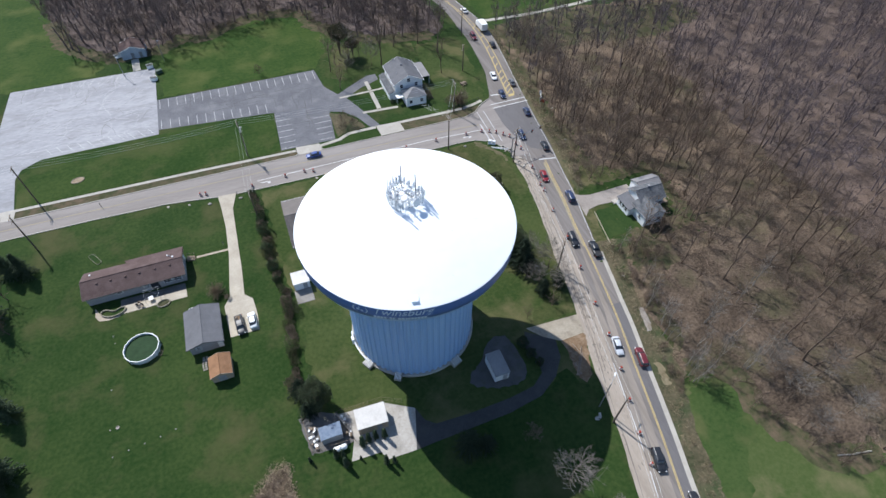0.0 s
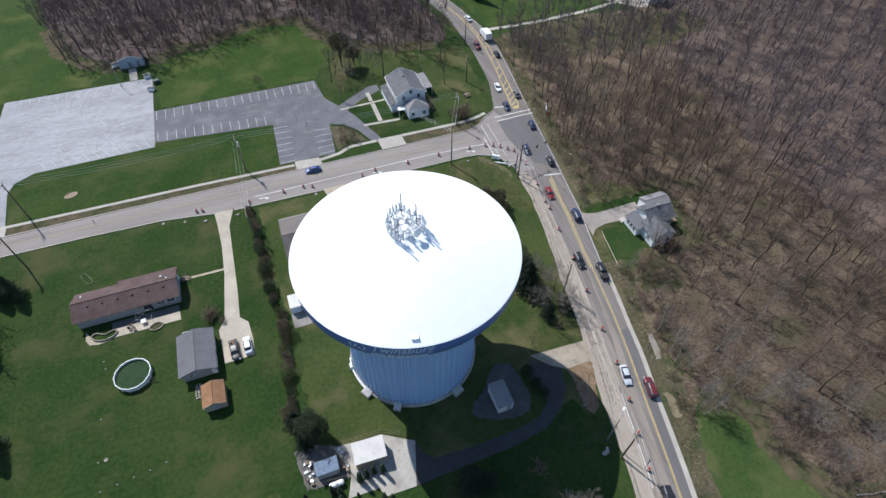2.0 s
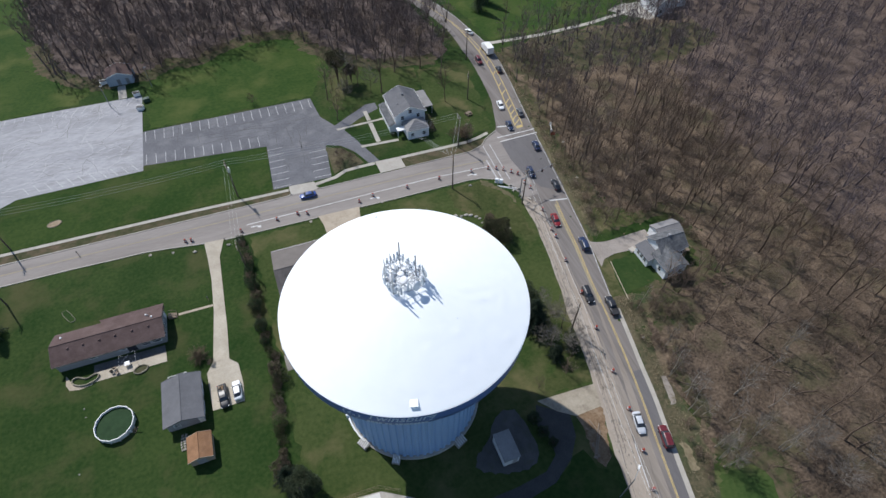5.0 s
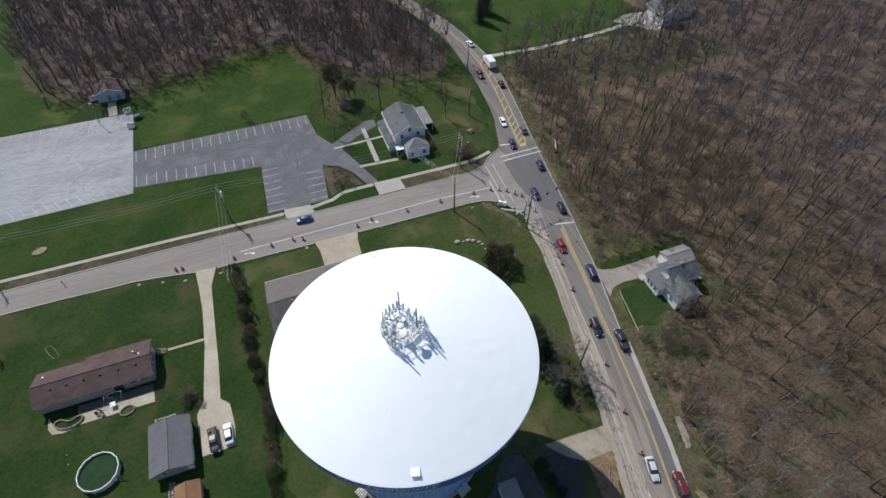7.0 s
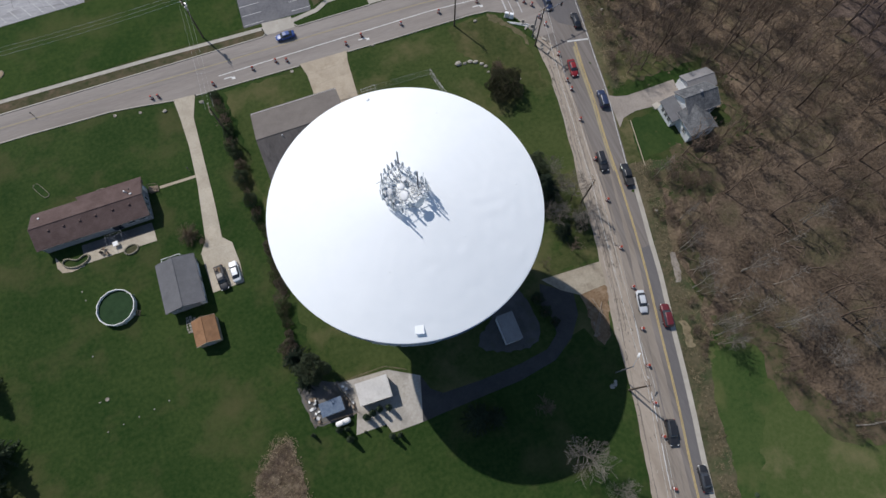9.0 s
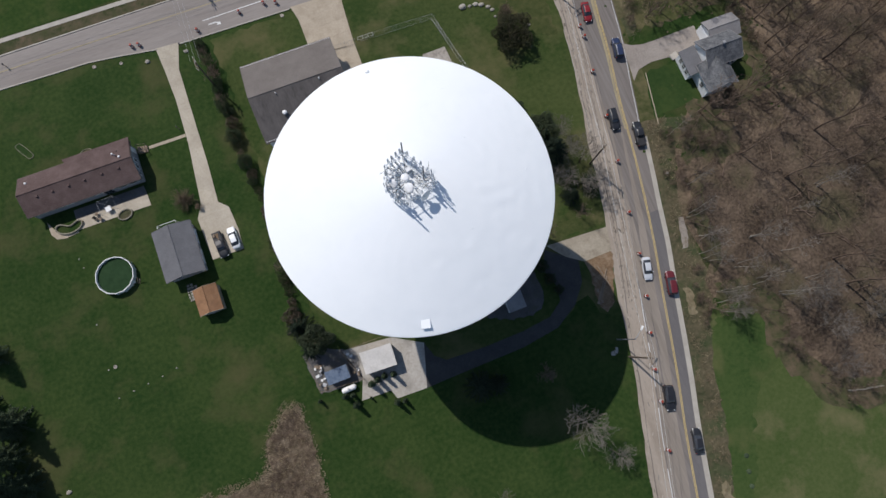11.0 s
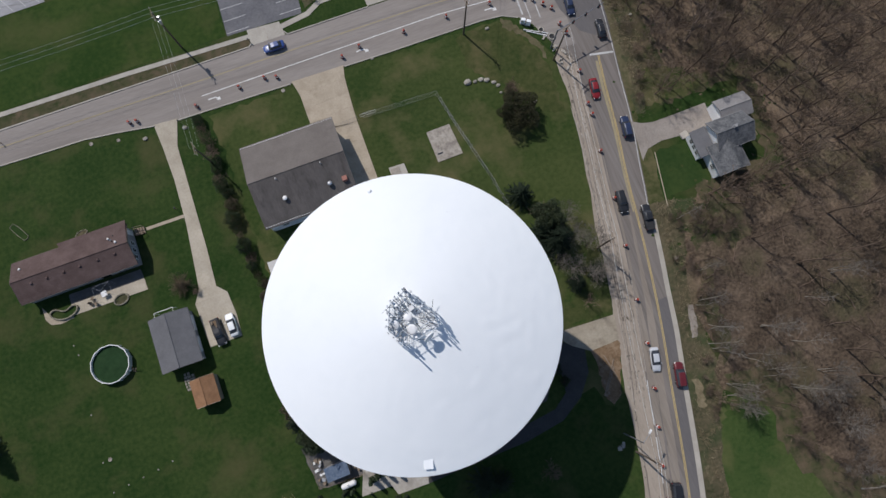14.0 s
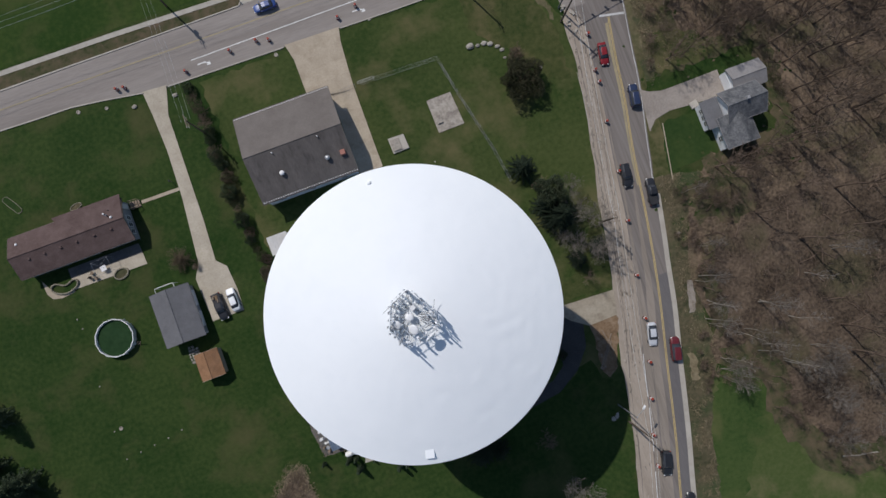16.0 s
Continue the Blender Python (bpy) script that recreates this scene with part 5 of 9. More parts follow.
# ---- buildings ----
def gable_shell(owner, x, y, sx, sy, eave, ridge, along="x", roof=None, wall=None, over=0.4, z0=0.0, trim=None, ridge_label="", thick=0.16, gutters=True, shaded_roof=None):
    """Walls to a gable and two roof slopes with a ridge cap and gutters, as parts of owner; the size is that of the roof in plan."""
    trim = trim or TRIM_WHITE
    turn = 0 if along == "x" else 90
    L, W = (sx, sy) if along == "x" else (sy, sx)
    m = pose(x, y, z0, 0, 0, turn)
    l, w = L / 2 - over, W / 2 - over
    drop = (ridge - eave) * over / (W / 2)
    bm = bmesh.new()
    pent = [(-w, 0), (w, 0), (w, eave + drop - thick), (0, ridge - thick), (-w, eave + drop - thick)]
    a = [bm.verts.new((-l, p, q)) for p, q in pent]
    b = [bm.verts.new((l, p, q)) for p, q in pent]
    bm.faces.new(a)
    bm.faces.new(b[::-1])
    for i in range(5):
        bm.faces.new((a[i], b[i], b[(i + 1) % 5], a[(i + 1) % 5]))
    bm.transform(m)
    part("wall", bm, wall, owner)
    for s in (1, -1):
        bm = bmesh.new()
        slope = math.hypot(W / 2, ridge - eave)
        nx = max(2, int(L / 2.4))
        sec = [(0, ridge), (s * W / 2, eave), (s * W / 2, eave - thick), (0, ridge - thick)]
        cols = [[bm.verts.new((-L / 2 + L * i / nx, p, q + 0.02 * math.sin(i * 2.3) * (j in (0, 3)) * 0.6)) for j, (p, q) in enumerate(sec)] for i in range(nx + 1)]
        for c, d in zip(cols, cols[1:]):
            for i in range(4):
                bm.faces.new((c[i], c[(i + 1) % 4], d[(i + 1) % 4], d[i]))
        bm.faces.new(cols[0])
        bm.faces.new(cols[-1][::-1])
        bm.transform(m)
        # the slope away from the sun takes the material with shade painted in
        slope_part = part("roof", bm, shaded_roof if shaded_roof and s < 0 else roof, owner, "streaked slope with shade in its dark tone" if shaded_roof and s < 0 else "")
        if gutters:
            bm = bmesh.new()
            box(bm, 0, s * (W / 2 + 0.05), eave - thick - 0.02, L, 0.11, 0.12)
            bm.transform(m)
            part("gutter", bm, trim, slope_part)
    for e in (1, -1):
        for s in (1, -1):
            bm = bmesh.new()
            v = [bm.verts.new((e * (L / 2 + dx), s * p, q)) for dx in (0, 0.05) for p, q in ((0.0, ridge + 0.03), (W / 2, eave + 0.03), (W / 2, eave - 0.2), (0.0, ridge - 0.22))]
            for f in ((0, 1, 2, 3), (7, 6, 5, 4), (0, 4, 5, 1), (1, 5, 6, 2), (2, 6, 7, 3), (3, 7, 4, 0)):
                bm.faces.new([v[i] for i in f])
            bm.transform(m)
            part("bargeboard", bm, trim, owner)
    bm = bmesh.new()
    tube(bm, (-L / 2, 0, ridge + 0.0), (L / 2, 0, ridge + 0.0), 0.09, 0.09, 6)
    bm.transform(m)
    part("ridge_cap", bm, roof, owner)


def window(owner, x, y, z, w, h, facing, name="window"):
    """A framed pane on a wall; facing is the way it looks, in degrees from +x."""
    m = pose(x, y, z, 0, 0, facing)
    bm = bmesh.new()
    for dy, dz, sy, sz in ((0, h / 2, w + 0.16, 0.08), (0, -h / 2 - 0.08, w + 0.2, 0.1), (-w / 2 - 0.04, -h / 2, 0.08, h), (w / 2 + 0.04, -h / 2, 0.08, h), (0, -0.02, w, 0.05)):
        box(bm, 0.03, dy, dz, 0.1, sy, sz)
    bm.transform(m)
    frame_part = part(name, bm, TRIM_WHITE, owner)
    bm = bmesh.new()
    box(bm, 0.02, 0, -h / 2, 0.06, w, h)
    bm.transform(m)
    part("pane", bm, PANE, frame_part)


def door(owner, x, y, z, w, h, facing, material):
    m = pose(x, y, z, 0, 0, facing)
    bm = bmesh.new()
    box(bm, 0.04, 0, 0, 0.08, w, h, 0, 0.01)
    bm.transform(m)
    leaf = part("door", bm, material, owner)
    bm = bmesh.new()
    box(bm, 0.1, w * 0.38, h * 0.48, 0.06, 0.05, 0.12)
    bm.transform(m)
    part("handle", bm, STEEL, leaf)


def stub(owner, x, y, z, r, h, material, cap=False, name="roof_vent"):
    bm = bmesh.new()
    tube(bm, (x, y, z), (x, y, z + h), r, r, 10)
    if cap:
        lathe(bm, [(0, z + h + r * 0.7), (r * 1.5, z + h + r * 0.3), (r * 1.6, z + h - 0.02), (r, z + h - 0.04)], 12, x, y)
    part(name, bm, material, owner, "", cap)


# ranch house
house = thing("ranch_house", 0, 0, 0, 0, "long single-storey house with a brown shingle roof", "house")
gable_shell(house, -37.1, 92.4, 21.0, 7.8, 2.65, 4.25, "x", SHINGLE_BROWN, SIDING_GREY, trim=TRIM_DARK)
bm = bmesh.new()
pts = [(-39.2, 97.1, 2.70), (-26.65, 97.1, 2.70), (-26.65, 92.5, 4.22), (-37.0, 92.5, 4.22)]
hi = [bm.verts.new((x, y, z + 0.02)) for x, y, z in pts]
lo = [bm.verts.new((x, y, z - 0.12)) for x, y, z in pts]
bm.faces.new(hi)
bm.faces.new(lo[::-1])
for i in range(4):
    bm.faces.new((hi[i], lo[i], lo[(i + 1) % 4], hi[(i + 1) % 4]))
part("porch_roof", bm, SHINGLE_BROWN, house)
for x in (-44.4, -41.6, -38.6, -35.7, -32.5, -29.4):
    bm = bmesh.new()
    box(bm, x, 91.3, 3.75, 0.42, 0.42, 0.22, 0, 0.05)
    part("ridge_vent", bm, SHINGLE_BROWN, house, "square brown roof vent")
for x, y, z, r, h, mat in ((-46.0, 94.6, 3.2, 0.14, 0.3, TRIM_WHITE), (-29.8, 94.3, 3.3, 0.12, 0.6, TRIM_WHITE), (-28.6, 93.2, 3.8, 0.14, 0.4, TRIM_WHITE), (-29.3, 93.8, 3.5, 0.10, 0.7, STEEL_DARK), (-29.0, 94.7, 3.1, 0.08, 0.5, BLACK)):
    stub(house, x, y, z, r, h, mat, True)
for x in (-40.5, -35.0):
    window(house, x, 88.92, 1.85, 1.15, 0.75, -90)
for x in (-30.6, -28.6):
    window(house, x, 88.92, 1.65, 1.6, 1.1, -90)
for x in (-45, -40.5, -36, -31.5):
    window(house, x, 95.9, 1.65, 1.5, 1.1, 90)
for y in (90.2, 91.5, 92.8):
    window(house, -27.0, y, 1.6, 0.75, 1.2, 0)
door(house, -33.4, 88.92, 0.15, 1.7, 2.05, -90, PANE)
door(house, -27.0, 95.0, 0.4, 0.95, 2.05, 0, TRIM_WHITE)
steps = thing("entry_steps", -25.4, 95.1, 0, 0, "small weathered wooden steps with rails at a side door", "steps")
for i in range(4):
    bm = bmesh.new()
    box(bm, -0.9 + i * 0.42, 0, 0, 0.42, 1.3, 0.62 - i * 0.15)
    part("tread", bm, WOOD, steps)
for y in (-0.68, 0.68):
    bm = bmesh.new()
    for x in (-1.0, 0.5):
        box(bm, x, y, 0, 0.09, 0.09, 1.5 if x < 0 else 1.0)
    tube(bm, (-1.0, y, 1.5), (0.5, y, 1.0), 0.05, 0.05, 6)
    part("handrail", bm, WOOD, steps)

# garage and garden shed
garage = thing("garage", 0, 0, 0, 0, "detached garage with a plain grey shingle roof", "garage")
gable_shell(garage, -24.15, 73.0, 7.1, 9.8, 2.5, 3.75, "y", SHINGLE_GREY, SIDING_GREY, trim=SHINGLE_GREY)
door(garage, -21.4, 68.55, 0.1, 0.95, 2.0, -90, TRIM_WHITE)
window(garage, -25.6, 68.55, 1.5, 1.0, 0.9, -90)
for y in (71.2, 75.2):
    bm = bmesh.new()
    box(bm, -20.98, y, 0.05, 0.08, 2.9, 2.15, 0, 0.02)
    part("garage_door", bm, SIDING_WHITE, garage, "pale panel garage door")
trellis = thing("trellis", -24.9, 78.9, 0, 0, "white tubular frame behind a garage", "frame")
for x in (-1.7, 1.7):
    bm = bmesh.new()
    tube(bm, (x, 0, 0), (x, 0, 2.1), 0.05, 0.05, 6)
    part("post", bm, TRIM_WHITE, trellis)
    bm = bmesh.new()
    tube(bm, (x, 0, 2.1), (x, -1.0, 2.1), 0.05, 0.05, 6)
    part("arm", bm, TRIM_WHITE, trellis)
bm = bmesh.new()
tube(bm, (-1.7, 0, 2.1), (1.7, 0, 2.1), 0.06, 0.06, 6)
part("beam", bm, TRIM_WHITE, trellis)
shed = thing("garden_shed", 0, 0, 0, 0, "small tan-roofed garden shed on the lawn", "shed")
gable_shell(shed, -21.9, 62.85, 4.3, 4.9, 2.0, 2.95, "y", SHINGLE_TAN, SIDING_TAN, 0.2, gutters=False, trim=SIDING_TAN)
door(shed, -21.9, 60.6, 0.05, 1.5, 1.8, -90, SIDING_GREY)
solo_bm = bmesh.new()
for i in range(34):
    x, y = -25.4 + (i % 6) * 0.32 + 0.1 * math.sin(i * 3), 64.2 + (i // 6) * 0.55
    box(solo_bm, x, y, 0.02, 0.28, 0.42, 0.10 + 0.05 * (i % 3), 15 * math.sin(i), 0.02)
solo("stacked_stones", solo_bm, ROCK, "loose pile of pale stones beside a shed", "stones", kind="stuff")

# pool
pool = thing("swimming_pool", -36.6, 73.3, 0, 0, "round above-ground pool with white rim and green water", "pool")
bm = bmesh.new()
lathe(bm, [(3.32, 0.0), (3.36, 1.16), (3.28, 1.16), (3.24, 0.0)], 28)
part("pool_wall", bm, POOL_WALL, pool, "grey-white pool wall")
for i in range(14):
    a0, a1 = 2 * math.pi * i / 14 + 0.01, 2 * math.pi * (i + 1) / 14 - 0.01
    bm = bmesh.new()
    q = [(r * math.cos(a), r * math.sin(a)) for r, a in ((3.31, a0), (3.46, a0), (3.46, a1), (3.31, a1))]
    prism(bm, q, 1.16, 1.22)
    part("rim_segment", bm, POOL_WALL, pool)
    bm = bmesh.new()
    box(bm, 3.42 * math.cos(a0), 3.42 * math.sin(a0), 0, 0.1, 0.16, 1.2, math.degrees(a0))
    part("upright", bm, POOL_WALL, pool)
bm = bmesh.new()
lathe(bm, [(0, 0.75), (3.25, 0.75), (3.25, 0.1), (0, 0.1)], 40)
part("water", bm, POOL_WATER, pool, "still dark green water")
ladder = thing("pool_ladder", -33.0, 70.9, 0, -25, "folded metal pool ladder and pump on the grass", "ladder")
bm = bmesh.new()
for x in (-0.6, -0.1):
    tube(bm, (x, -0.4, 0.05), (x + 0.5, 0.4, 1.1), 0.04, 0.04, 6)
for i in range(4):
    tube(bm, (-0.6 + i * 0.12, -0.35 + i * 0.2, 0.1 + i * 0.25), (-0.1 + i * 0.12, -0.35 + i * 0.2, 0.1 + i * 0.25), 0.035, 0.035, 6)
part("rungs", bm, WOOD, ladder)
bm = bmesh.new()
tube(bm, (-1.1, -0.2, 0), (-1.1, -0.2, 0.7), 0.25, 0.22, 12)
part("pump", bm, TRIM_WHITE, ladder)

# patio things
table = thing("patio_table", -34.6, 85.9, 0.06, 0, "white square patio table with a metal frame", "table")
bm = bmesh.new()
box(bm, 0, 0, 0.7, 1.0, 1.0, 0.05, 8, 0.02)
part("tabletop", bm, TRIM_WHITE, table)
for x, y in ((-0.4, -0.4), (0.4, -0.4), (0.4, 0.4), (-0.4, 0.4)):
    bm = bmesh.new()
    tube(bm, (x, y, 0), (x, y, 0.7), 0.03, 0.03, 6)
    part("leg", bm, STEEL, table)
gazebo = thing("gazebo_frame", -34.0, 86.0, 0.06, 4, "bare metal gazebo frame on a patio", "frame")
for x, y in ((-1.5, -1.3), (1.5, -1.3), (1.5, 1.3), (-1.5, 1.3)):
    bm = bmesh.new()
    tube(bm, (x, y, 0), (x, y, 2.2), 0.025, 0.025, 6)
    part("post", bm, STEEL_DARK, gazebo)
    bm = bmesh.new()
    tube(bm, (x, y, 2.2), (0, 0, 2.75), 0.02, 0.02, 6)
    part("rafter", bm, STEEL_DARK, gazebo)
for (x0, y0), (x1, y1) in (((-1.5, -1.3), (1.5, -1.3)), ((1.5, -1.3), (1.5, 1.3)), ((1.5, 1.3), (-1.5, 1.3)), ((-1.5, 1.3), (-1.5, -1.3))):
    bm = bmesh.new()
    tube(bm, (x0, y0, 2.2), (x1, y1, 2.2), 0.02, 0.02, 6)
    part("rail", bm, STEEL_DARK, gazebo)
chair_proto = thing("patio_chair", -37.4, 85.0, 0.06, 30, "brown folding patio chair", "chair", "chairs on the patio")
bm = bmesh.new()
box(bm, 0, 0, 0.38, 0.55, 0.55, 0.06, 0, 0.02)
part("seat", bm, WOOD, chair_proto)
bm = bmesh.new()
box(bm, 0, 0.3, 0.4, 0.55, 0.06, 0.6, 0, 0.02)
part("backrest", bm, WOOD, chair_proto)
for x, y in ((-0.24, -0.24), (0.24, -0.24), (0.24, 0.24), (-0.24, 0.24)):
    bm = bmesh.new()
    tube(bm, (x, y, 0), (x, y, 0.4), 0.025, 0.025, 5)
    part("leg", bm, WOOD, chair_proto)
copy_thing(chair_proto, pose(-36.6, 84.7, 0.06, 0, 0, -40))
copy_thing(chair_proto, pose(-37.0, 85.9, 0.06, 0, 0, 160))


def edging(cx, cy, rx, ry, rz, n, label, fill, thick=0.13, tall=0.18, shape=None):
    """A ring of edging stones round a bed."""
    bed = thing("flower_bed", cx, cy, 0, rz, label, "flower bed")
    shape = shape or (lambda a: (rx * math.cos(a), ry * math.sin(a)))
    bm = bmesh.new()
    prism(bm, [tuple(0.97 * v for v in shape(2 * math.pi * i / 40)) for i in range(40)], -0.1, 0.09)
    part("soil", bm, fill, bed)
    way = np.array([shape(2 * math.pi * i / 400) for i in range(401)])
    gone = np.concatenate([[0], np.cumsum(np.hypot(*np.diff(way, axis=0).T))])
    for i in range(n):
        at = [gone[-1] * (i + k) / n for k in (0.0, 0.5, 1.0)]
        (x0, x, x1), (y0, y, y1) = np.interp(at, gone, way[:, 0]), np.interp(at, gone, way[:, 1])
        bm = bmesh.new()
        box(bm, x, y, 0, gone[-1] / n * 0.96, thick, tall + 0.03 * math.sin(i * 5), math.degrees(math.atan2(y1 - y0, x1 - x0)), 0.03)
        part("edging_stone", bm, STONE_TAN, bed)


def kidney(a):
    """A bean-shaped outline, hollow on its north side."""
    bend = 0.75 * math.exp(-((a - 1.5) / 0.55) ** 2)
    return 2.45 * math.cos(a), 1.15 * math.sin(a) * (1 - bend) + 0.16 * math.cos(2 * a)


def stadium(a):
    """A long outline with rounded ends."""
    x, y = math.cos(a), math.sin(a)
    return 1.45 * max(-1.0, min(1.0, 1.9 * x)) + 0.62 * x, 0.62 * y


edging(-42.4, 85.4, 2.4, 1.1, -4, 34, "bean-shaped raised bed walled with pale stones", GRASS, 0.26, 0.42, kidney)
edging(-32.2, 84.0, 1.3, 0.9, 10, 18, "small bed edged with stones", SCRUB, 0.24, 0.3)
edging(-46.7, 102.8, 2.0, 0.6, -58, 34, "long grassy bed ringed with pale stones on a lawn", LAWN, 0.11, 0.14, stadium)
edging(-36.0, 98.5, 1.1, 0.5, 12, 12, "small bed edged with stones by the house front", SCRUB)
edging(-52, 134.0, 1.6, 1.1, 15, 14, "worn round bed on the verge", DIRT)

# hall north of the tower
hall = thing("utility_hall", 0, 0, 0, 0, "large hall with a taupe gabled roof and white eaves", "building")
gable_shell(hall, 6.15, 93.9, 17.8, 16.2, 4.5, 7.2, "x", SHINGLE_TAUPE, SIDING, 0.45, trim=SHINGLE_TAUPE, shaded_roof=ROOF_STREAKED_SHADED)
for i in range(80):
    bm = bmesh.new()
    box(bm, -2.5 + (i % 40) * 0.445, 101.8 if i < 40 else 86.0, 4.52, 0.16, 0.14, 0.12)
    part("snow_guard", bm, TRIM_WHITE, hall)
for x, y, z, r, h, mat, cap in ((2.2, 93.2, 6.7, 0.09, 0.7, TRIM_WHITE, False), (10.5, 93.2, 6.7, 0.09, 0.7, TRIM_WHITE, False), (2.5, 89.6, 5.7, 0.28, 0.5, TRIM_WHITE, True), (10.8, 89.4, 5.7, 0.28, 0.5, STEEL, True)):
    stub(hall, x, y, z, r, h, mat, cap)
bm = bmesh.new()
box(bm, 13.6, 89.4, 5.4, 0.9, 0.9, 0.85, 0, 0.06)
part("exhaust_hood", bm, BRICK_RED, hall, "reddish square exhaust hood")
for x in (1.5, 5, 9):
    window(hall, x, 101.55, 2.2, 1.4, 1.2, 90)
for y in (90, 94, 98):
    bm = bmesh.new()
    box(bm, 14.62, y, 0.05, 0.08, 3.0, 3.2, 0, 0.02)
    part("overhead_door", bm, SIDING_WHITE, hall, "white overhead door")
for x in (0.5, 6):
    window(hall, x, 86.2, 2.2, 1.2, 1.0, -90)
bm = bmesh.new()
box(bm, 12.0, 86.15, 0.05, 1.0, 0.08, 2.1)
part("door", bm, SIDING_GREY, hall)


def cabin(name, x, y, sx, sy, h, rz, wall, roof, label, ribs=0, over=0.12, slope=0.12, category="shed"):
    """A small flat-roofed cabin with a ribbed or plain sheet roof."""
    t = thing(name, x, y, 0, rz, label, category)
    bm = bmesh.new()
    box(bm, 0, 0, 0, sx - 2 * over, sy - 2 * over, h - 0.12, 0, 0.02)
    part("wall", bm, wall, t)
    bm = bmesh.new()
    v = [bm.verts.new((px, py, h + (slope if py > 0 else -slope) + dz)) for dz in (-0.12, 0) for px, py in ((-sx / 2, -sy / 2), (sx / 2, -sy / 2), (sx / 2, sy / 2), (-sx / 2, sy / 2))]
    for f in ((3, 2, 1, 0), (4, 5, 6, 7), (0, 1, 5, 4), (1, 2, 6, 5), (2, 3, 7, 6), (3, 0, 4, 7)):
        bm.faces.new([v[i] for i in f])
    top = part("roof", bm, roof, t)
    for i in range(ribs):
        px = -sx / 2 + sx * (i + 0.5) / ribs
        bm = bmesh.new()
        v = [bm.verts.new((px + dx, py, h + (slope if py > 0 else -slope) + dz)) for dz in (-0.02, 0.07) for dx, py in ((-0.05, -sy / 2), (0.05, -sy / 2), (0.05, sy / 2), (-0.05, sy / 2))]
        for f in ((3, 2, 1, 0), (4, 5, 6, 7), (0, 1, 5, 4), (1, 2, 6, 5), (2, 3, 7, 6), (3, 0, 4, 7)):
            bm.faces.new([v[j] for j in f])
        part("roof_rib", bm, roof, top)
    door(t, sx * 0.2, -sy / 2 + over, 0.05, 0.9, 2.0, -90, SIDING_GREY)
    return t


cabin("equipment_shelter", 2.9, 42.1, 5.7, 3.9, 2.8, -3, SIDING_TAN, ROOF_WHITE, "equipment shelter with a white ribbed metal roof", 12)
cabin("equipment_shelter", -4.7, 42.1, 4.0, 2.4, 2.4, 0, SIDING_GREY, ROOF_BLUE, "small equipment shelter with a blue ribbed roof", 8)
cabin("equipment_shelter", 29.2, 43.7, 3.2, 5.2, 2.6, 0, SIDING, SHINGLE_PALE, "grey equipment shelter on a gravel pad in shade", 0)
cabin("storage_container", -3.0, 78.8, 3.7, 3.4, 2.4, 0, SIDING_WHITE, ROOF_WHITE, "white storage cabin beside a concrete pad", 6)
slab("cabin_pad", [(-5.0, 77.2), (-1.2, 77.2), (-1.1, 73.4), (-4.9, 73.4)], 0.06, GRAVEL, "square concrete pad before a cabin", "pavement")
bm = bmesh.new()
box(bm, 22.9, 88.8, 0.3, 1.7, 2.2, 0.28, 0, 0.04)
solo("hatch_cover", bm, PAD_STAINED, "pale metal hatch cover on a concrete base", "hatch")
tank = thing("propane_tank", -3.85, 39.1, 0, 2, "white horizontal propane tank in a fenced yard", "gas tank")
bm = bmesh.new()
lathe(bm, [(0, -1.35), (0.28, -1.3), (0.46, -1.1), (0.5, -0.95), (0.5, 0.95), (0.46, 1.1), (0.28, 1.3), (0, 1.35)], 20)
bm.transform(pose(0, 0, 0.75, 0, 90, 0))
part("vessel", bm, TRIM_WHITE, tank, "", True)
for x in (-0.8, 0.8):
    bm = bmesh.new()
    box(bm, x, 0, 0, 0.16, 0.7, 0.34)
    part("foot", bm, STEEL_DARK, tank)
bm = bmesh.new()
tube(bm, (0, 0, 1.2), (0, 0, 1.42), 0.16, 0.16, 10)
part("valve_dome", bm, STEEL, tank)
crng = random.Random(9)
for i in range(22):
    x, y = crng.uniform(-8.6, -7.2) if i < 12 else crng.uniform(-2.2, -1.0), crng.uniform(40.5, 45.0)
    bm = bmesh.new()
    s = crng.uniform(0.3, 0.8)
    box(bm, x, y, 0.03, s, s * crng.uniform(0.5, 1.2), crng.uniform(0.2, 0.8), crng.uniform(0, 90), 0.03)
    solo(crng.choice(("crate", "cabinet", "bin")), bm, crng.choice((TRIM_WHITE, STEEL, WOOD, WOOD, STEEL_DARK, STEEL_DARK)), "small weathered box standing in a cluttered yard", "box", "clutter in the yard")


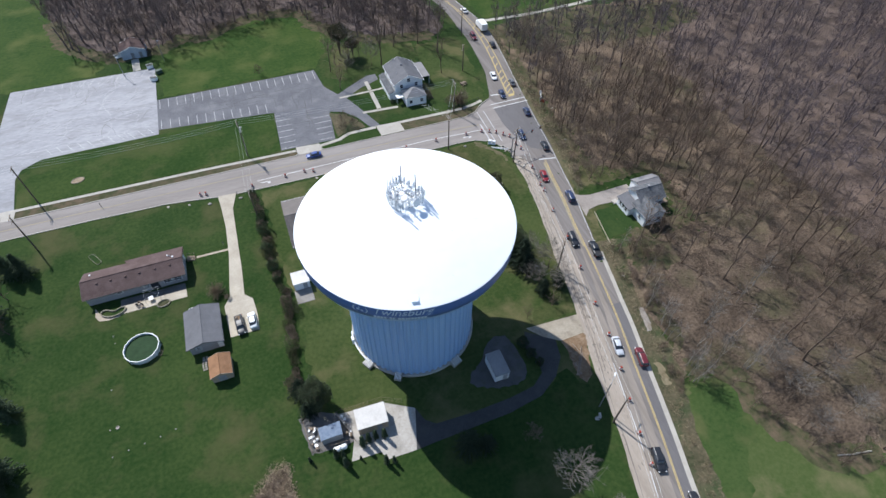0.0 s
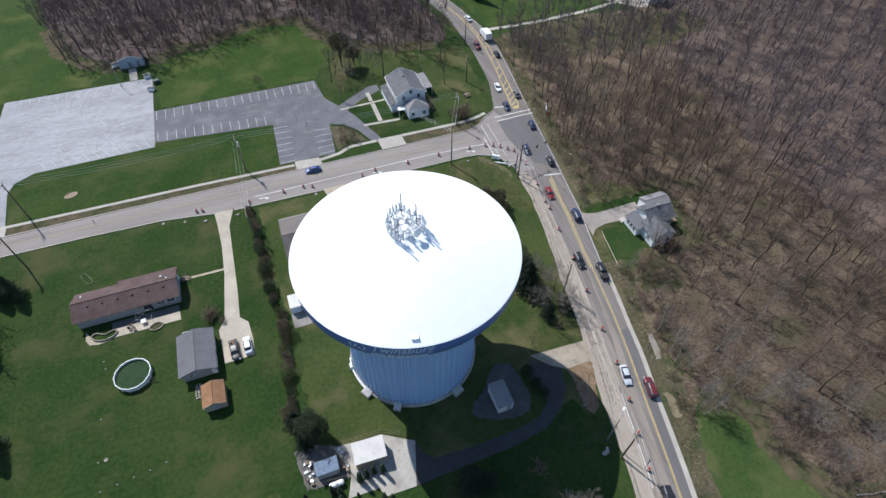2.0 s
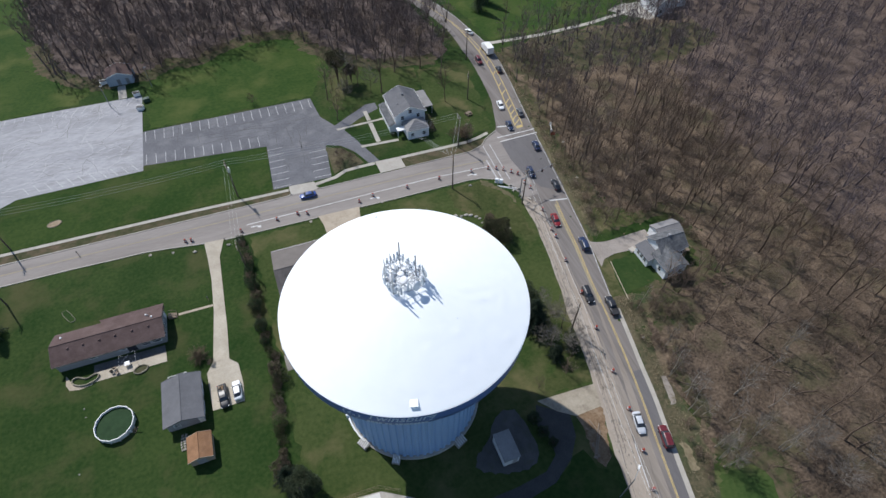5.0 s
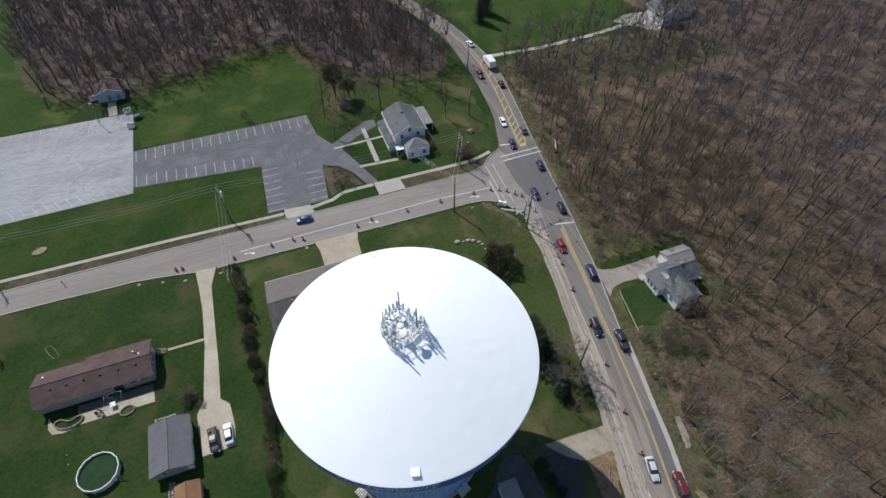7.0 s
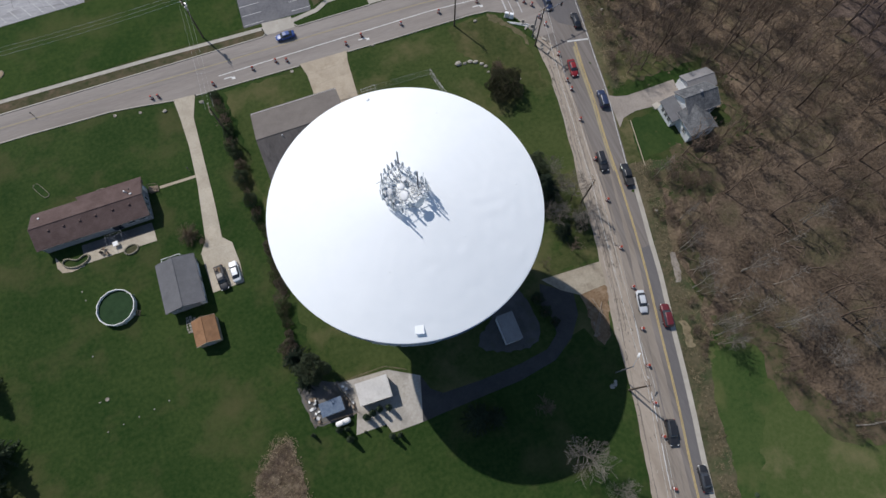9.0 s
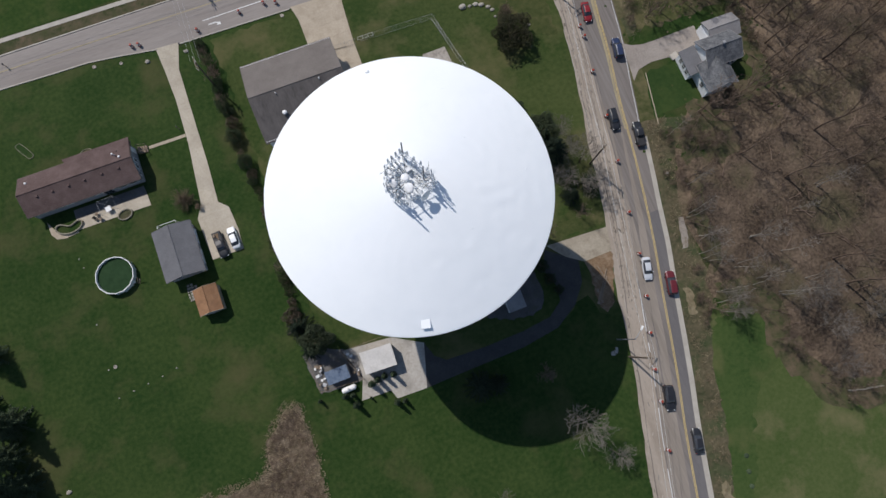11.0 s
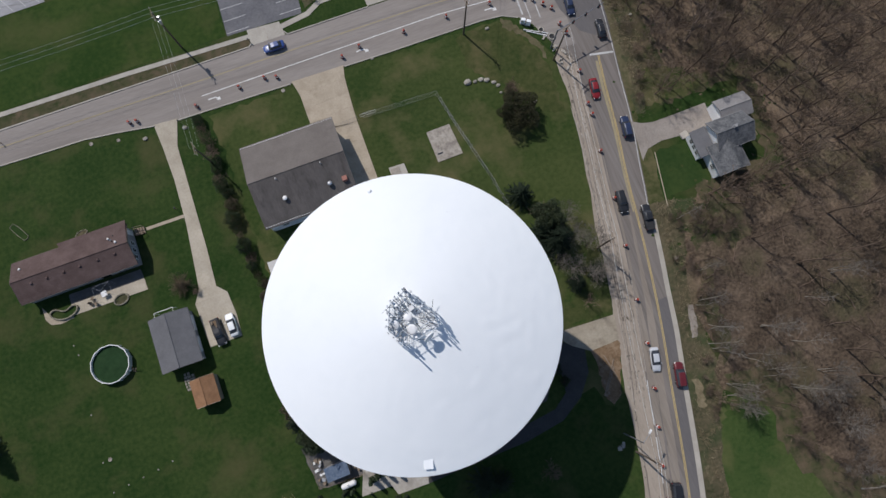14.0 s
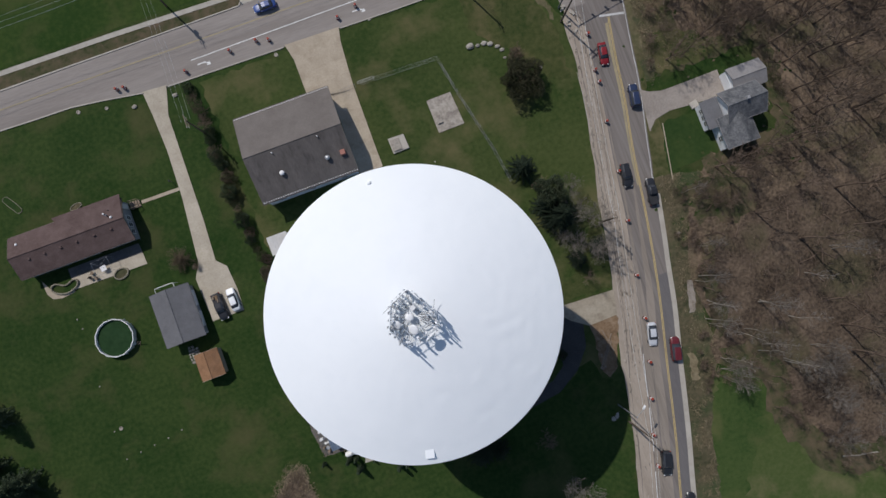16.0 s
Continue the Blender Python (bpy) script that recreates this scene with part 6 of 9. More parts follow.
def fence(name, pts, h, label, mesh=True, post=2.4, rail=STEEL):
    """A chain-link or rail fence: posts, top and bottom rails, and thin wires."""
    f = thing(name, 0, 0, 0, 0, label, "fence")
    for (ax, ay), (bx, by) in zip(pts, pts[1:]):
        l = math.hypot(bx - ax, by - ay)
        n = max(1, round(l / post))
        for i in range(n + 1):
            s = i / n
            bm = bmesh.new()
            tube(bm, (ax + (bx - ax) * s, ay + (by - ay) * s, 0), (ax + (bx - ax) * s, ay + (by - ay) * s, h + 0.06), 0.035 if not mesh else 0.022, 0.035 if not mesh else 0.022, 6)
            part("post", bm, rail, f)
        for z in (0.08, h):
            bm = bmesh.new()
            tube(bm, (ax, ay, z), (bx, by, z), 0.028 if not mesh else 0.014, 0.028 if not mesh else 0.014, 5)
            part("rail", bm, rail, f)
        if mesh:
            bm = bmesh.new()
            k = int(l / 0.35)
            for i in range(k):
                s0, s1 = i / k, min(1, (i + 5) / k)
                for z0, z1 in ((0.1, h), (h, 0.1)):
                    tube(bm, (ax + (bx - ax) * s0, ay + (by - ay) * s0, z0), (ax + (bx - ax) * s1, ay + (by - ay) * s1, z1), 0.003, 0.003, 3, False)
            part("wire_mesh", bm, rail, f)


fence("chain_link_fence", [(20.8, 101.8), (35.7, 101.4), (37.0, 94.0), (39.6, 81.5), (40.5, 75)], 1.8, "thin chain-link fence round a yard", True, 2.4, STEEL)
fence("chain_link_fence", [(15.2, 101.6), (19.6, 101.7)], 1.8, "chain-link gate across a drive", True, 2.2, STEEL_DARK)
fence("rail_fence", [(20.2, 102.2), (23.4, 102.2)], 1.1, "short pale rail barrier", False, 1.0, TRIM_WHITE)
fence("wooden_fence", [(-9.2, 47.4), (-8.7, 40.3), (-0.9, 39.7)], 1.2, "low wooden yard fence", False, 1.6, WOOD)
fence("wooden_fence", [(-0.9, 39.7), (-3.1, 45.7), (5.9, 45.5), (9.3, 43.6)], 1.6, "yard fence round equipment shelters", True, 2.0, WOOD)

# white two-storey house
house = thing("white_house", 0, 0, 0, 0, "white two-storey house with pale grey roof and porches", "house")
gable_shell(house, 43.6, 146.6, 9.8, 12.0, 5.0, 7.4, "y", SHINGLE_GREY, SIDING_WHITE)
for x, z in ((43.6, 5.6), (41.2, 3.9), (46.0, 3.9), (41.2, 1.5), (46.0, 1.5)):
    window(house, x, 141.0, z, 0.9, 1.2, -90)
for y in (143.5, 147, 150):
    window(house, 48.1, y, 3.8, 0.9, 1.2, 0)
    window(house, 39.1, y, 3.8, 0.9, 1.2, 180)
bm = bmesh.new()
lathe(bm, [(4.6, 2.8), (0.6, 4.6), (0, 4.6)], 4)
bm.transform(pose(44.2, 138.2, 0) @ Matrix.Diagonal((1.06, 0.86, 1, 1)) @ pose(0, 0, 0, 0, 0, 45))
annex = part("annex_roof", bm, SHINGLE_PALE, house, "low hipped grey roof")
bm = bmesh.new()
box(bm, 44.2, 138.1, 0, 6.4, 5.2, 2.9)
part("annex_wall", bm, SIDING_WHITE, house)
for x in (42.4, 45.9):
    window(house, x, 135.5, 1.5, 0.9, 1.1, -90)
bm = bmesh.new()
box(bm, 51.0, 150.0, 2.7, 2.6, 9.0, 0.14, 0, 0.02)
porch = part("porch_roof", bm, SHINGLE_PALE, house, "flat pale grey porch roof")
for y in (145.8, 150, 154.2):
    bm = bmesh.new()
    tube(bm, (52.1, y, 0), (52.1, y, 2.75), 0.09, 0.09, 8)
    part("porch_post", bm, TRIM_WHITE, porch)
bm = bmesh.new()
v = [bm.verts.new(p) for p in ((36.8, 140.4, 2.4), (38.8, 140.4, 3.1), (38.8, 152.0, 3.1), (36.8, 152.0, 2.4), (36.8, 140.4, 2.3), (38.8, 140.4, 3.0), (38.8, 152.0, 3.0), (36.8, 152.0, 2.3))]
for f in ((0, 1, 2, 3), (7, 6, 5, 4), (0, 4, 5, 1), (1, 5, 6, 2), (2, 6, 7, 3), (3, 7, 4, 0)):
    bm.faces.new([v[i] for i in f])
part("lean_to_roof", bm, SHINGLE_SLATE, house)
bm = bmesh.new()
box(bm, 38.1, 146.2, 0, 2.0, 11.2, 2.35)
part("lean_to_wall", bm, SIDING_WHITE, house)
bm = bmesh.new()
box(bm, 39.6, 138.3, 2.3, 2.2, 1.8, 0.12, 0, 0.02)
canopy = part("door_canopy", bm, TRIM_WHITE, house, "small white canopy")
for x, y in ((38.7, 137.6), (38.7, 139.0)):
    bm = bmesh.new()
    tube(bm, (x, y, 0), (x, y, 2.3), 0.06, 0.06, 6)
    part("canopy_post", bm, TRIM_WHITE, canopy)
bm = bmesh.new()
box(bm, 43.3, 147.4, 6.8, 0.5, 0.5, 1.0, 0, 0.04)
part("chimney", bm, STEEL_DARK, house, "short dark metal flue")
for x, y in ((41.6, 148.0), (41.0, 144.8)):
    stub(house, x, y, 6.0, 0.1, 0.5, STEEL_DARK)

# grey-roofed house at the wood's edge
house = thing("grey_house", 0, 0, 0, 0, "white-walled house with several grey gabled roofs", "house")
gable_shell(house, 84.4, 73.4, 7.6, 6.0, 4.1, 6.0, "x", SHINGLE_SLATE, SIDING_WHITE, 0.35, trim=SHINGLE_PALE)
gable_shell(house, 88.0, 77.9, 6.6, 4.6, 2.7, 3.7, "x", SHINGLE_PALE, SIDING_WHITE, 0.3, trim=SHINGLE_PALE)
gable_shell(house, 82.5, 69.2, 6.2, 6.0, 3.3, 5.1, "y", SHINGLE_SLATE, SIDING_WHITE, 0.35, trim=SHINGLE_PALE)
bm = bmesh.new()
v = [bm.verts.new((x, y, z + d)) for d in (0.0, -0.14) for x, y, z in ((77.9, 70.8, 2.4), (80.75, 70.8, 3.35), (80.75, 76.2, 3.35), (77.9, 76.2, 2.4))]
for f in ((0, 1, 2, 3), (7, 6, 5, 4), (0, 4, 5, 1), (1, 5, 6, 2), (2, 6, 7, 3), (3, 7, 4, 0)):
    bm.faces.new([v[i] for i in f])
part("lean_to_roof", bm, SHINGLE_GREY, house)
bm = bmesh.new()
box(bm, 79.6, 73.5, 0, 2.8, 4.8, 2.4)
part("lean_to_wall", bm, SIDING_WHITE, house)
for y in (72.2, 73.4, 74.6):
    window(house, 78.2, y, 1.5, 0.8, 1.1, 180)
for x in (81.2, 83.8):
    window(house, x, 66.55, 1.6, 1.0, 1.1, -90)
window(house, 87.0, 70.65, 2.4, 1.0, 1.1, -90)
window(house, 79.75, 68.6, 1.6, 0.9, 1.1, 180)
bm = bmesh.new()
box(bm, 84.85, 78.3, 0.05, 0.1, 3.4, 2.2, 0, 0.02)
part("garage_door", bm, SIDING_WHITE, house, "white garage door")
bm = bmesh.new()
box(bm, 84.3, 73.6, 5.2, 0.55, 0.55, 1.3, 0, 0.04)
part("chimney", bm, SIDING_GREY, house)
deck = thing("timber_deck", 89.6, 73.6, 0, 0, "raised timber deck with railing behind a house", "deck")
bm = bmesh.new()
for i in range(14):
    box(bm, -1.05 + i * 0.16, 0, 0.7, 0.14, 4.6, 0.05)
part("deck_boards", bm, WOOD, deck)
for x in (-1.1, 1.1):
    for y in (-2.2, 0, 2.2):
        bm = bmesh.new()
        box(bm, x, y, 0, 0.12, 0.12, 1.7 if x > 0 else 0.7)
        part("post", bm, WOOD, deck)
bm = bmesh.new()
box(bm, 1.1, 0, 1.62, 0.1, 4.6, 0.08)
part("railing", bm, WOOD, deck)
bm = bmesh.new()
box(bm, 78.2, 76.6, 0, 1.6, 1.3, 0.35, 12, 0.03)
solo("stoop", bm, CONCRETE, "pale concrete entry stoop", "steps")

# hut by the pale lot
house = thing("block_hut", 0, 0, 0, 0, "small blue-grey hut with a pinkish shingle roof", "hut")
gable_shell(house, -37.2, 198.0, 8.2, 7.0, 2.9, 4.4, "y", SHINGLE_BROWN, BLOCK, 0.3, gutters=False)
door(house, -35.0, 194.8, 0.05, 1.0, 2.0, -90, STEEL_DARK)
door(house, -37.6, 194.8, 0.05, 1.0, 2.0, -90, STEEL_DARK)
for x, y, m, rz in ((-32.6, 186.6, TRIM_WHITE, 10), (-29.8, 182.2, PLASTIC_GREEN, 15), (-31.5, 178.2, TRIM_WHITE, -10), (-42.6, 197.4, TRIM_WHITE, 20)):
    t = thing("dumpster", x, y, 0.03, rz, "metal dumpster bin at the edge of a parking lot", "dumpster", "bins by the lot")
    bm = bmesh.new()
    prism(bm, [(-1.0, -0.75), (1.0, -0.75), (1.0, 0.75), (-1.0, 0.75)], 0.1, 1.1)
    part("body", bm, m, t)
    bm = bmesh.new()
    box(bm, 0, -0.1, 1.1, 1.9, 1.2, 0.08, 0, 0.02)
    part("lid", bm, BLACK if m is TRIM_WHITE else PLASTIC_GREEN, t)

# far house beside the drive
house = thing("far_house", 0, 0, 0, 0, "distant house with a dark roof and white gable among trees", "house")
gable_shell(house, 158.5, 180.5, 8.5, 11.0, 4.2, 6.6, "y", SHINGLE_GREY, SIDING_WHITE)
for x in (156.6, 160.2):
    window(house, x, 175.3, 1.6, 1.0, 1.2, -90)
gable_shell(house, 167, 182, 9.0, 7.0, 3.0, 4.8, "x", SHINGLE_GREY, SIDING_WHITE)

# ---- cars ----
def loft(bm, stations):
    """Skins closed rings of equal length, one after the other, and caps the ends."""
    rings = [[bm.verts.new(p) for p in ring] for ring in stations]
    n = len(rings[0])
    for a, b in zip(rings, rings[1:]):
        for i in range(n):
            bm.faces.new((a[i], a[(i + 1) % n], b[(i + 1) % n], b[i]))
    bm.faces.new(rings[0][::-1])
    bm.faces.new(rings[-1])


KINDS = {
    # stations of the lower body: x, half width, underside, shoulder; then the cabin: x, half width low, half width high, foot, top
    "sedan": (4.75, [(-2.37, 0.66, 0.42, 0.72), (-2.25, 0.84, 0.30, 0.92), (-1.6, 0.90, 0.24, 1.00), (0.0, 0.91, 0.22, 0.95), (1.0, 0.90, 0.24, 0.92), (1.9, 0.86, 0.28, 0.80), (2.30, 0.72, 0.34, 0.66), (2.38, 0.58, 0.40, 0.58)],
              [(-1.75, 0.80, 0.62, 0.98, 1.02), (-1.0, 0.82, 0.60, 0.96, 1.42), (-0.2, 0.83, 0.61, 0.95, 1.46), (0.45, 0.83, 0.60, 0.93, 1.40), (1.15, 0.80, 0.66, 0.91, 0.95)]),
    "suv": (4.85, [(-2.42, 0.74, 0.50, 0.95), (-2.34, 0.90, 0.36, 1.06), (-1.6, 0.95, 0.30, 1.10), (0.0, 0.96, 0.28, 1.08), (1.0, 0.95, 0.30, 1.06), (1.9, 0.92, 0.34, 1.00), (2.34, 0.80, 0.40, 0.86), (2.42, 0.66, 0.46, 0.74)],
            [(-2.28, 0.86, 0.70, 1.06, 1.12), (-2.05, 0.87, 0.68, 1.06, 1.70), (-0.6, 0.88, 0.68, 1.06, 1.78), (0.35, 0.88, 0.67, 1.05, 1.72), (1.05, 0.86, 0.72, 1.04, 1.10)]),
    "pickup": (5.6, [(-2.80, 0.84, 0.52, 1.00), (-2.74, 0.94, 0.42, 1.06), (-1.6, 0.97, 0.36, 1.08), (0.0, 0.98, 0.34, 1.08), (1.2, 0.97, 0.36, 1.08), (2.2, 0.94, 0.40, 1.04), (2.70, 0.84, 0.46, 0.92), (2.80, 0.70, 0.50, 0.80)],
               [(-0.72, 0.88, 0.74, 1.06, 1.16), (-0.55, 0.88, 0.70, 1.06, 1.76), (0.25, 0.89, 0.70, 1.06, 1.80), (0.75, 0.88, 0.69, 1.06, 1.74), (1.40, 0.86, 0.74, 1.06, 1.12)]),
}


def car(kind, colour, x, y, rz, label, group=""):
    """A car that faces local +x, turned by rz."""
    length, body, cabin_rows = KINDS[kind]
    t = thing("car" if kind != "pickup" else "pickup_truck", x, y, 0.034, rz, label, "car" if kind != "pickup" else "truck", group)
    t.scale = (0.9, 0.9, 0.92)
    bm = bmesh.new()
    loft(bm, [[(px, -w, lo + 0.1), (px, -w * 0.86, lo), (px, w * 0.86, lo), (px, w, lo + 0.1), (px, w, (lo + hi) / 2 + 0.08), (px, w * 0.90, hi - 0.03), (px, w * 0.6, hi), (px, -w * 0.6, hi), (px, -w * 0.90, hi - 0.03), (px, -w, (lo + hi) / 2 + 0.08)] for px, w, lo, hi in body])
    part("body", bm, PAINT[colour], t, "", True)
    bm = bmesh.new()
    loft(bm, [[(px, -wl, zf - 0.06), (px, wl, zf - 0.06), (px, wl * 0.99, zf), (px, wh, zt - 0.05), (px, wh * 0.8, zt), (px, -wh * 0.8, zt), (px, -wh, zt - 0.05), (px, -wl * 0.99, zf)] for px, wl, wh, zf, zt in cabin_rows])
    part("cabin_glass", bm, PANE, t, "dark glazed cabin", True)
    bm = bmesh.new()
    mid = cabin_rows[1:4]
    loft(bm, [[(px + dx, -wh * 0.98, zt - 0.045), (px + dx, wh * 0.98, zt - 0.045), (px + dx, wh * 0.8, zt + 0.02), (px + dx, -wh * 0.8, zt + 0.02)] for (px, wl, wh, zf, zt), dx in zip(mid, (-0.1, 0, 0.08))])
    part("roof_panel", bm, PAINT[colour], t)
    if kind == "pickup":
        bm = bmesh.new()
        box(bm, -1.75, 0, 0.98, 1.9, 1.55, 0.115)
        part("load_bed", bm, BLACK, t, "dark open load bed")
    for px in (-length * 0.29, length * 0.31):
        for s in (-1, 1):
            hw = body[3][1]
            bm = bmesh.new()
            tube(bm, (px, s * (hw - 0.20), 0.33), (px, s * (hw + 0.02), 0.33), 0.33, 0.33, 16)
            tyre = part("tyre", bm, RUBBER, t)
            bm = bmesh.new()
            tube(bm, (px, s * (hw + 0.0), 0.33), (px, s * (hw + 0.03), 0.33), 0.2, 0.18, 12)
            part("rim", bm, CHROME, tyre)
    front, back = body[-2], body[1]
    for s in (-1, 1):
        bm = bmesh.new()
        box(bm, front[0] - 0.08, s * front[1] * 0.82, front[3] - 0.16, 0.34, 0.28, 0.15, s * -14, 0.03)
        part("headlight", bm, LAMP_CLEAR, t)
        bm = bmesh.new()
        box(bm, back[0] + 0.02, s * back[1] * 0.86, back[3] - 0.24, 0.14, 0.22, 0.18, 0, 0.02)
        part("tail_light", bm, LAMP_RED, t)
        bm = bmesh.new()
        box(bm, cabin_rows[-1][0] - 0.35, s * (body[3][1] + 0.1), body[3][3] - 0.02, 0.14, 0.2, 0.13, 0, 0.02)
        part("wing_mirror", bm, PAINT[colour], t)
    return t


def heading(y, north):
    d = (centre(y + 1) - centre(y - 1)) / 2
    a = math.degrees(math.atan2(1, d))
    return a if north else a + 180


NORTHBOUND = [("sedan", "black", 103.0, "black sedan on the main road"), ("suv", "navy", 82.0, "dark navy sport utility car on the main road"), ("pickup", "black", 64.0, "black pickup truck on the main road"), ("suv", "maroon", 35.5, "dark red sport utility car on the main road"),
              ("sedan", "black", 8.5, "black car on the main road"), ("sedan", "navy", 119.8, "navy sedan at the junction"), ("sedan", "grey", 136.0, "grey car on the bend"), ("sedan", "black", 160.5, "black car on the bend"), ("sedan", "white", 188, "white car on the bend")]
SOUTHBOUND = [("sedan", "red", 91.5, "dark red sedan on the main road"), ("suv", "black", 68.5, "black sport utility car on the main road"), ("sedan", "silver", 39.5, "silver sedan on the main road"), ("suv", "black", 17.0, "black sport utility car on the main road"),
              ("sedan", "navy", 110.0, "navy sedan crossing the junction"), ("sedan", "navy", 131.0, "navy car waiting at the stop line"), ("sedan", "white", 141.5, "white car on the bend"), ("suv", "maroon", 168.0, "dark red car on the bend")]
for k, c, y, l in NORTHBOUND:
    car(k, c, centre(y) + 1.65, y, heading(y, True), l, "traffic on the main road")
for k, c, y, l in SOUTHBOUND:
    car(k, c, centre(y) - (2.5 if y < 100 else 3.4), y, heading(y, False), l, "traffic on the main road")
car("sedan", "blue", 9.0, 121.9, 180, "bright blue sedan on the side road")
car("pickup", "black", -17.3, 72.0, -86, "black pickup truck with a cluttered load bed on a concrete drive", "cars on the drive")
crng = random.Random(61)
load = thing("scrap_load", -17.4, 73.7, 1.03, -86, "rusty boards and bags heaped in a load bed", "load")
for i in range(9):
    bm = bmesh.new()
    box(bm, crng.uniform(-0.55, 0.55), crng.uniform(-0.4, 0.4), 0.0, crng.uniform(0.3, 1.0), crng.uniform(0.12, 0.35), crng.uniform(0.08, 0.28), crng.uniform(-30, 30), 0.02)
    part("board", bm, crng.choice((WOOD, EARTH_RED, WOOD)), load)
car("sedan", "white", -14.7, 72.4, 92, "white sedan parked on a concrete drive", "cars on the drive")
truck = thing("box_truck", centre(173) + 1.7, 173, 0.034, heading(173, True), "white box truck on the bend", "truck")
bm = bmesh.new()
box(bm, -0.9, 0, 0.9, 4.6, 2.3, 2.3, 0, 0.05)
part("cargo_box", bm, TRIM_WHITE, truck, "white cargo box")
bm = bmesh.new()
box(bm, 2.3, 0, 0.6, 1.7, 2.1, 1.7, 0, 0.18)
part("cab", bm, PAINT["white"], truck)
bm = bmesh.new()
box(bm, 2.75, 0, 1.45, 0.85, 1.9, 0.7, 0, 0.1)
part("windscreen", bm, PANE, truck)
for px in (-2.2, 2.2):
    for s in (-1, 1):
        bm = bmesh.new()
        tube(bm, (px, s * 0.85, 0.45), (px, s * 1.12, 0.45), 0.45, 0.45, 16)
        part("tyre", bm, RUBBER, truck)

# ---- traffic cones and barrels ----
barrel = thing("traffic_barrel", -8.9, 115.3, 0.034, 0, "orange and white traffic barrel standing on the road", "barrel", "barrels along the works")
bm = bmesh.new()
prism(bm, [(0.36 * math.cos(a * math.pi / 4 + 0.39), 0.36 * math.sin(a * math.pi / 4 + 0.39)) for a in range(8)], 0, 0.06)
part("base", bm, RUBBER, barrel)
bm = bmesh.new()
lathe(bm, [(0.29, 0.06), (0.27, 0.5), (0.25, 0.95), (0.2, 1.0), (0, 1.0)], 16)
part("drum", bm, ORANGE, barrel, "orange plastic drum")
for z in (0.3, 0.65):
    bm = bmesh.new()
    lathe(bm, [(0.292, z), (0.298, z + 0.01), (0.292, z + 0.15), (0.28, z + 0.155)], 16)
    part("reflective_band", bm, TRIM_WHITE, barrel)
BARRELS = [(0.0, 116.2), (5.2, 116.4), (7.5, 115.7), (21.0, 115.3), (24.9, 116.3), (34.3, 116.2), (43.5, 116.4), (52.8, 116.1), (57.6, 115.8), (59.7, 114.9), (61.4, 113.9), (63.0, 112.3), (64.3, 110.8), (64.5, 107.0), (65.0, 104.6),
           (-21.9, 116.5), (-20.5, 116.3), (64.2, 96.1), (63.0, 89.2), (62.9, 86.8), (61.4, 79.3), (60.1, 69.7), (58.3, 60.5), (56.1, 50.5), (54.6, 42.6), (52.5, 34.9), (50.3, 28.6), (48.3, 22.4), (47.0, 16.9), (44.7, 8.9), (42.5, -0.5)]
for i, (x, y) in enumerate(BARRELS):
    copy_thing(barrel, pose(x, y, 0.034, 0, 0, 37 * i))
sign = thing("works_sign", 81.2, 122.4, 0, -30, "orange works sign and white barricade by the road", "sign")
bm = bmesh.new()
box(bm, 0, 0, 0.5, 1.3, 0.06, 1.0, 0, 0.02)
part("panel", bm, ORANGE, sign)
for x in (-0.6, 0.6):
    bm = bmesh.new()
    tube(bm, (x, 0, 0), (x, 0, 1.5), 0.04, 0.04, 6)
    part("post", bm, STEEL, sign)
barricade = thing("barricade", 82.4, 125.6, 0, 65, "long white barricade beside the road", "barricade")
for z in (0.5, 0.95):
    bm = bmesh.new()
    box(bm, 0, 0, z, 4.2, 0.08, 0.25, 0, 0.01)
    part("rail", bm, TRIM_WHITE, barricade)
for x in (-1.8, 1.8):
    bm = bmesh.new()
    box(bm, x, 0, 0, 0.1, 0.7, 1.3)
    part("stand", bm, STEEL, barricade)
wr = random.Random(31)
for i, (x, y) in enumerate(((60.6, 105.4), (61.6, 102.6), (62.9, 101.2), (61.6, 99.4), (62.2, 97.4), (43.5, 28.0), (42.7, 27.6), (44.3, 37.0), (45.0, 39.2))):
    heap = thing("rubble_heap", x, y, 0, 0, "broken concrete slabs dumped beside the works" if i < 7 else "loose timber beside the works", "rubble", "rubble at the corner")
    for j in range(wr.randint(3, 5)):
        bm = bmesh.new()
        box(bm, wr.uniform(-0.4, 0.4), wr.uniform(-0.4, 0.4), 0.03 + 0.07 * j, wr.uniform(0.3, 0.8), wr.uniform(0.2, 0.5), 0.12, wr.uniform(0, 180), 0.02)
        part("slab" if i < 7 else "plank", bm, CONCRETE if i < 7 else WOOD, heap)
for x, y, rz in ((57.6, 109.9, -30), (58.5, 109.2, -34)):
    c = thing("control_cabinet", x, y, 0, rz, "pale metal control cabinet on a concrete foot at a junction", "cabinet", "cabinets at the corner")
    bm = bmesh.new()
    box(bm, 0, 0, 0, 1.1, 0.8, 0.12)
    part("foot", bm, CONCRETE, c)
    bm = bmesh.new()
    box(bm, 0, 0, 0.12, 0.9, 0.6, 1.2, 0, 0.03)
    part("body", bm, RADOME, c)
    bm = bmesh.new()
    box(bm, 0, -0.31, 0.2, 0.8, 0.03, 1.0)
    part("door", bm, RADOME, c)
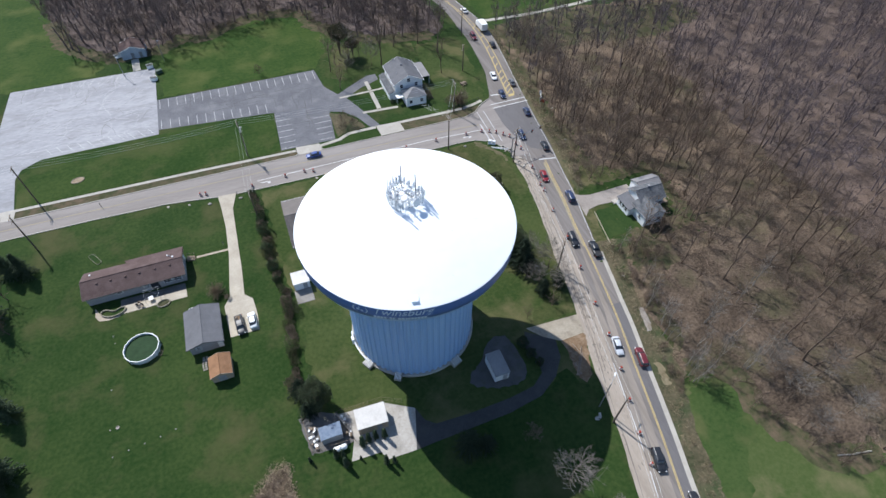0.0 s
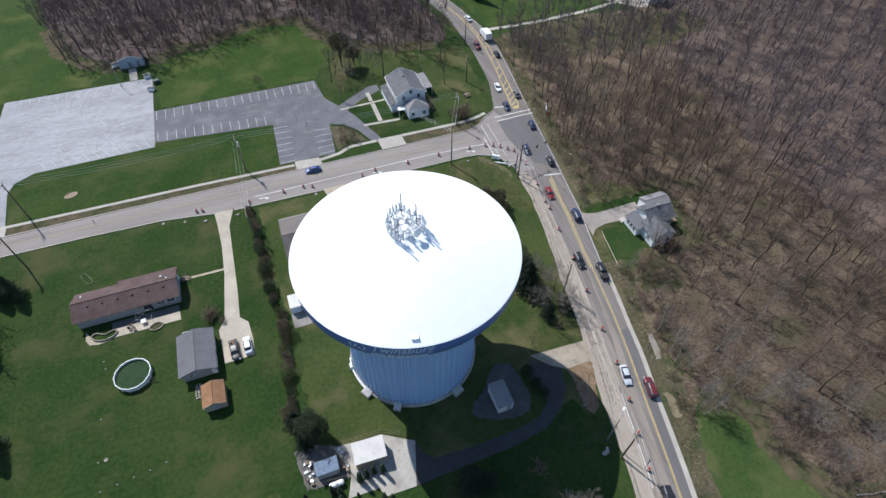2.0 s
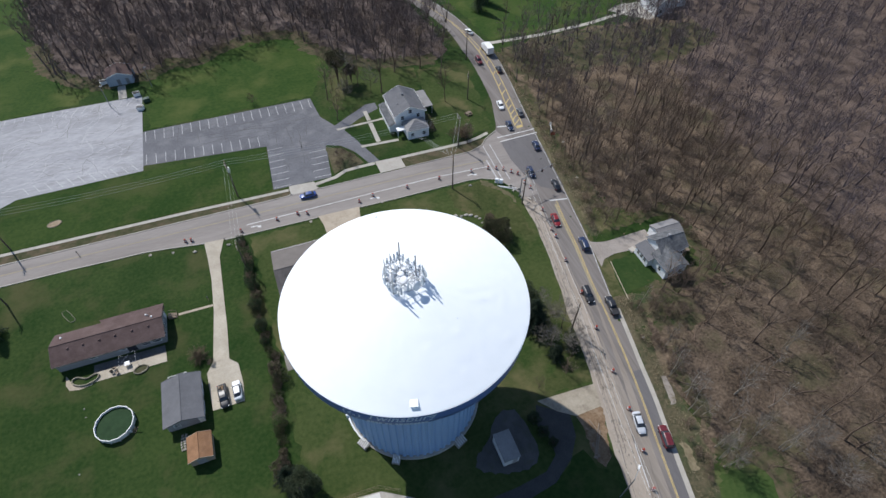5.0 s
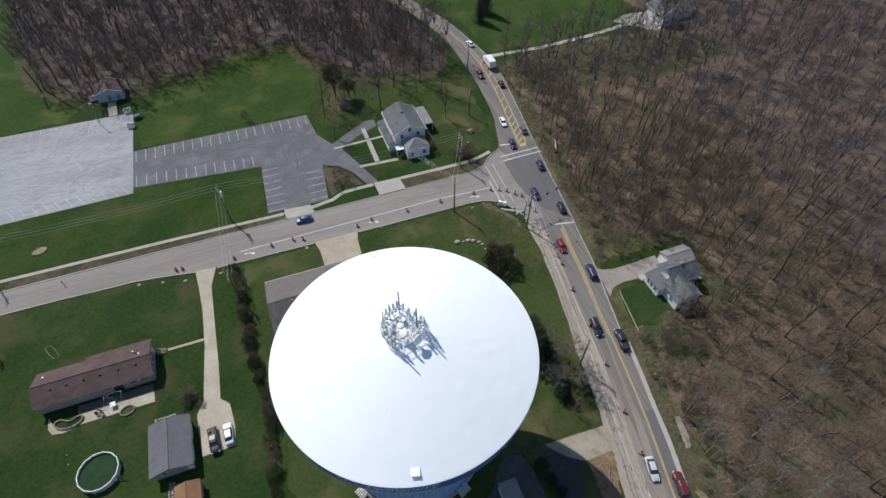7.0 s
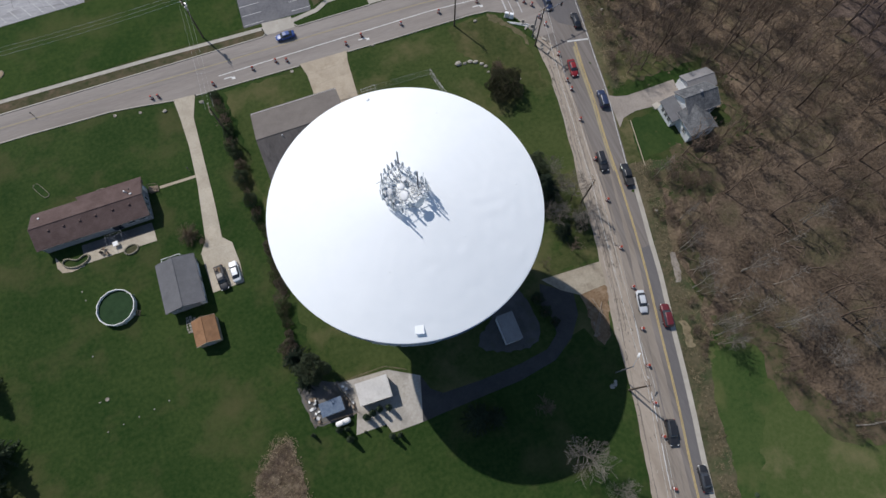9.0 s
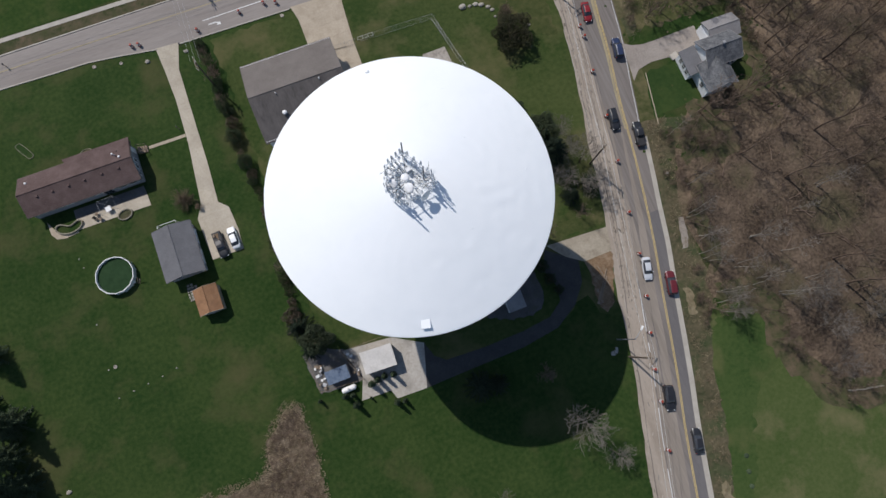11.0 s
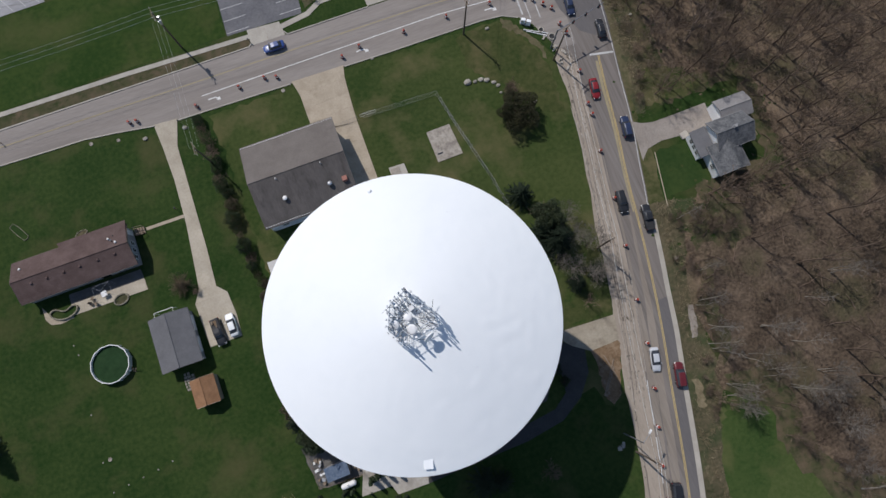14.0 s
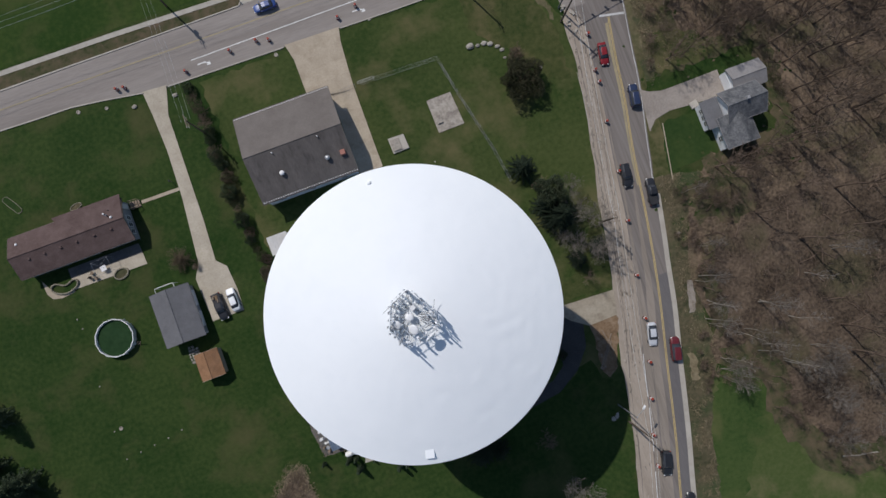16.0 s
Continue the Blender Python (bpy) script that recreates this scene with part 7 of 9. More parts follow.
for x, y, r in ((62.0, 105.0, 0.75), (60.5, 107.1, 0.6)):
    c = thing("open_catch_basin", x, y, 0, 25, "open concrete catch basin with a dark mouth at the works", "drain", "drains at the corner")
    bm = bmesh.new()
    lathe(bm, [(r, -0.05), (r, 0.28), (r * 0.74, 0.28), (r * 0.72, 0.06)], 20)
    part("ring", bm, CONCRETE, c)
    bm = bmesh.new()
    lathe(bm, [(0, 0.06), (r * 0.73, 0.06), (r * 0.73, -0.05)], 20)
    part("mouth", bm, BLACK, c)
for a, b in (((57.2, 108.4), (61.6, 105.9)), ((57.6, 107.9), (61.2, 105.5))):
    bm = bmesh.new()
    tube(bm, (*a, 0.14), (*b, 0.14), 0.10, 0.10, 8)
    solo("drain_pipe", bm, TRIM_WHITE, "long white pipe lying in a ditch", "pipe", "pipes at the corner")
for a, b in (((47.8, 42.2), (43.7, 36.8)), ((47.3, 40.9), (44.4, 37.3)), ((46.4, 43.4), (47.1, 39.0))):
    bm = bmesh.new()
    tube(bm, (*a, 0.16), (*b, 0.16), 0.12, 0.12, 8)
    solo("timber_beam", bm, WOOD, "long pale timber lying on bare earth", "timber")

# ---- poles, wires and lamps ----
def utility_pole(x, y, h, rz, label, transformer=True):
    p = thing("utility_pole", x, y, 0, rz, label, "utility pole", "poles along the roads")
    bm = bmesh.new()
    tube(bm, (0, 0, 0), (0, 0, h), 0.19, 0.12, 10)
    part("pole", bm, POLE_WOOD, p)
    for z, l in ((h - 0.3, 2.4), (h - 1.3, 1.9)):
        bm = bmesh.new()
        box(bm, 0, 0.16, z, l, 0.12, 0.14)
        arm = part("crossarm", bm, WOOD, p)
        for u in (-l / 2 + 0.1, 0, l / 2 - 0.1):
            bm = bmesh.new()
            tube(bm, (u, 0.16, z + 0.14), (u, 0.16, z + 0.34), 0.05, 0.04, 6)
            part("insulator", bm, TRIM_WHITE, arm)
    if transformer:
        for u in (-0.45, 0.45):
            bm = bmesh.new()
            tube(bm, (u, -0.2, h - 3.0), (u, -0.2, h - 2.1), 0.24, 0.24, 12)
            part("transformer", bm, STEEL, p, "grey transformer can")


utility_pole(-8.2, 128.4, 11.6, 90, "tall wooden pole with crossarms and transformers")
utility_pole(45.5, 111.7, 11.5, 90, "tall wooden pole with crossarms by the side road", False)
utility_pole(60.4, 100.2, 11.2, 20, "tall wooden pole at the junction", False)
utility_pole(53.2, 62.0, 10.0, 75, "tall wooden pole beside the main road", False)
utility_pole(45.1, 26.0, 10.5, 75, "tall wooden pole beside the main road", False)
utility_pole(-61, 128.4, 11.5, 90, "tall wooden pole with crossarms", False)
utility_pole(65.1, 148.7, 9.0, 60, "wooden pole on a lawn", False)
utility_pole(73.8, 171.0, 10.4, 100, "wooden pole beside the bend", False)
utility_pole(53.4, 127.4, 11.0, 90, "wooden pole by the corner pavement", False)
utility_pole(-9.1, 102.8, 9.0, 90, "wooden service pole in a hedge", False)
utility_pole(-59.5, 110.8, 11.0, 90, "wooden pole at a hedge", False)


def wire(a, b, sag, group, r=0.022):
    """One sagging wire, skinned ring by ring."""
    bm = bmesh.new()
    a, b = Vector(a), Vector(b)
    side = (b - a).cross(Vector((0, 0, 1))).normalized() * r
    rings = []
    for i in range(13):
        p = a.lerp(b, i / 12) - Vector((0, 0, sag * (1 - (2 * i / 12 - 1) ** 2)))
        rings.append([bm.verts.new(p + d) for d in (side, Vector((0, 0, r)), -side, Vector((0, 0, -r)))])
    for lo, hi in zip(rings, rings[1:]):
        for k in range(4):
            bm.faces.new((lo[k], lo[(k + 1) % 4], hi[(k + 1) % 4], hi[k]))
    bm.faces.new(rings[0][::-1])
    bm.faces.new(rings[-1])
    solo("overhead_wire", bm, ALUMINIUM, "thin sagging overhead wire", "wire", group)


for dy in (-1.0, 0.0, 1.0):
    wire((-61, 128.4 + dy, 11.4), (-8.2, 128.4 + dy, 11.5), 0.9, "power lines")
    wire((-140, 128.4 + dy, 11.4), (-61, 128.4 + dy, 11.4), 1.2, "power lines")
    wire((-8.2, 128.4 + dy, 11.5), (53.4, 127.4 + dy, 11.0), 1.0, "power lines")
    wire((45.5, 111.7 + dy, 11.3), (41.6 + 0.8 * dy, 136.0, 3.2), 0.35, "house lines")
for dy in (-0.8, 0.0, 0.8):
    wire((-8.2 + dy, 128.4, 10.2), (-9.1 + dy, 102.8, 8.9), 0.4, "service lines", 0.012)
for d in (-0.6, 0.6):
    wire((60.4 + d, 100.2, 11.0), (53.2 + d, 62.0, 9.8), 0.8, "road lines")
    wire((53.2 + d, 62.0, 9.8), (45.1 + d, 26.0, 10.3), 0.8, "road lines")
    wire((45.1 + d, 26.0, 10.3), (34 + d, -12, 10.3), 0.8, "road lines")
for d in (-1.0, 1.0):
    wire((53.4, 127.4 + d, 10.9), (45.5, 111.7 + d, 11.3), 0.2, "corner lines")
signal = thing("traffic_signal", 60.9, 102.8, 0, 0, "steel signal mast with an arm over the junction", "traffic light")
bm = bmesh.new()
tube(bm, (0, 0, 0), (0, 0, 6.4), 0.16, 0.12, 10)
part("mast", bm, STEEL_DARK, signal)
bm = bmesh.new()
tube(bm, (0, 0, 6.0), (10.5, 2.2, 6.5), 0.10, 0.05, 8)
arm = part("arm", bm, STEEL_DARK, signal)
for s in (0.35, 0.62, 0.9):
    bm = bmesh.new()
    box(bm, 10.5 * s, 2.2 * s, 5.1 + 0.5 * s, 0.32, 0.3, 1.0, 0, 0.03)
    head = part("signal_head", bm, BLACK, arm, "dark signal head")
    for k in range(3):
        bm = bmesh.new()
        tube(bm, (10.5 * s, 2.2 * s - 0.15, 5.3 + 0.5 * s + 0.3 * k), (10.5 * s, 2.2 * s - 0.24, 5.3 + 0.5 * s + 0.3 * k), 0.1, 0.1, 8)
        part("lens", bm, LAMP_RED if k == 2 else BLACK, head)
lamp = thing("street_lamp", 44.3, 29.6, 0, 40, "street lamp on a bracket beside the road", "street lamp")
bm = bmesh.new()
tube(bm, (0, 0, 0), (0, 0, 9.2), 0.12, 0.08, 8)
part("pole", bm, STEEL_DARK, lamp)
bm = bmesh.new()
tube(bm, (0, 0, 8.9), (1.8, 0, 9.5), 0.05, 0.04, 6)
part("bracket", bm, STEEL, lamp)
bm = bmesh.new()
box(bm, 2.1, 0, 9.4, 0.8, 0.34, 0.18, 0, 0.05)
part("lamp_head", bm, TRIM_WHITE, lamp)
for x, y in ((-40.4, 183.2), (-28.0, 190.0)):
    p = thing("lot_lamp", x, y, 0.03, 0, "slim dark lamp post by a parking lot", "street lamp", "lot lamps")
    bm = bmesh.new()
    tube(bm, (0, 0, 0), (0, 0, 7.0), 0.11, 0.08, 8)
    part("pole", bm, STEEL_DARK, p)
    bm = bmesh.new()
    box(bm, 0.3, 0, 6.9, 0.8, 0.4, 0.16, 0, 0.03)
    part("lamp_head", bm, STEEL_DARK, p)

# ---- small things on the ground ----
def boulder(x, y, s, seed, label="pale boulder lying on the grass", group="boulders"):
    bm = bmesh.new()
    bmesh.ops.create_icosphere(bm, subdivisions=2, radius=1)
    for v in bm.verts:
        v.co *= 1 + 0.28 * noise.noise(v.co * 1.3 + Vector((seed * 3.1, seed, 0)))
        v.co = Vector((x + v.co.x * s, y + v.co.y * s * 0.75, s * 0.25 + v.co.z * s * 0.45))
    solo("boulder", bm, ROCK, label, "rock", group)


for i, (x, y, s) in enumerate(((42.5, 101.6, 0.95), (43.9, 101.3, 0.55), (45.1, 101.3, 0.7), (46.2, 100.8, 0.75), (47.3, 99.9, 0.6), (47.9, 99.0, 0.55), (47.9, 97.4, 0.4), (53.5, 93.3, 0.45), (-12.3, 111.9, 0.6), (-20.0, 112.4, 0.6), (-54.1, 40.2, 0.55),
                              (26.5, 113.0, 0.35), (50.4, 111.2, 0.55), (50.6, -4.6, 0.7), (83.0, 119.0, 0.5), (79.0, 104.0, 0.5), (66.5, 55.0, 0.4), (59.8, 136.5, 0.5))):
    boulder(x, y, s * 0.85, i)
for x, y in ((-42.5, 66.1), (-31.3, 53.6), (-34.0, 53.1), (-36.7, 52.8), (-39.4, 52.5), (-42.1, 52.2), (-42.6, 57.6), (-42.4, 78.9), (-42.0, 77.0), (28.6, 83.4)):
    bm = bmesh.new()
    lathe(bm, [(0, 0.12), (0.10, 0.11), (0.14, 0.06), (0.15, -0.05)], 10, x, y)
    solo("ground_cap", bm, ROCK, "small pale round cap set in the lawn", "cap", "caps in the lawn")
for x, y, r in ((-41.3, 57.7, 0.42), (-30.0, 115.0, 0.45), (-24.9, 113.9, 0.4), (7.8, 112.7, 0.45)):
    bm = bmesh.new()
    r *= 0.8
    lathe(bm, [(0, 0.05), (r * 0.7, 0.05), (r * 0.72, 0.12), (r, 0.12), (r * 1.05, -0.05)], 20, x, y)
    solo("manhole", bm, PAD_STAINED, "round concrete manhole in the lawn", "manhole", "manholes")
for x, y in ((-12.9, 113.2), (4.7, 124.9), (-18.2, 96.8), (-45.8, 121.0)):
    t = thing("mailbox", x, y, 0, 10, "dark mailbox on a post", "mailbox", "mailboxes")
    bm = bmesh.new()
    box(bm, 0, 0, 0, 0.1, 0.1, 1.0)
    part("post", bm, WOOD, t)
    bm = bmesh.new()
    box(bm, 0, 0, 1.0, 0.22, 0.5, 0.25, 0, 0.06)
    part("box", bm, BLACK, t)
for a, b in (((79.6, 6.2), (82.8, 5.2)), ((82.9, 5.3), (86.0, 4.6))):
    bm = bmesh.new()
    tube(bm, (*a, 0.16), (*b, 0.18), 0.15, 0.12, 8)
    solo("fallen_log", bm, ROCK, "pale fallen log at the edge of a field", "log", "logs")
for x, y in ((57.3, 2.9), (56.5, 0.4), (55.9, -2.0), (54.8, -4.1)):
    bm = bmesh.new()
    lathe(bm, [(0, 0.25), (0.25, 0.2), (0.45, 0.02), (0.5, -0.1)], 10, x, y)
    solo("dirt_mound", bm, NEEDLE, "small dark grassy mound in a field", "mound", "mounds")
bench = thing("picnic_table", 62.2, 141.0, 0, 20, "weathered picnic table on a lawn", "table")
for y, z, w in ((0, 0.72, 0.8), (-0.75, 0.42, 0.3), (0.75, 0.42, 0.3)):
    bm = bmesh.new()
    box(bm, 0, y, z, 1.9, w, 0.06)
    part("board", bm, WOOD, bench)
for x in (-0.7, 0.7):
    bm = bmesh.new()
    box(bm, x, 0, 0, 0.1, 1.5, 0.72)
    part("trestle", bm, WOOD, bench)
fence("rail_fence", [(52.5, 129.7), (57.5, 129.9), (60.5, 131.0), (63.5, 131.6)], 0.7, "low dark rail along a pavement corner", False, 1.4, BLACK)

# ---- trees ----
def tubes(paths, sides):
    """Tapered tubes along paths of (points, radii), as arrays of points and triangles."""
    V, T, base = [], [], 0
    ang = np.arange(sides) * 2 * np.pi / sides
    circle = np.stack([np.cos(ang), np.sin(ang)], 1)
    for pts, rad in paths:
        pts, rad = np.asarray(pts, float), np.asarray(rad, float)
        d = np.gradient(pts, axis=0)
        d /= np.linalg.norm(d, axis=1, keepdims=True) + 1e-9
        ref = np.where(np.abs(d[:, 2:3]) > 0.9, np.array([[1.0, 0, 0]]), np.array([[0, 0, 1.0]]))
        u = np.cross(d, ref)
        u /= np.linalg.norm(u, axis=1, keepdims=True) + 1e-9
        w = np.cross(d, u)
        ring = pts[:, None] + rad[:, None, None] * (circle[None, :, :1] * u[:, None] + circle[None, :, 1:] * w[:, None])
        V.append(ring.reshape(-1, 3))
        for i in range(len(pts) - 1):
            for j in range(sides):
                k = (j + 1) % sides
                a, b, c, e = base + i * sides + j, base + i * sides + k, base + (i + 1) * sides + k, base + (i + 1) * sides + j
                T += [(a, b, c), (a, c, e)]
        base += len(pts) * sides
    return np.concatenate(V), np.array(T, np.int32)


def spikes(paths):
    """Fine twigs: slim three-sided cones."""
    p = np.array([a[0] for a, _ in paths])
    q = np.array([a[1] for a, _ in paths])
    r = np.array([b[0] for _, b in paths])[:, None]
    d = q - p
    u = np.cross(d, np.array([0.31, 0.52, 0.79]))
    u /= np.linalg.norm(u, axis=1, keepdims=True) + 1e-9
    w = np.cross(d, u)
    w /= np.linalg.norm(w, axis=1, keepdims=True) + 1e-9
    V = np.stack([p + r * u, p - 0.5 * r * u + 0.87 * r * w, p - 0.5 * r * u - 0.87 * r * w, q], 1).reshape(-1, 3)
    k = 4 * np.arange(len(paths))[:, None]
    return V, np.concatenate([k + [[0, 1, 3]], k + [[1, 2, 3]], k + [[2, 0, 3]]]).astype(np.int32)


def slivers(paths):
    """The finest far twigs: single slim triangles."""
    p = np.array([a[0] for a, _ in paths])
    q = np.array([a[1] for a, _ in paths])
    r = np.array([b[0] for _, b in paths])[:, None]
    u = np.cross(q - p, np.random.RandomState(len(paths)).normal(0, 1, p.shape))
    u /= np.linalg.norm(u, axis=1, keepdims=True) + 1e-9
    V = np.stack([p + r * u, p - r * u, q], 1).reshape(-1, 3)
    return V, np.arange(3 * len(paths), dtype=np.int32).reshape(-1, 3)


def bare_tree(seed, height, limbs=12, subs=5, twigs=4, spread=0.42, thick=1.0, clear=0.38, light=False, hair=1.0):
    """A leafless broadleaf: bent trunk, rising limbs, branches and fine twigs. Returns trunk and crown arrays."""
    g = np.random.RandomState(seed)
    lean = g.uniform(-0.05, 0.05, 2)
    zs = np.linspace(0, height, 7)
    wob = np.cumsum(g.normal(0, 0.014 * height, (7, 2)), axis=0)
    wob -= wob[0]
    trunk = np.c_[wob[:, 0] + lean[0] * zs, wob[:, 1] + lean[1] * zs, zs]
    r0 = thick * 0.0125 * height
    radii = r0 * (1 - 0.88 * (zs / height) ** 0.8)
    radii[0] *= 1.35
    at = lambda h: np.array([np.interp(h, zs, trunk[:, i]) for i in range(3)])
    big, small, fine = [], [], []
    for i in range(limbs):
        s = clear + (0.97 - clear) * (i + g.uniform(0, 0.8)) / limbs
        h = s * height
        a = i * 2.4 + g.uniform(-0.5, 0.5)
        L = height * spread * (1.08 - 0.72 * (s - clear) / (1 - clear)) * g.uniform(0.65, 1.1)
        rise = g.uniform(0.45, 0.95)
        o = at(h)
        d = np.array([math.cos(a), math.sin(a), rise])
        d /= np.linalg.norm(d)
        side = np.array([-math.sin(a), math.cos(a), 0])
        k = np.linspace(0, 1, 4)
        bend = g.uniform(-0.16, 0.16)
        limb = o + np.outer(k, d) * L + np.outer(k ** 2, side) * L * bend + np.outer(k ** 2, [0, 0, 1]) * L * g.uniform(0.0, 0.18)
        rl = max(0.03, np.interp(h, zs, radii) * 0.55)
        big.append((limb, rl * np.array([1, 0.75, 0.5, 0.22])))
        for j in range(subs):
            q = 0.25 + 0.72 * (j + g.uniform(0, 0.9)) / subs
            p = np.array([np.interp(q, k, limb[:, c]) for c in range(3)])
            e = d + side * g.choice((-1, 1)) * g.uniform(0.5, 1.3) + np.array([0, 0, g.uniform(-0.25, 0.7)])
            e /= np.linalg.norm(e)
            M = L * (0.62 - 0.35 * q) * g.uniform(0.7, 1.3)
            br = p + np.outer([0, 0.5, 1], e) * M + np.outer([0, 0.02, 0.1], [0, 0, 1]) * M
            rb = max(0.048 * hair, rl * 0.45)
            small.append((br, rb * np.array([1, 0.7, 0.3])))
            for _ in range(twigs):
                z = g.uniform(0.25, 1.0)
                p2 = p + e * M * z
                f = e + g.normal(0, 0.62, 3) + np.array([0, 0, 0.2])
                f /= np.linalg.norm(f)
                l3 = M * g.uniform(0.3, 0.6)
                fine.append((np.array([p2, p2 + f * l3]), np.array([max(0.044 if light else 0.032 * hair, rb * 0.38), 0.005])))
    if light:
        return tubes([(trunk[::2], radii[::2])], 4), tubes([(a[[0, 1, 3]], b[[0, 1, 3]]) for a, b in big], 3), spikes([(a[[0, 2]], b) for a, b in small]), slivers(fine)
    return tubes([(trunk, radii)], 6), tubes(big, 4), tubes(small, 3), slivers(fine)


def forest_tree(seed, height, clear, forks, spread, light=False):
    """A slender leafless woodland tree: a bare trunk that forks into rising leaders, steep limbs, branches and hair-fine twigs."""
    g = np.random.RandomState(seed)
    lean = g.uniform(-0.09, 0.09, 2)
    hf = height * clear
    r0 = 0.0094 * height
    zs = np.linspace(0, hf, 4)
    wob = np.cumsum(g.normal(0, 0.010 * height, (4, 2)), axis=0)
    wob -= wob[0]
    trunk = np.c_[wob[:, 0] + lean[0] * zs, wob[:, 1] + lean[1] * zs, zs]
    stems = [(trunk, r0 * np.array([1.35, 1.0, 0.9, 0.78]))]
    limbs, subs, fine = [], [], []

    def unit(v):
        return v / (np.linalg.norm(v) + 1e-9)

    def spray(p, e, M, rb, n):
        for _ in range(n):
            p2 = p + e * M * g.uniform(0.2, 1.0)
            f = unit(e + g.normal(0, 0.5, 3) + np.array([0, 0, 0.25]))
            fine.append((np.array([p2, p2 + f * M * g.uniform(0.35, 0.75)]), np.array([0.042 if light else 0.014, 0.003])))

    a0 = g.uniform(0, 6.28)
    for i in range(forks):
        a = a0 + i * 2 * math.pi / forks + g.uniform(-0.5, 0.5)
        out = (g.uniform(0.05, 0.2) if i == 0 else g.uniform(0.22, 0.55))
        L = (height - hf) * (g.uniform(0.92, 1.05) if i == 0 else g.uniform(0.62, 0.95))
        k = np.linspace(0, 1, 5)
        d = unit(np.array([math.cos(a) * out, math.sin(a) * out, 1.0]))
        side = np.array([-math.sin(a), math.cos(a), 0])
        way = trunk[-1] + np.outer(k, d) * L + np.outer(k ** 2, side) * L * g.uniform(-0.12, 0.12) - np.outer(k ** 2, [math.cos(a), math.sin(a), 0]) * L * out * 0.25
        way[1:4] += g.normal(0, 0.012 * L, (3, 3))
        rl = r0 * (0.78 if i == 0 else 0.66)
        stems.append((way, rl * np.array([1, 0.8, 0.6, 0.38, 0.12])))
        n = 6 if light else 8
        for j in range(n):
            q = 0.12 + 0.84 * (j + g.uniform(0, 0.9)) / n
            p = np.array([np.interp(q, k, way[:, c]) for c in range(3)])
            b = j * 2.4 + g.uniform(-0.6, 0.6) + a
            e = unit(np.array([math.cos(b), math.sin(b), g.uniform(0.35, 1.25)]))
            M = spread * height * (1.05 - 0.7 * q) * g.uniform(0.55, 1.15)
            rb = max(0.040, rl * (1 - 0.75 * q) * 0.62)
            bend = np.array([g.normal(0, 0.12), g.normal(0, 0.12), g.uniform(0.0, 0.22)])
            s = np.linspace(0, 1, 4)
            limb = p + np.outer(s, e) * M + np.outer(s ** 2, bend) * M
            limbs.append((limb, rb * np.array([1, 0.75, 0.5, 0.2])))
            m = 4 if light else 5
            for u in range(m):
                z = 0.3 + 0.68 * (u + g.uniform(0, 0.9)) / m
                p1 = np.array([np.interp(z, s, limb[:, c]) for c in range(3)])
                f = unit(e + g.normal(0, 0.55, 3) + np.array([0, 0, 0.2]))
                N = M * (0.62 - 0.34 * z) * g.uniform(0.7, 1.3)
                subs.append((p1 + np.outer([0, 0.5, 1], f) * N + np.outer([0, 0.03, 0.12], [0, 0, 1]) * N, max(0.026, rb * 0.42) * np.array([1, 0.7, 0.25])))
                spray(p1, f, N, rb, 6 if light else 7)
    for i in range(6):
        h = g.uniform(0.35, 0.95)
        p = np.array([np.interp(h * hf, zs, trunk[:, c]) for c in range(3)])
        b = g.uniform(0, 6.28)
        e = unit(np.array([math.cos(b), math.sin(b), g.uniform(0.1, 0.6)]))
        M = g.uniform(0.08, 0.2) * height
        subs.append((p + np.outer([0, 0.5, 1], e) * M, 0.035 * np.array([1, 0.7, 0.25])))
        spray(p, e, M, 0.03, 3)
    if light:
        return tubes([(a[::max(1, len(a) // 2)], b[::max(1, len(a) // 2)]) for a, b in stems], 4), tubes([(a[[0, 1, 3]], b[[0, 1, 3]]) for a, b in limbs], 3), slivers([(a[[0, 2]], 1.25 * b) for a, b in subs]), slivers(fine)
    return tubes(stems, 5), tubes(limbs, 3), spikes([(a[[0, 2]], b) for a, b in subs]), slivers(fine)


def merge(*sets):
    V, T, n = [], [], 0
    for v, t in sets:
        V.append(v)
        T.append(t + n)
        n += len(v)
    return np.concatenate(V), np.concatenate(T)


KIND = []
for i, (h, clear, forks, spread) in enumerate(((17, 0.34, 4, 0.22), (19, 0.42, 3, 0.20), (15, 0.22, 4, 0.24), (20, 0.45, 3, 0.19), (13, 0.18, 4, 0.25), (18, 0.36, 3, 0.19), (10, 0.12, 5, 0.26), (16, 0.15, 5, 0.22))):
    tr, b, s, f = forest_tree(100 + i, h, clear, forks, spread)
    KIND.append((h, arrays("trunk", *tr, BARK), arrays("crown", *merge(b, s, f), TWIG), merge(*forest_tree(200 + i, h, clear, forks, spread, True))))

for i, (h, limbs) in enumerate(((7.5, 20), (9.0, 22))):
    tr, b, s, f = bare_tree(300 + i, h, limbs, 7, 9, 0.46, 0.72, 0.22, False, 0.5)
    KIND.append((h, arrays("trunk", *tr, BARK), arrays("crown", *merge(b, s, f), TWIG_PALE), None))

for i, h in enumerate((10.0, 12.0, 8.5)):
    tr, b, s, f = bare_tree(340 + i, h, 14, 4, 5, 0.19, 0.58, 0.35, False, 0.5)
    KIND.append((h, arrays("trunk", *tr, BARK_PALE), arrays("crown", *merge(b, s, f), TWIG_PALE), None))

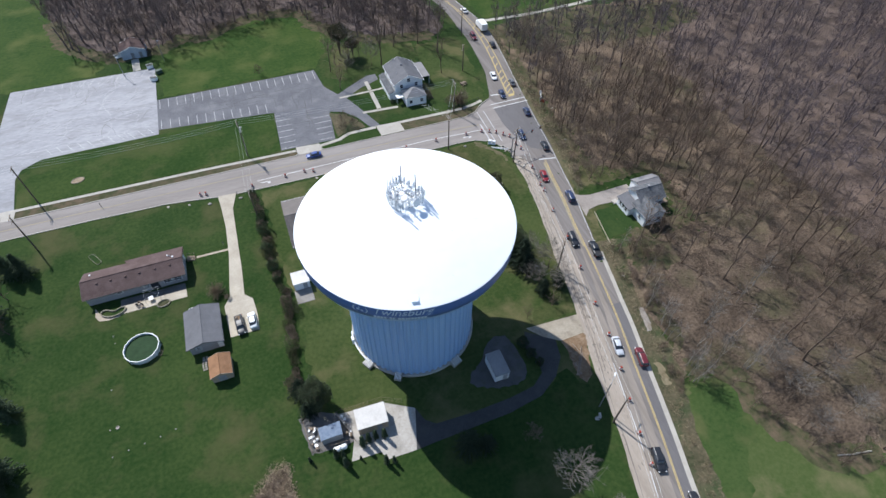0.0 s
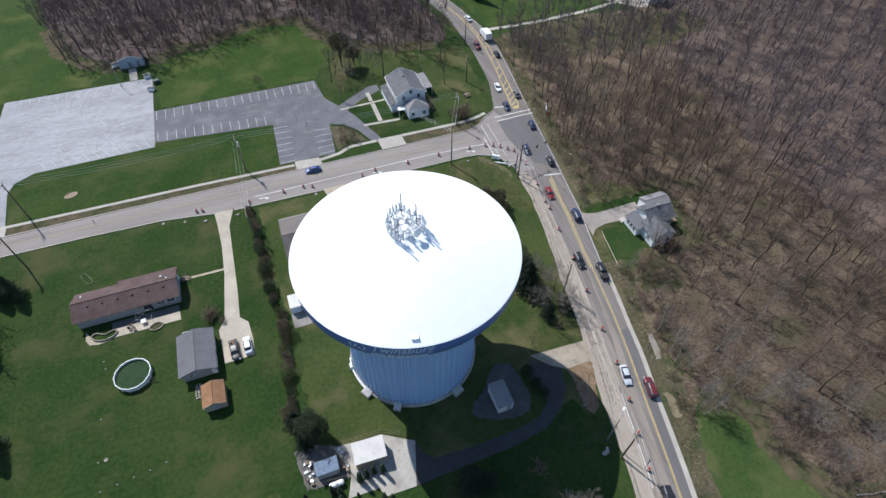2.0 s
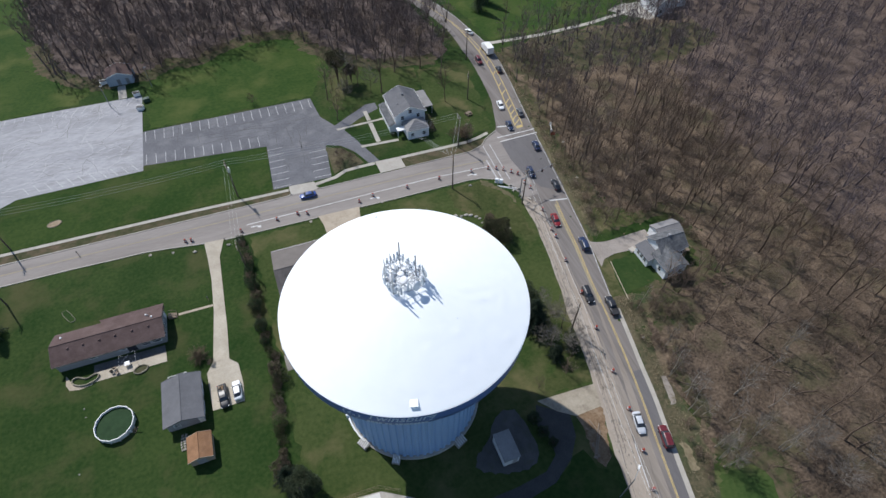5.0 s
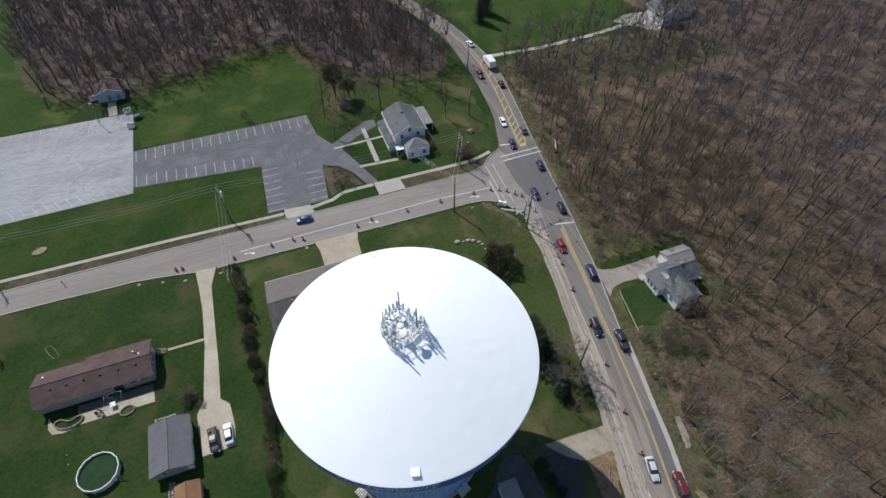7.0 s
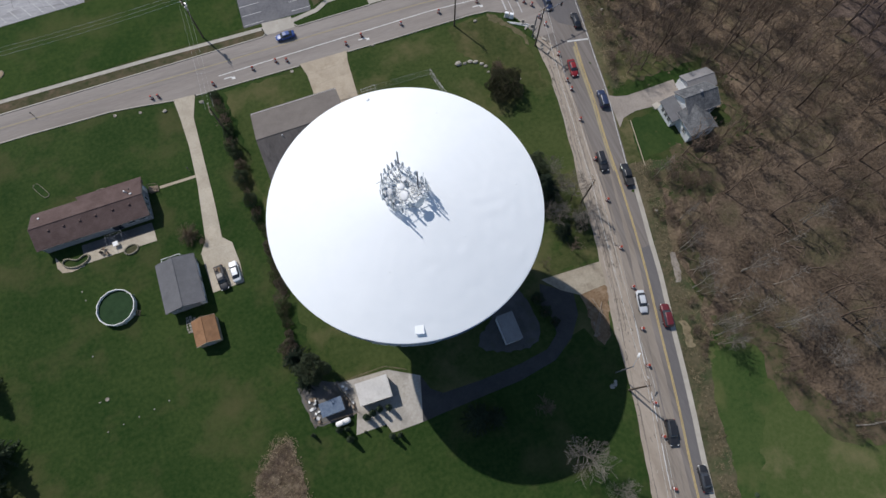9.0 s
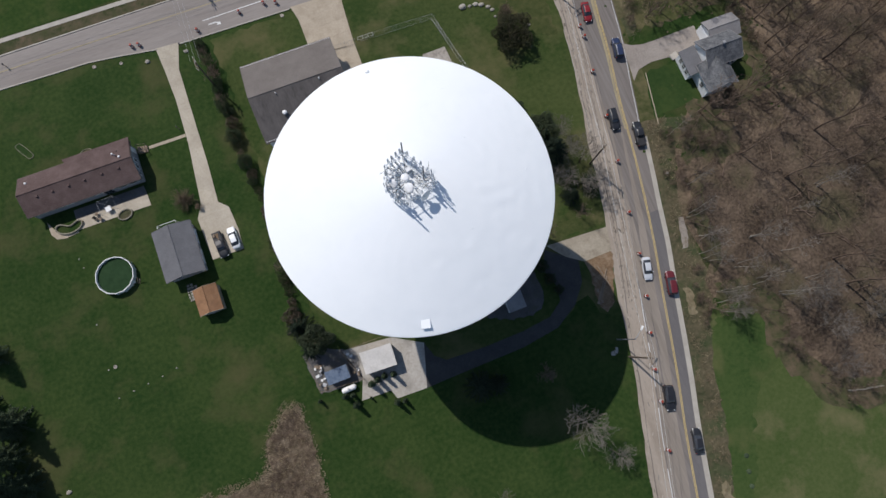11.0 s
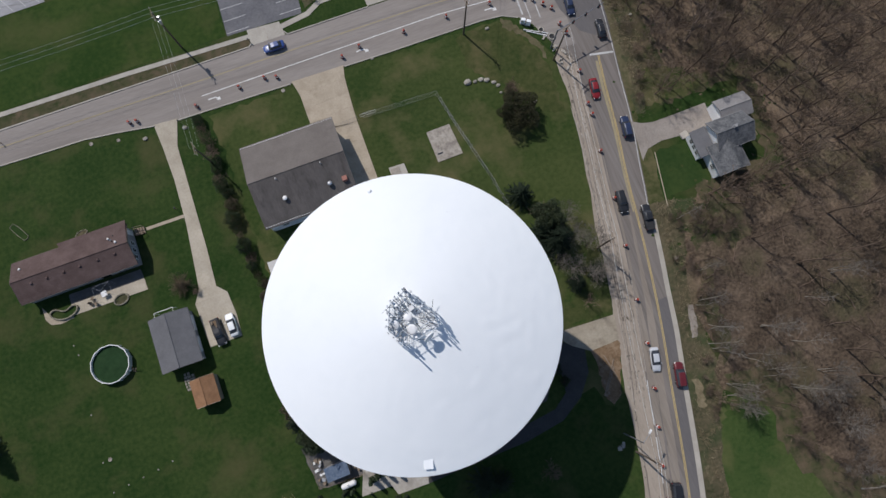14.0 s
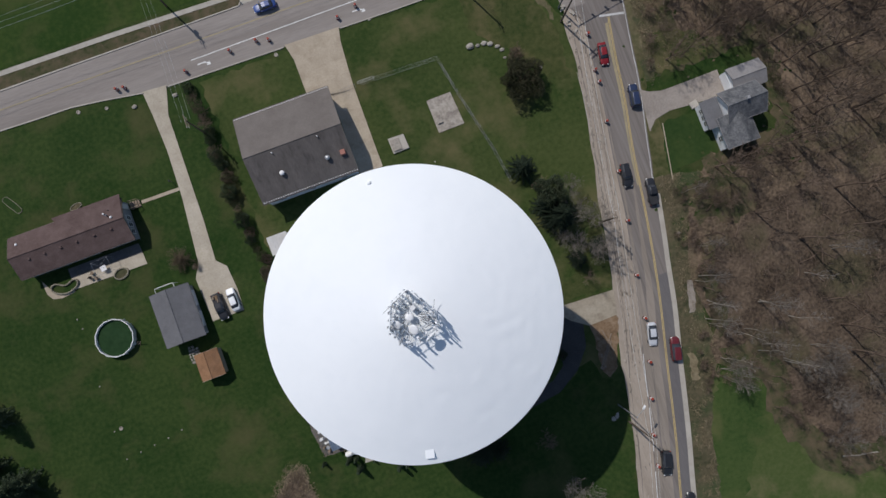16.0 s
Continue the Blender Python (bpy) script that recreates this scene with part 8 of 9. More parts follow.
inside_poly = lambda pts: (lambda x, y: sum(((y0 > y) != (y1 > y)) and x < (x1 - x0) * (y - y0) / (y1 - y0) + x0 for (x0, y0), (x1, y1) in zip(pts, pts[1:] + pts[:1])) % 2 == 1)
IN_EAST, IN_NORTH = inside_poly(EAST_WOODS), inside_poly(NORTH_WOODS)


def plant(kind, x, y, s, rz, label="tall leafless broadleaf tree in a wood", group="bare trees"):
    t = new("bare_tree", KIND[kind][1])
    t.matrix_world = pose(x, y, -0.05, 0, 0, rz) @ Matrix.Diagonal((s, s, s, 1))
    tagged(t, label, "tree", group)
    c = new("crown", KIND[kind][2])
    c.parent = t
    return t


prng = random.Random(77)
near, far, taken = [], [], {}


def free(x, y, gap):
    cx, cy = int(x // 4), int(y // 4)
    for i in range(cx - 2, cx + 3):
        for j in range(cy - 2, cy + 3):
            for px, py in taken.get((i, j), ()):
                if (px - x) ** 2 + (py - y) ** 2 < gap * gap:
                    return False
    taken.setdefault((cx, cy), []).append((x, y))
    return True


for _ in range(9000):
    x, y = prng.uniform(66, 262), prng.uniform(4, 225)
    if y > 258 - 0.363 * x + 16 or not IN_EAST(x, y):
        continue
    close = x < 128 and y < 132
    sparse = y < 62 and x < 98
    if sparse and (math.sin(x * 0.31 + 1.0) + math.sin(y * 0.27) < -0.2 or x < 86 and y < 46):
        continue
    if free(x, y, ((7.0 if sparse else 5.5 if y < 66 else 5.2) if close else 5.7) * prng.uniform(0.6, 1.35)):
        (near if close else far).append((x, y))
for _ in range(5000):
    x, y = prng.uniform(-95, 74), prng.uniform(158, 300)
    if y < 278 - 0.42 * (x + 20) and IN_NORTH(x, y) and free(x, y, (4.4 if y < 230 else 5.2) * prng.uniform(0.6, 1.35)):
        far.append((x, y))
for _ in range(4000):
    x, y = prng.uniform(76, 128), prng.uniform(64, 132)
    if IN_EAST(x, y) and free(x, y, 4.6):
        near.append((x, y))
near.sort(key=lambda p: math.hypot(p[0] - 60, p[1] - 70))
NEAR_REST = near[298:]
near = near[:298]
for x, y in near:
    k = prng.randrange(8)
    s = prng.uniform(0.75, 1.1) * (0.72 if x < 84 else 1)
    plant(k, x, y, s, prng.uniform(0, 360))
for i in range(150):
    y = prng.uniform(86, 174)
    x = centre(y) + float(np.interp(y, [86, 112, 135, 170], [12, 9.5, 10.5, 8.5])) + abs(prng.gauss(0, 4.5))
    if not (72 < x < 96 and y < 92) and free(x, y, 2.6):
        NEAR_REST.append((x, y))
chunks = {}
for x, y in far:
    k, s, a = prng.randrange(8), prng.uniform(0.72, 1.08) * (1.25 if x < 76 else 1.0), prng.uniform(0, 2 * math.pi)
    v, t = KIND[k][3]
    c, sn = math.cos(a) * s, math.sin(a) * s
    w = np.stack([v[:, 0] * c - v[:, 1] * sn + x, v[:, 0] * sn + v[:, 1] * c + y, v[:, 2] * s], 1)
    chunks.setdefault("north" if x < 76 and IN_NORTH(x, y) else "east", []).append((w, t))
for x, y in NEAR_REST:
    k, s, a = prng.randrange(8), prng.uniform(0.75, 1.1), prng.uniform(0, 2 * math.pi)
    v, t = KIND[k][3]
    c, sn = math.cos(a) * s, math.sin(a) * s
    chunks.setdefault("middle", []).append((np.stack([v[:, 0] * c - v[:, 1] * sn + x, v[:, 0] * sn + v[:, 1] * c + y, v[:, 2] * s], 1), t))
for where, sets in chunks.items():
    v, t = merge(*sets)
    ob = new("woodland", arrays("woodland", v, t, {"north": TWIG_NORTH, "east": TWIG_FAR, "middle": TWIG_MIDDLE}[where]))
    tagged(ob, "dense leafless brown woodland", "trees", "", "stuff")

# single trees
for x, y, k, s, l in ((32.2, 20.0, 9, 1.3, "bushy leafless tree in shade on the grass"), (35.6, 12.4, 8, 0.9, "small leafless tree on the grass"), (14.7, 11.9, 8, 0.8, "small leafless tree on the grass"), (40.6, 161.8, 0, 1.25, "tall leafless tree behind a house"), (61.5, 163.2, 5, 0.95, "tall slim leafless tree on a lawn"), (56.9, 171.0, 1, 1.0, "tall leafless tree at a wood's edge"), (23.4, 163.5, 3, 0.8, "slim leafless tree beside a parking lot"), (48.0, 172.0, 7, 1.1, "tall leafless tree behind a house"),
                      (26.0, 168.0, 4, 0.9, "leafless tree beside a meadow"), (24.0, 151.8, 2, 0.8, "leafless tree beside a parking lot"), (30.4, 166.0, 7, 0.8, "leafless tree beside a meadow"), (58.0, 150.0, 0, 0.75, "leafless tree on a lawn"),
                      (56.5, 128.0, 2, 0.62, "leafless tree at the pavement corner"), (93.5, 63.5, 7, 0.8, "leafless tree beside a house"), (80.5, 62.0, 5, 0.6, "leafless tree beside a lawn"), (76.5, 86.5, 7, 0.75, "leafless tree beside a drive"), (50.0, 57.5, 8, 0.8, "leafless tree by the road"),
                      (47.0, 53.5, 4, 0.5, "small leafless tree by the track"), (51.4, 63.0, 9, 1.0, "leafless tree among conifers"), (50.8, 58.6, 9, 0.9, "leafless tree by the road"), (40.5, 52.5, 4, 0.4, "small leafless tree by the track"), (-62.5, 87.0, 4, 0.8, "leafless tree at the lawn's edge"), (-64.0, 97.0, 7, 0.75, "leafless tree at the lawn's edge"), (-63.5, 77.0, 6, 0.8, "leafless tree at the lawn's edge"),
                      (95.0, 186.0, 1, 0.7, "leafless tree on a lawn"), (118.0, 183.0, 2, 0.8, "leafless tree by a long drive"), (130.0, 186.0, 0, 0.8, "leafless tree by a long drive"), (142.0, 176.0, 7, 0.9, "leafless tree by a far house"), (150.0, 195.0, 2, 1.0, "leafless tree by a far house"), (107.0, 172.0, 5, 0.8, "leafless tree by a long drive"),
                      (37.5, 162.5, 9, 1.0, "bushy leafless tree behind a house"), (31.5, 170.0, 9, 1.35, "bushy leafless tree beside a meadow"), (34.5, 167.5, 2, 0.7, "leafless tree behind a house"), (28.5, 161.0, 8, 1.0, "leafless tree beside a parking lot"), (49.2, 65.3, 8, 0.9, "pale leafless tree among conifers"), (47.2, 59.8, 9, 0.8, "pale leafless tree among conifers"), (45.2, 62.2, 8, 0.7, "pale leafless tree among conifers"), (48.2, 68.5, 9, 0.7, "leafless tree among conifers"), (44.8, 72.0, 4, 0.5, "leafless tree among conifers"), (50.2, 70.5, 8, 0.7, "leafless tree among conifers"),
                      (79.7, 18.0, 9, 1.0, "broad grey leafless tree at a field's edge"), (78.4, 24.6, 9, 0.9, "broad grey leafless tree at a field's edge"), (79.0, 11.8, 8, 1.0, "broad grey leafless tree at a field's edge"), (66.6, 26.8, 4, 0.6, "leafless tree leaning over a field"), (68.2, 28.6, 4, 0.6, "leafless tree leaning over a field"), (88.5, 19.6, 9, 1.0, "broad grey leafless tree in a wood"), (82.0, 25.0, 8, 1.0, "broad grey leafless tree in a wood"), (88.0, 11.6, 8, 1.05, "broad grey leafless tree in a wood"),
                      (146.0, 170.0, 0, 0.9, "tall leafless tree by a far house"), (152.0, 172.0, 1, 0.9, "tall leafless tree by a far house"), (158.0, 174.0, 3, 0.8, "tall leafless tree by a far house"), (137.0, 176.5, 2, 0.8, "leafless tree by a long drive"), (162.0, 180.0, 0, 0.9, "tall leafless tree by a far house"),
                      (-4.0, 209.0, 6, 0.45, "small leafless tree in a meadow"), (8.0, 205.0, 6, 0.4, "small leafless tree in a meadow")):
    plant(k, x, y, s, prng.uniform(0, 360), l, "lone bare trees")


# slim pale poles on the bank beside the field
prng = random.Random(91)
for x, y, n in ((66.1, 45.7, 2), (66.8, 41.6, 2), (65.6, 37.4, 2), (66.7, 36.6, 1), (65.4, 30.6, 3), (64.6, 28.9, 3), (64.4, 27.4, 3), (76.0, 38.1, 3), (73.4, 30.4, 3), (76.2, 26.6, 4), (82.8, 26.4, 3), (92.9, 42.5, 3), (85.9, 39.8, 1), (80.0, 33.5, 1), (70.5, 33.8, 2), (69.6, 61.8, 1), (69.0, 51.5, 2)):
    for j in range(n):
        plant(10 + prng.randrange(3), x + prng.uniform(-1.3, 1.3) * (j > 0), y + prng.uniform(-1.1, 1.1) * (j > 0), prng.uniform(0.75, 1.1), prng.uniform(0, 360), "slim pale leafless tree on a brown bank", "pale bare trees")


def needle_tree(seed, h, r, density, blade, bulge):
    """A conifer's crown: boughs in uneven whorls, each carrying many small drooping sprays."""
    g = np.random.RandomState(seed)
    V, T = [], []
    n = int(density * h)
    for i in range(n):
        s = (i + g.uniform(0, 1)) / n
        z = h * (0.06 + 0.94 * s)
        reach = r * (1 - s ** bulge) ** 0.75 * g.uniform(0.4, 1.08) + 0.12
        a = i * 2.399 + g.uniform(-0.4, 0.4)
        m = max(3, int(reach / blade * 1.7))
        for j in range(m):
            q = (j + 0.6) / m
            c = np.array([math.cos(a) * reach * q, math.sin(a) * reach * q, z - 0.22 * reach * q * q])
            for side in (-1, 1):
                b = a + side * g.uniform(0.35, 1.1)
                l = blade * g.uniform(0.7, 1.35)
                tip = c + np.array([math.cos(b) * l, math.sin(b) * l, g.uniform(-0.35, 0.15) * l])
                w = np.array([-math.sin(b), math.cos(b), g.uniform(-0.5, 0.5)]) * l * 0.26
                k = len(V)
                V += [c - w, c + w, tip, c + np.array([0, 0, 0.16 * l])]
                T += [(k, k + 1, k + 2), (k, k + 2, k + 3), (k + 1, k + 3, k + 2), (k, k + 3, k + 1)]
    return np.array(V), np.array(T, np.int32)


def conifer_kind(seed, h, r, density, blade, material, bulge=1.0):
    tr = tubes([(np.array([[0, 0, 0], [0, 0, h * 0.5], [0, 0, h * 0.97]]), np.array([0.022 * h, 0.014 * h, 0.01]))], 6)
    return arrays("trunk", *tr, BARK), arrays("crown", *needle_tree(seed, h, r, density, blade, bulge), material)


PINE = surface("olive_pine_needles", lin(0.034, 0.050, 0.029), lin(0.082, 0.102, 0.058), 0.85, fine=1.2, coarse=0.4, bump=0.0, spread=0.15, spec=0.15)
JUNIPER = surface("bronze_juniper", lin(0.034, 0.038, 0.020), lin(0.078, 0.074, 0.042), 0.85, fine=2, coarse=0.5, bump=0.0, spread=0.2, spec=0.15)
CONIFERS = [conifer_kind(1, 12, 3.4, 22, 0.5, NEEDLE), conifer_kind(2, 9, 2.9, 24, 0.45, NEEDLE), conifer_kind(3, 14, 3.6, 20, 0.5, NEEDLE), conifer_kind(4, 3.2, 0.42, 46, 0.18, NEEDLE), conifer_kind(6, 7.5, 3.5, 26, 0.29, NEEDLE_DARK, 1.6), conifer_kind(7, 9.5, 3.4, 34, 0.27, NEEDLE_DARK, 1.9)]


def conifer(kind, x, y, s, label, group, name="conifer"):
    t = new(name, CONIFERS[kind][0])
    t.matrix_world = pose(x, y, -0.03, 0, 0, prng.uniform(0, 360)) @ Matrix.Diagonal((s, s, s * prng.uniform(0.92, 1.08), 1))
    tagged(t, label, "tree", group)
    c = new("crown", CONIFERS[kind][1])
    c.parent = t


for x, y, k, s in ((-59.2, 54.6, 0, 1.0), (-61.3, 49.4, 2, 0.95), (-60.2, 43.9, 0, 1.05), (-61.6, 38.4, 2, 1.0), (-59.6, 33.4, 0, 1.0), (-62, 27.4, 2, 1.0), (-64.2, 59.4, 0, 1.0), (-60.5, 67.5, 1, 1.0), (-64, 104, 1, 1.0), (-60.5, 102.5, 1, 0.85), (-65.5, 92, 2, 0.8)):
    conifer(k, x, y, s, "dark dense conifer at the lawn's edge", "conifers at the lawn")
for x, y, k, s in ((43.0, 76.3, 4, 0.85), (45.8, 65.8, 5, 1.05), (46.6, 57.2, 5, 0.55), (51.0, 58.2, 4, 0.6), (44.2, 68.4, 4, 0.7)):
    conifer(k, x, y, s, "dark shaggy conifer near the tower", "conifers by the tower")
# conifers stand in for a bare bush, dark needles giving its shaded look
for x, y, k, s in ((18.0, 31.2, 4, 0.85), (21.0, 30.2, 4, 0.6)):
    conifer(k, x, y, s, "dark bush in deep shade, drawn as a blackish conifer", "conifers in the shade")
for x, y, k, s in ((-8.3, 52.3, 4, 0.75), (-7.8, 47.8, 4, 0.6)):
    conifer(k, x, y, s, "dark green bushy conifer beside a yard", "conifers by the yard")
for x, y, s in ((-4.8, 38.1, 1.1), (-3.6, 37.8, 0.9), (-3.5, 36.0, 1.2), (0.2, 38.4, 1.25), (1.4, 38.7, 1.15), (2.7, 38.9, 1.1), (4.3, 38.6, 1.1), (3.3, 33.9, 1.1), (4.6, 33.6, 0.9), (-0.8, 36.2, 0.5), (-9.3, 38.9, 0.7)):
    conifer(3, x, y, s, "slim young cypress beside a yard fence", "young cypresses", "cypress")
for x, y, k, s in ((92, 203, 2, 0.9), (97, 209, 2, 1.0), (110, 225, 2, 1.0)):
    conifer(k, x, y, s, "dark conifer on a lawn", "far conifers")


def shrub_kind(seed, r, h, n, material, leaf, lift=0.0):
    """A rounded, open shrub of many small leaves on short stems."""
    g = np.random.RandomState(seed)
    V, T, stems = [], [], []
    for i in range(14):
        a, q = g.uniform(0, 2 * np.pi), g.uniform(0.3, 0.9)
        top = np.array([math.cos(a) * r * q, math.sin(a) * r * q, h * g.uniform(0.5, 0.95)])
        stems.append((np.array([[0, 0, 0], [top[0] * 0.3, top[1] * 0.3, lift + top[2] * 0.5], [top[0], top[1], lift + top[2]]]), np.array([0.05, 0.035, 0.012]) * (1 + 0.3 * lift)))
    for i in range(n):
        d = g.normal(0, 1, 3)
        d /= np.linalg.norm(d)
        lump = 1 + 0.28 * math.sin(5 * d[0] + seed) * math.cos(4 * d[1] + 2 * seed)
        q = g.uniform(0.45, 1.0) ** 0.6 * lump
        c = np.array([d[0] * r * q, d[1] * r * q, h * 0.52 + d[2] * h * 0.48 * q])
        c[2] = max(c[2], 0.08) + lift
        u, w = g.normal(0, 1, 3), g.normal(0, 1, 3)
        u *= leaf / np.linalg.norm(u)
        w *= leaf * 0.5 / np.linalg.norm(w)
        k = len(V)
        V += [c - u, c + w, c + u, c - w * 0.8 + np.array([0, 0, leaf * 0.2])]
        T += [(k, k + 1, k + 2), (k, k + 2, k + 3), (k + 1, k + 3, k + 2), (k, k + 3, k + 1)]
    return arrays("stem", *tubes(stems, 4), BARK), arrays("foliage", np.array(V), np.array(T, np.int32), material)


def twig_shrub(seed, limbs=16, twigs=12):
    """A leafless many-stemmed shrub."""
    tr, b, s, f = bare_tree(seed, 2.6, limbs, 6, twigs, 0.62, 0.8, 0.04, False, 0.42)
    return arrays("stem", *merge(tr, b), BARK), arrays("foliage", *merge(s, f), TWIG)


def fuzzy_bush(seed, material, trunk=0.75, reach=2.35, count=60, each=100, thin=0.007):
    """A small round leafless tree: stems fanning from a short trunk, hung with very fine twigs."""
    g = np.random.RandomState(seed)
    stems, fine = [(np.array([[0, 0, 0], [0, 0, trunk * 0.6], [0, 0, trunk * 1.15]], float), np.array([0.09, 0.07, 0.06]) * reach / 2.35)], []
    for i in range(count):
        d = g.normal(0, 1, 3)
        d[2] = abs(d[2]) * 0.8 + 0.1
        d /= np.linalg.norm(d)
        L = reach * g.uniform(0.35, 1.0) ** 0.5
        k = np.linspace(0, 1, 3)[:, None]
        way = np.array([0, 0, trunk]) + k * d * L + k ** 2 * np.array([d[0], d[1], -0.15]) * 0.2 * L
        stems.append((way, np.array([2.0, 1.4, 0.6]) * thin))
        for _ in range(each):
            q = g.uniform(0.2, 1.0)
            p = np.array([np.interp(q, k[:, 0], way[:, c]) for c in range(3)])
            f = g.normal(0, 0.8, 3)
            f *= g.uniform(0.3, 0.75) / np.linalg.norm(f)
            fine.append((np.array([p, p + f]), np.array([thin, thin * 0.6])))
    return arrays("stem", *tubes(stems, 4), BARK), arrays("foliage", *spikes(fine), material)


TWIG_TAN = surface("tan_fine_twigs", lin(0.11, 0.083, 0.055), lin(0.19, 0.148, 0.102), 0.9, fine=2, coarse=0.4, bump=0.0, spec=0.1)
SHRUBS = [shrub_kind(1, 1.3, 1.8, 800, LEAF_BROWN, 0.14), shrub_kind(2, 1.2, 2.0, 800, NEEDLE, 0.15), shrub_kind(3, 1.4, 1.7, 750, NEEDLE_PALE, 0.14), twig_shrub(44), twig_shrub(45, 34, 20), shrub_kind(6, 4.1, 5.8, 5200, JUNIPER, 0.24), shrub_kind(7, 3.0, 4.6, 2300, JUNIPER, 0.26, 4.6), shrub_kind(8, 2.9, 7.6, 4200, PINE, 0.24, 0.6), fuzzy_bush(46, TWIG_TAN)]


def shrub(kind, x, y, s, label, group):
    t = new("shrub", SHRUBS[kind][0])
    t.matrix_world = pose(x, y, -0.03, 0, 0, prng.uniform(0, 360)) @ Matrix.Diagonal((s, s, s * prng.uniform(0.85, 1.15), 1))
    tagged(t, label, "shrub", group)
    c = new("foliage", SHRUBS[kind][1])
    c.parent = t


WORD = ["brown dry-leaved hedge shrub along a boundary", "dark evergreen hedge shrub along a boundary", "olive hedge shrub along a boundary", "bare twiggy hedge shrub along a boundary"]
for i in range(38):
    y = 112.0 - i * 1.6 + prng.uniform(-0.5, 0.5)
    x = float(np.interp(y, [50, 62, 70, 77, 82, 95, 108, 113], [-9.4, -7.9, -7.2, -6.6, -7.8, -8.3, -8.8, -9.5])) + prng.uniform(-0.5, 0.5)
    k = prng.choice((1, 3, 3, 1, 2)) if y > 96 else prng.choice((0, 3, 3, 2, 1)) if y > 80 else prng.choice((0, 3, 0, 2, 1))
    shrub(k, x, y, prng.uniform(0.6, 1.35), WORD[k], "boundary hedge")
# the bush at (-19.0, 80.4) is added to darken the little tree's shadow
for x, y, k, s, l in ((48.9, 91.9, 5, 1.0, "broad dark olive-brown juniper on the grass"), (49.6, 96.6, 4, 1.25, "thin bare shrub beside a juniper"), (-5.6, 48.9, 7, 0.95, "shaggy olive-green pine beside a yard"), (45.6, 70.2, 7, 1.0, "shaggy olive-green pine near the tower"), (29.0, 172.2, 6, 1.15, "olive pine with a rounded crown beside a meadow"), (33.0, 170.6, 6, 0.8, "olive pine with a rounded crown behind a house"), (56.2, 131.4, 8, 1.3, "round brown leafless bush at a corner"), (-21.0, 82.6, 8, 1.05, "round tan leafless little tree by the drive"), (-19.0, 80.4, 4, 0.55, "small dark bush standing in for the little tree's shadow on a drive"), (1.1, 169.8, 3, 1.2, "bare shrub at the edge of a parking lot"), (21.0, 133.5, 3, 1.8, "bare brown shrub on a parking island"), (19.4, 130.8, 3, 1.1, "bare brown shrub on a parking island"), (23.4, 131.6, 3, 1.2, "bare brown shrub on a parking island"),
                      (68.2, 47.5, 3, 1.2, "olive scrub on the roadside bank"), (67.6, 53.0, 3, 1.0, "olive scrub on the roadside bank"), (75.2, 59.0, 3, 1.3, "bare scrub in a clearing"), (78.0, 57.5, 3, 1.2, "bare scrub in a clearing"), (73.0, 62.0, 3, 1.2, "bare scrub in a clearing"), (36.5, 47.0, 1, 1.1, "dark shrub inside a track bend"), (37.0, 44.2, 1, 1.0, "dark shrub inside a track bend"),
                      (37.8, 41.8, 1, 0.8, "dark shrub inside a track bend"), (29.5, 29.0, 3, 1.4, "bare shrub in deep shade"), (49.0, 142.5, 3, 1.1, "bare shrub by a white house"), (48.5, 136.5, 3, 1.2, "bare shrub by a white house"), (37.4, 139.0, 1, 0.6, "small evergreen by a white house"), (57.6, 130.8, 3, 1.6, "bare shrub at a corner"), (53.2, 131.0, 3, 1.4, "bare shrub at a corner"),
                      (83.6, 65.2, 3, 1.0, "bare shrub by a house"), (72.5, 86.5, 3, 0.9, "bare scrub by the road"), (74.6, 91.0, 3, 1.0, "bare scrub by the road"), (76.0, 96.0, 3, 1.0, "bare scrub by the road")):
    shrub(k, x, y, s, l, "single shrubs")
brng = random.Random(17)
for i in range(30):
    y = brng.uniform(26, 64)
    x = centre(y) + float(np.interp(y, [26, 45, 64], [6.8, 8.6, 7.2])) + brng.gauss(0, 1.3)
    shrub(3, x, y, brng.uniform(0.35, 0.8), "bare twiggy scrub on the roadside bank", "bank scrub")
srng = random.Random(40)
for i in range(70):
    x, y = srng.uniform(63, 100), srng.uniform(34, 130)
    if IN_EAST(x, y):
        shrub(3, x, y, srng.uniform(0.3, 0.75), "low scrub on the woodland floor", "woodland scrub")
# fallen stems on the woodland floor
sets = []
for i in range(420):
    x, y = srng.uniform(64, 130), srng.uniform(20, 130)
    if not IN_EAST(x, y):
        continue
    a, l = srng.uniform(0, math.pi), srng.uniform(1.5, 6)
    sets.append((np.array([[x, y, 0.12], [x + math.cos(a) * l * 0.5, y + math.sin(a) * l * 0.5, 0.2], [x + math.cos(a + 0.1) * l, y + math.sin(a + 0.1) * l, 0.15]]), np.array([0.10, 0.08, 0.03]) * srng.uniform(0.5, 1.3)))
ob = new("fallen_branches", arrays("fallen_branches", *tubes(sets, 4), BARK))
tagged(ob, "fallen grey branches strewn over leaf litter", "branches", "", "stuff")


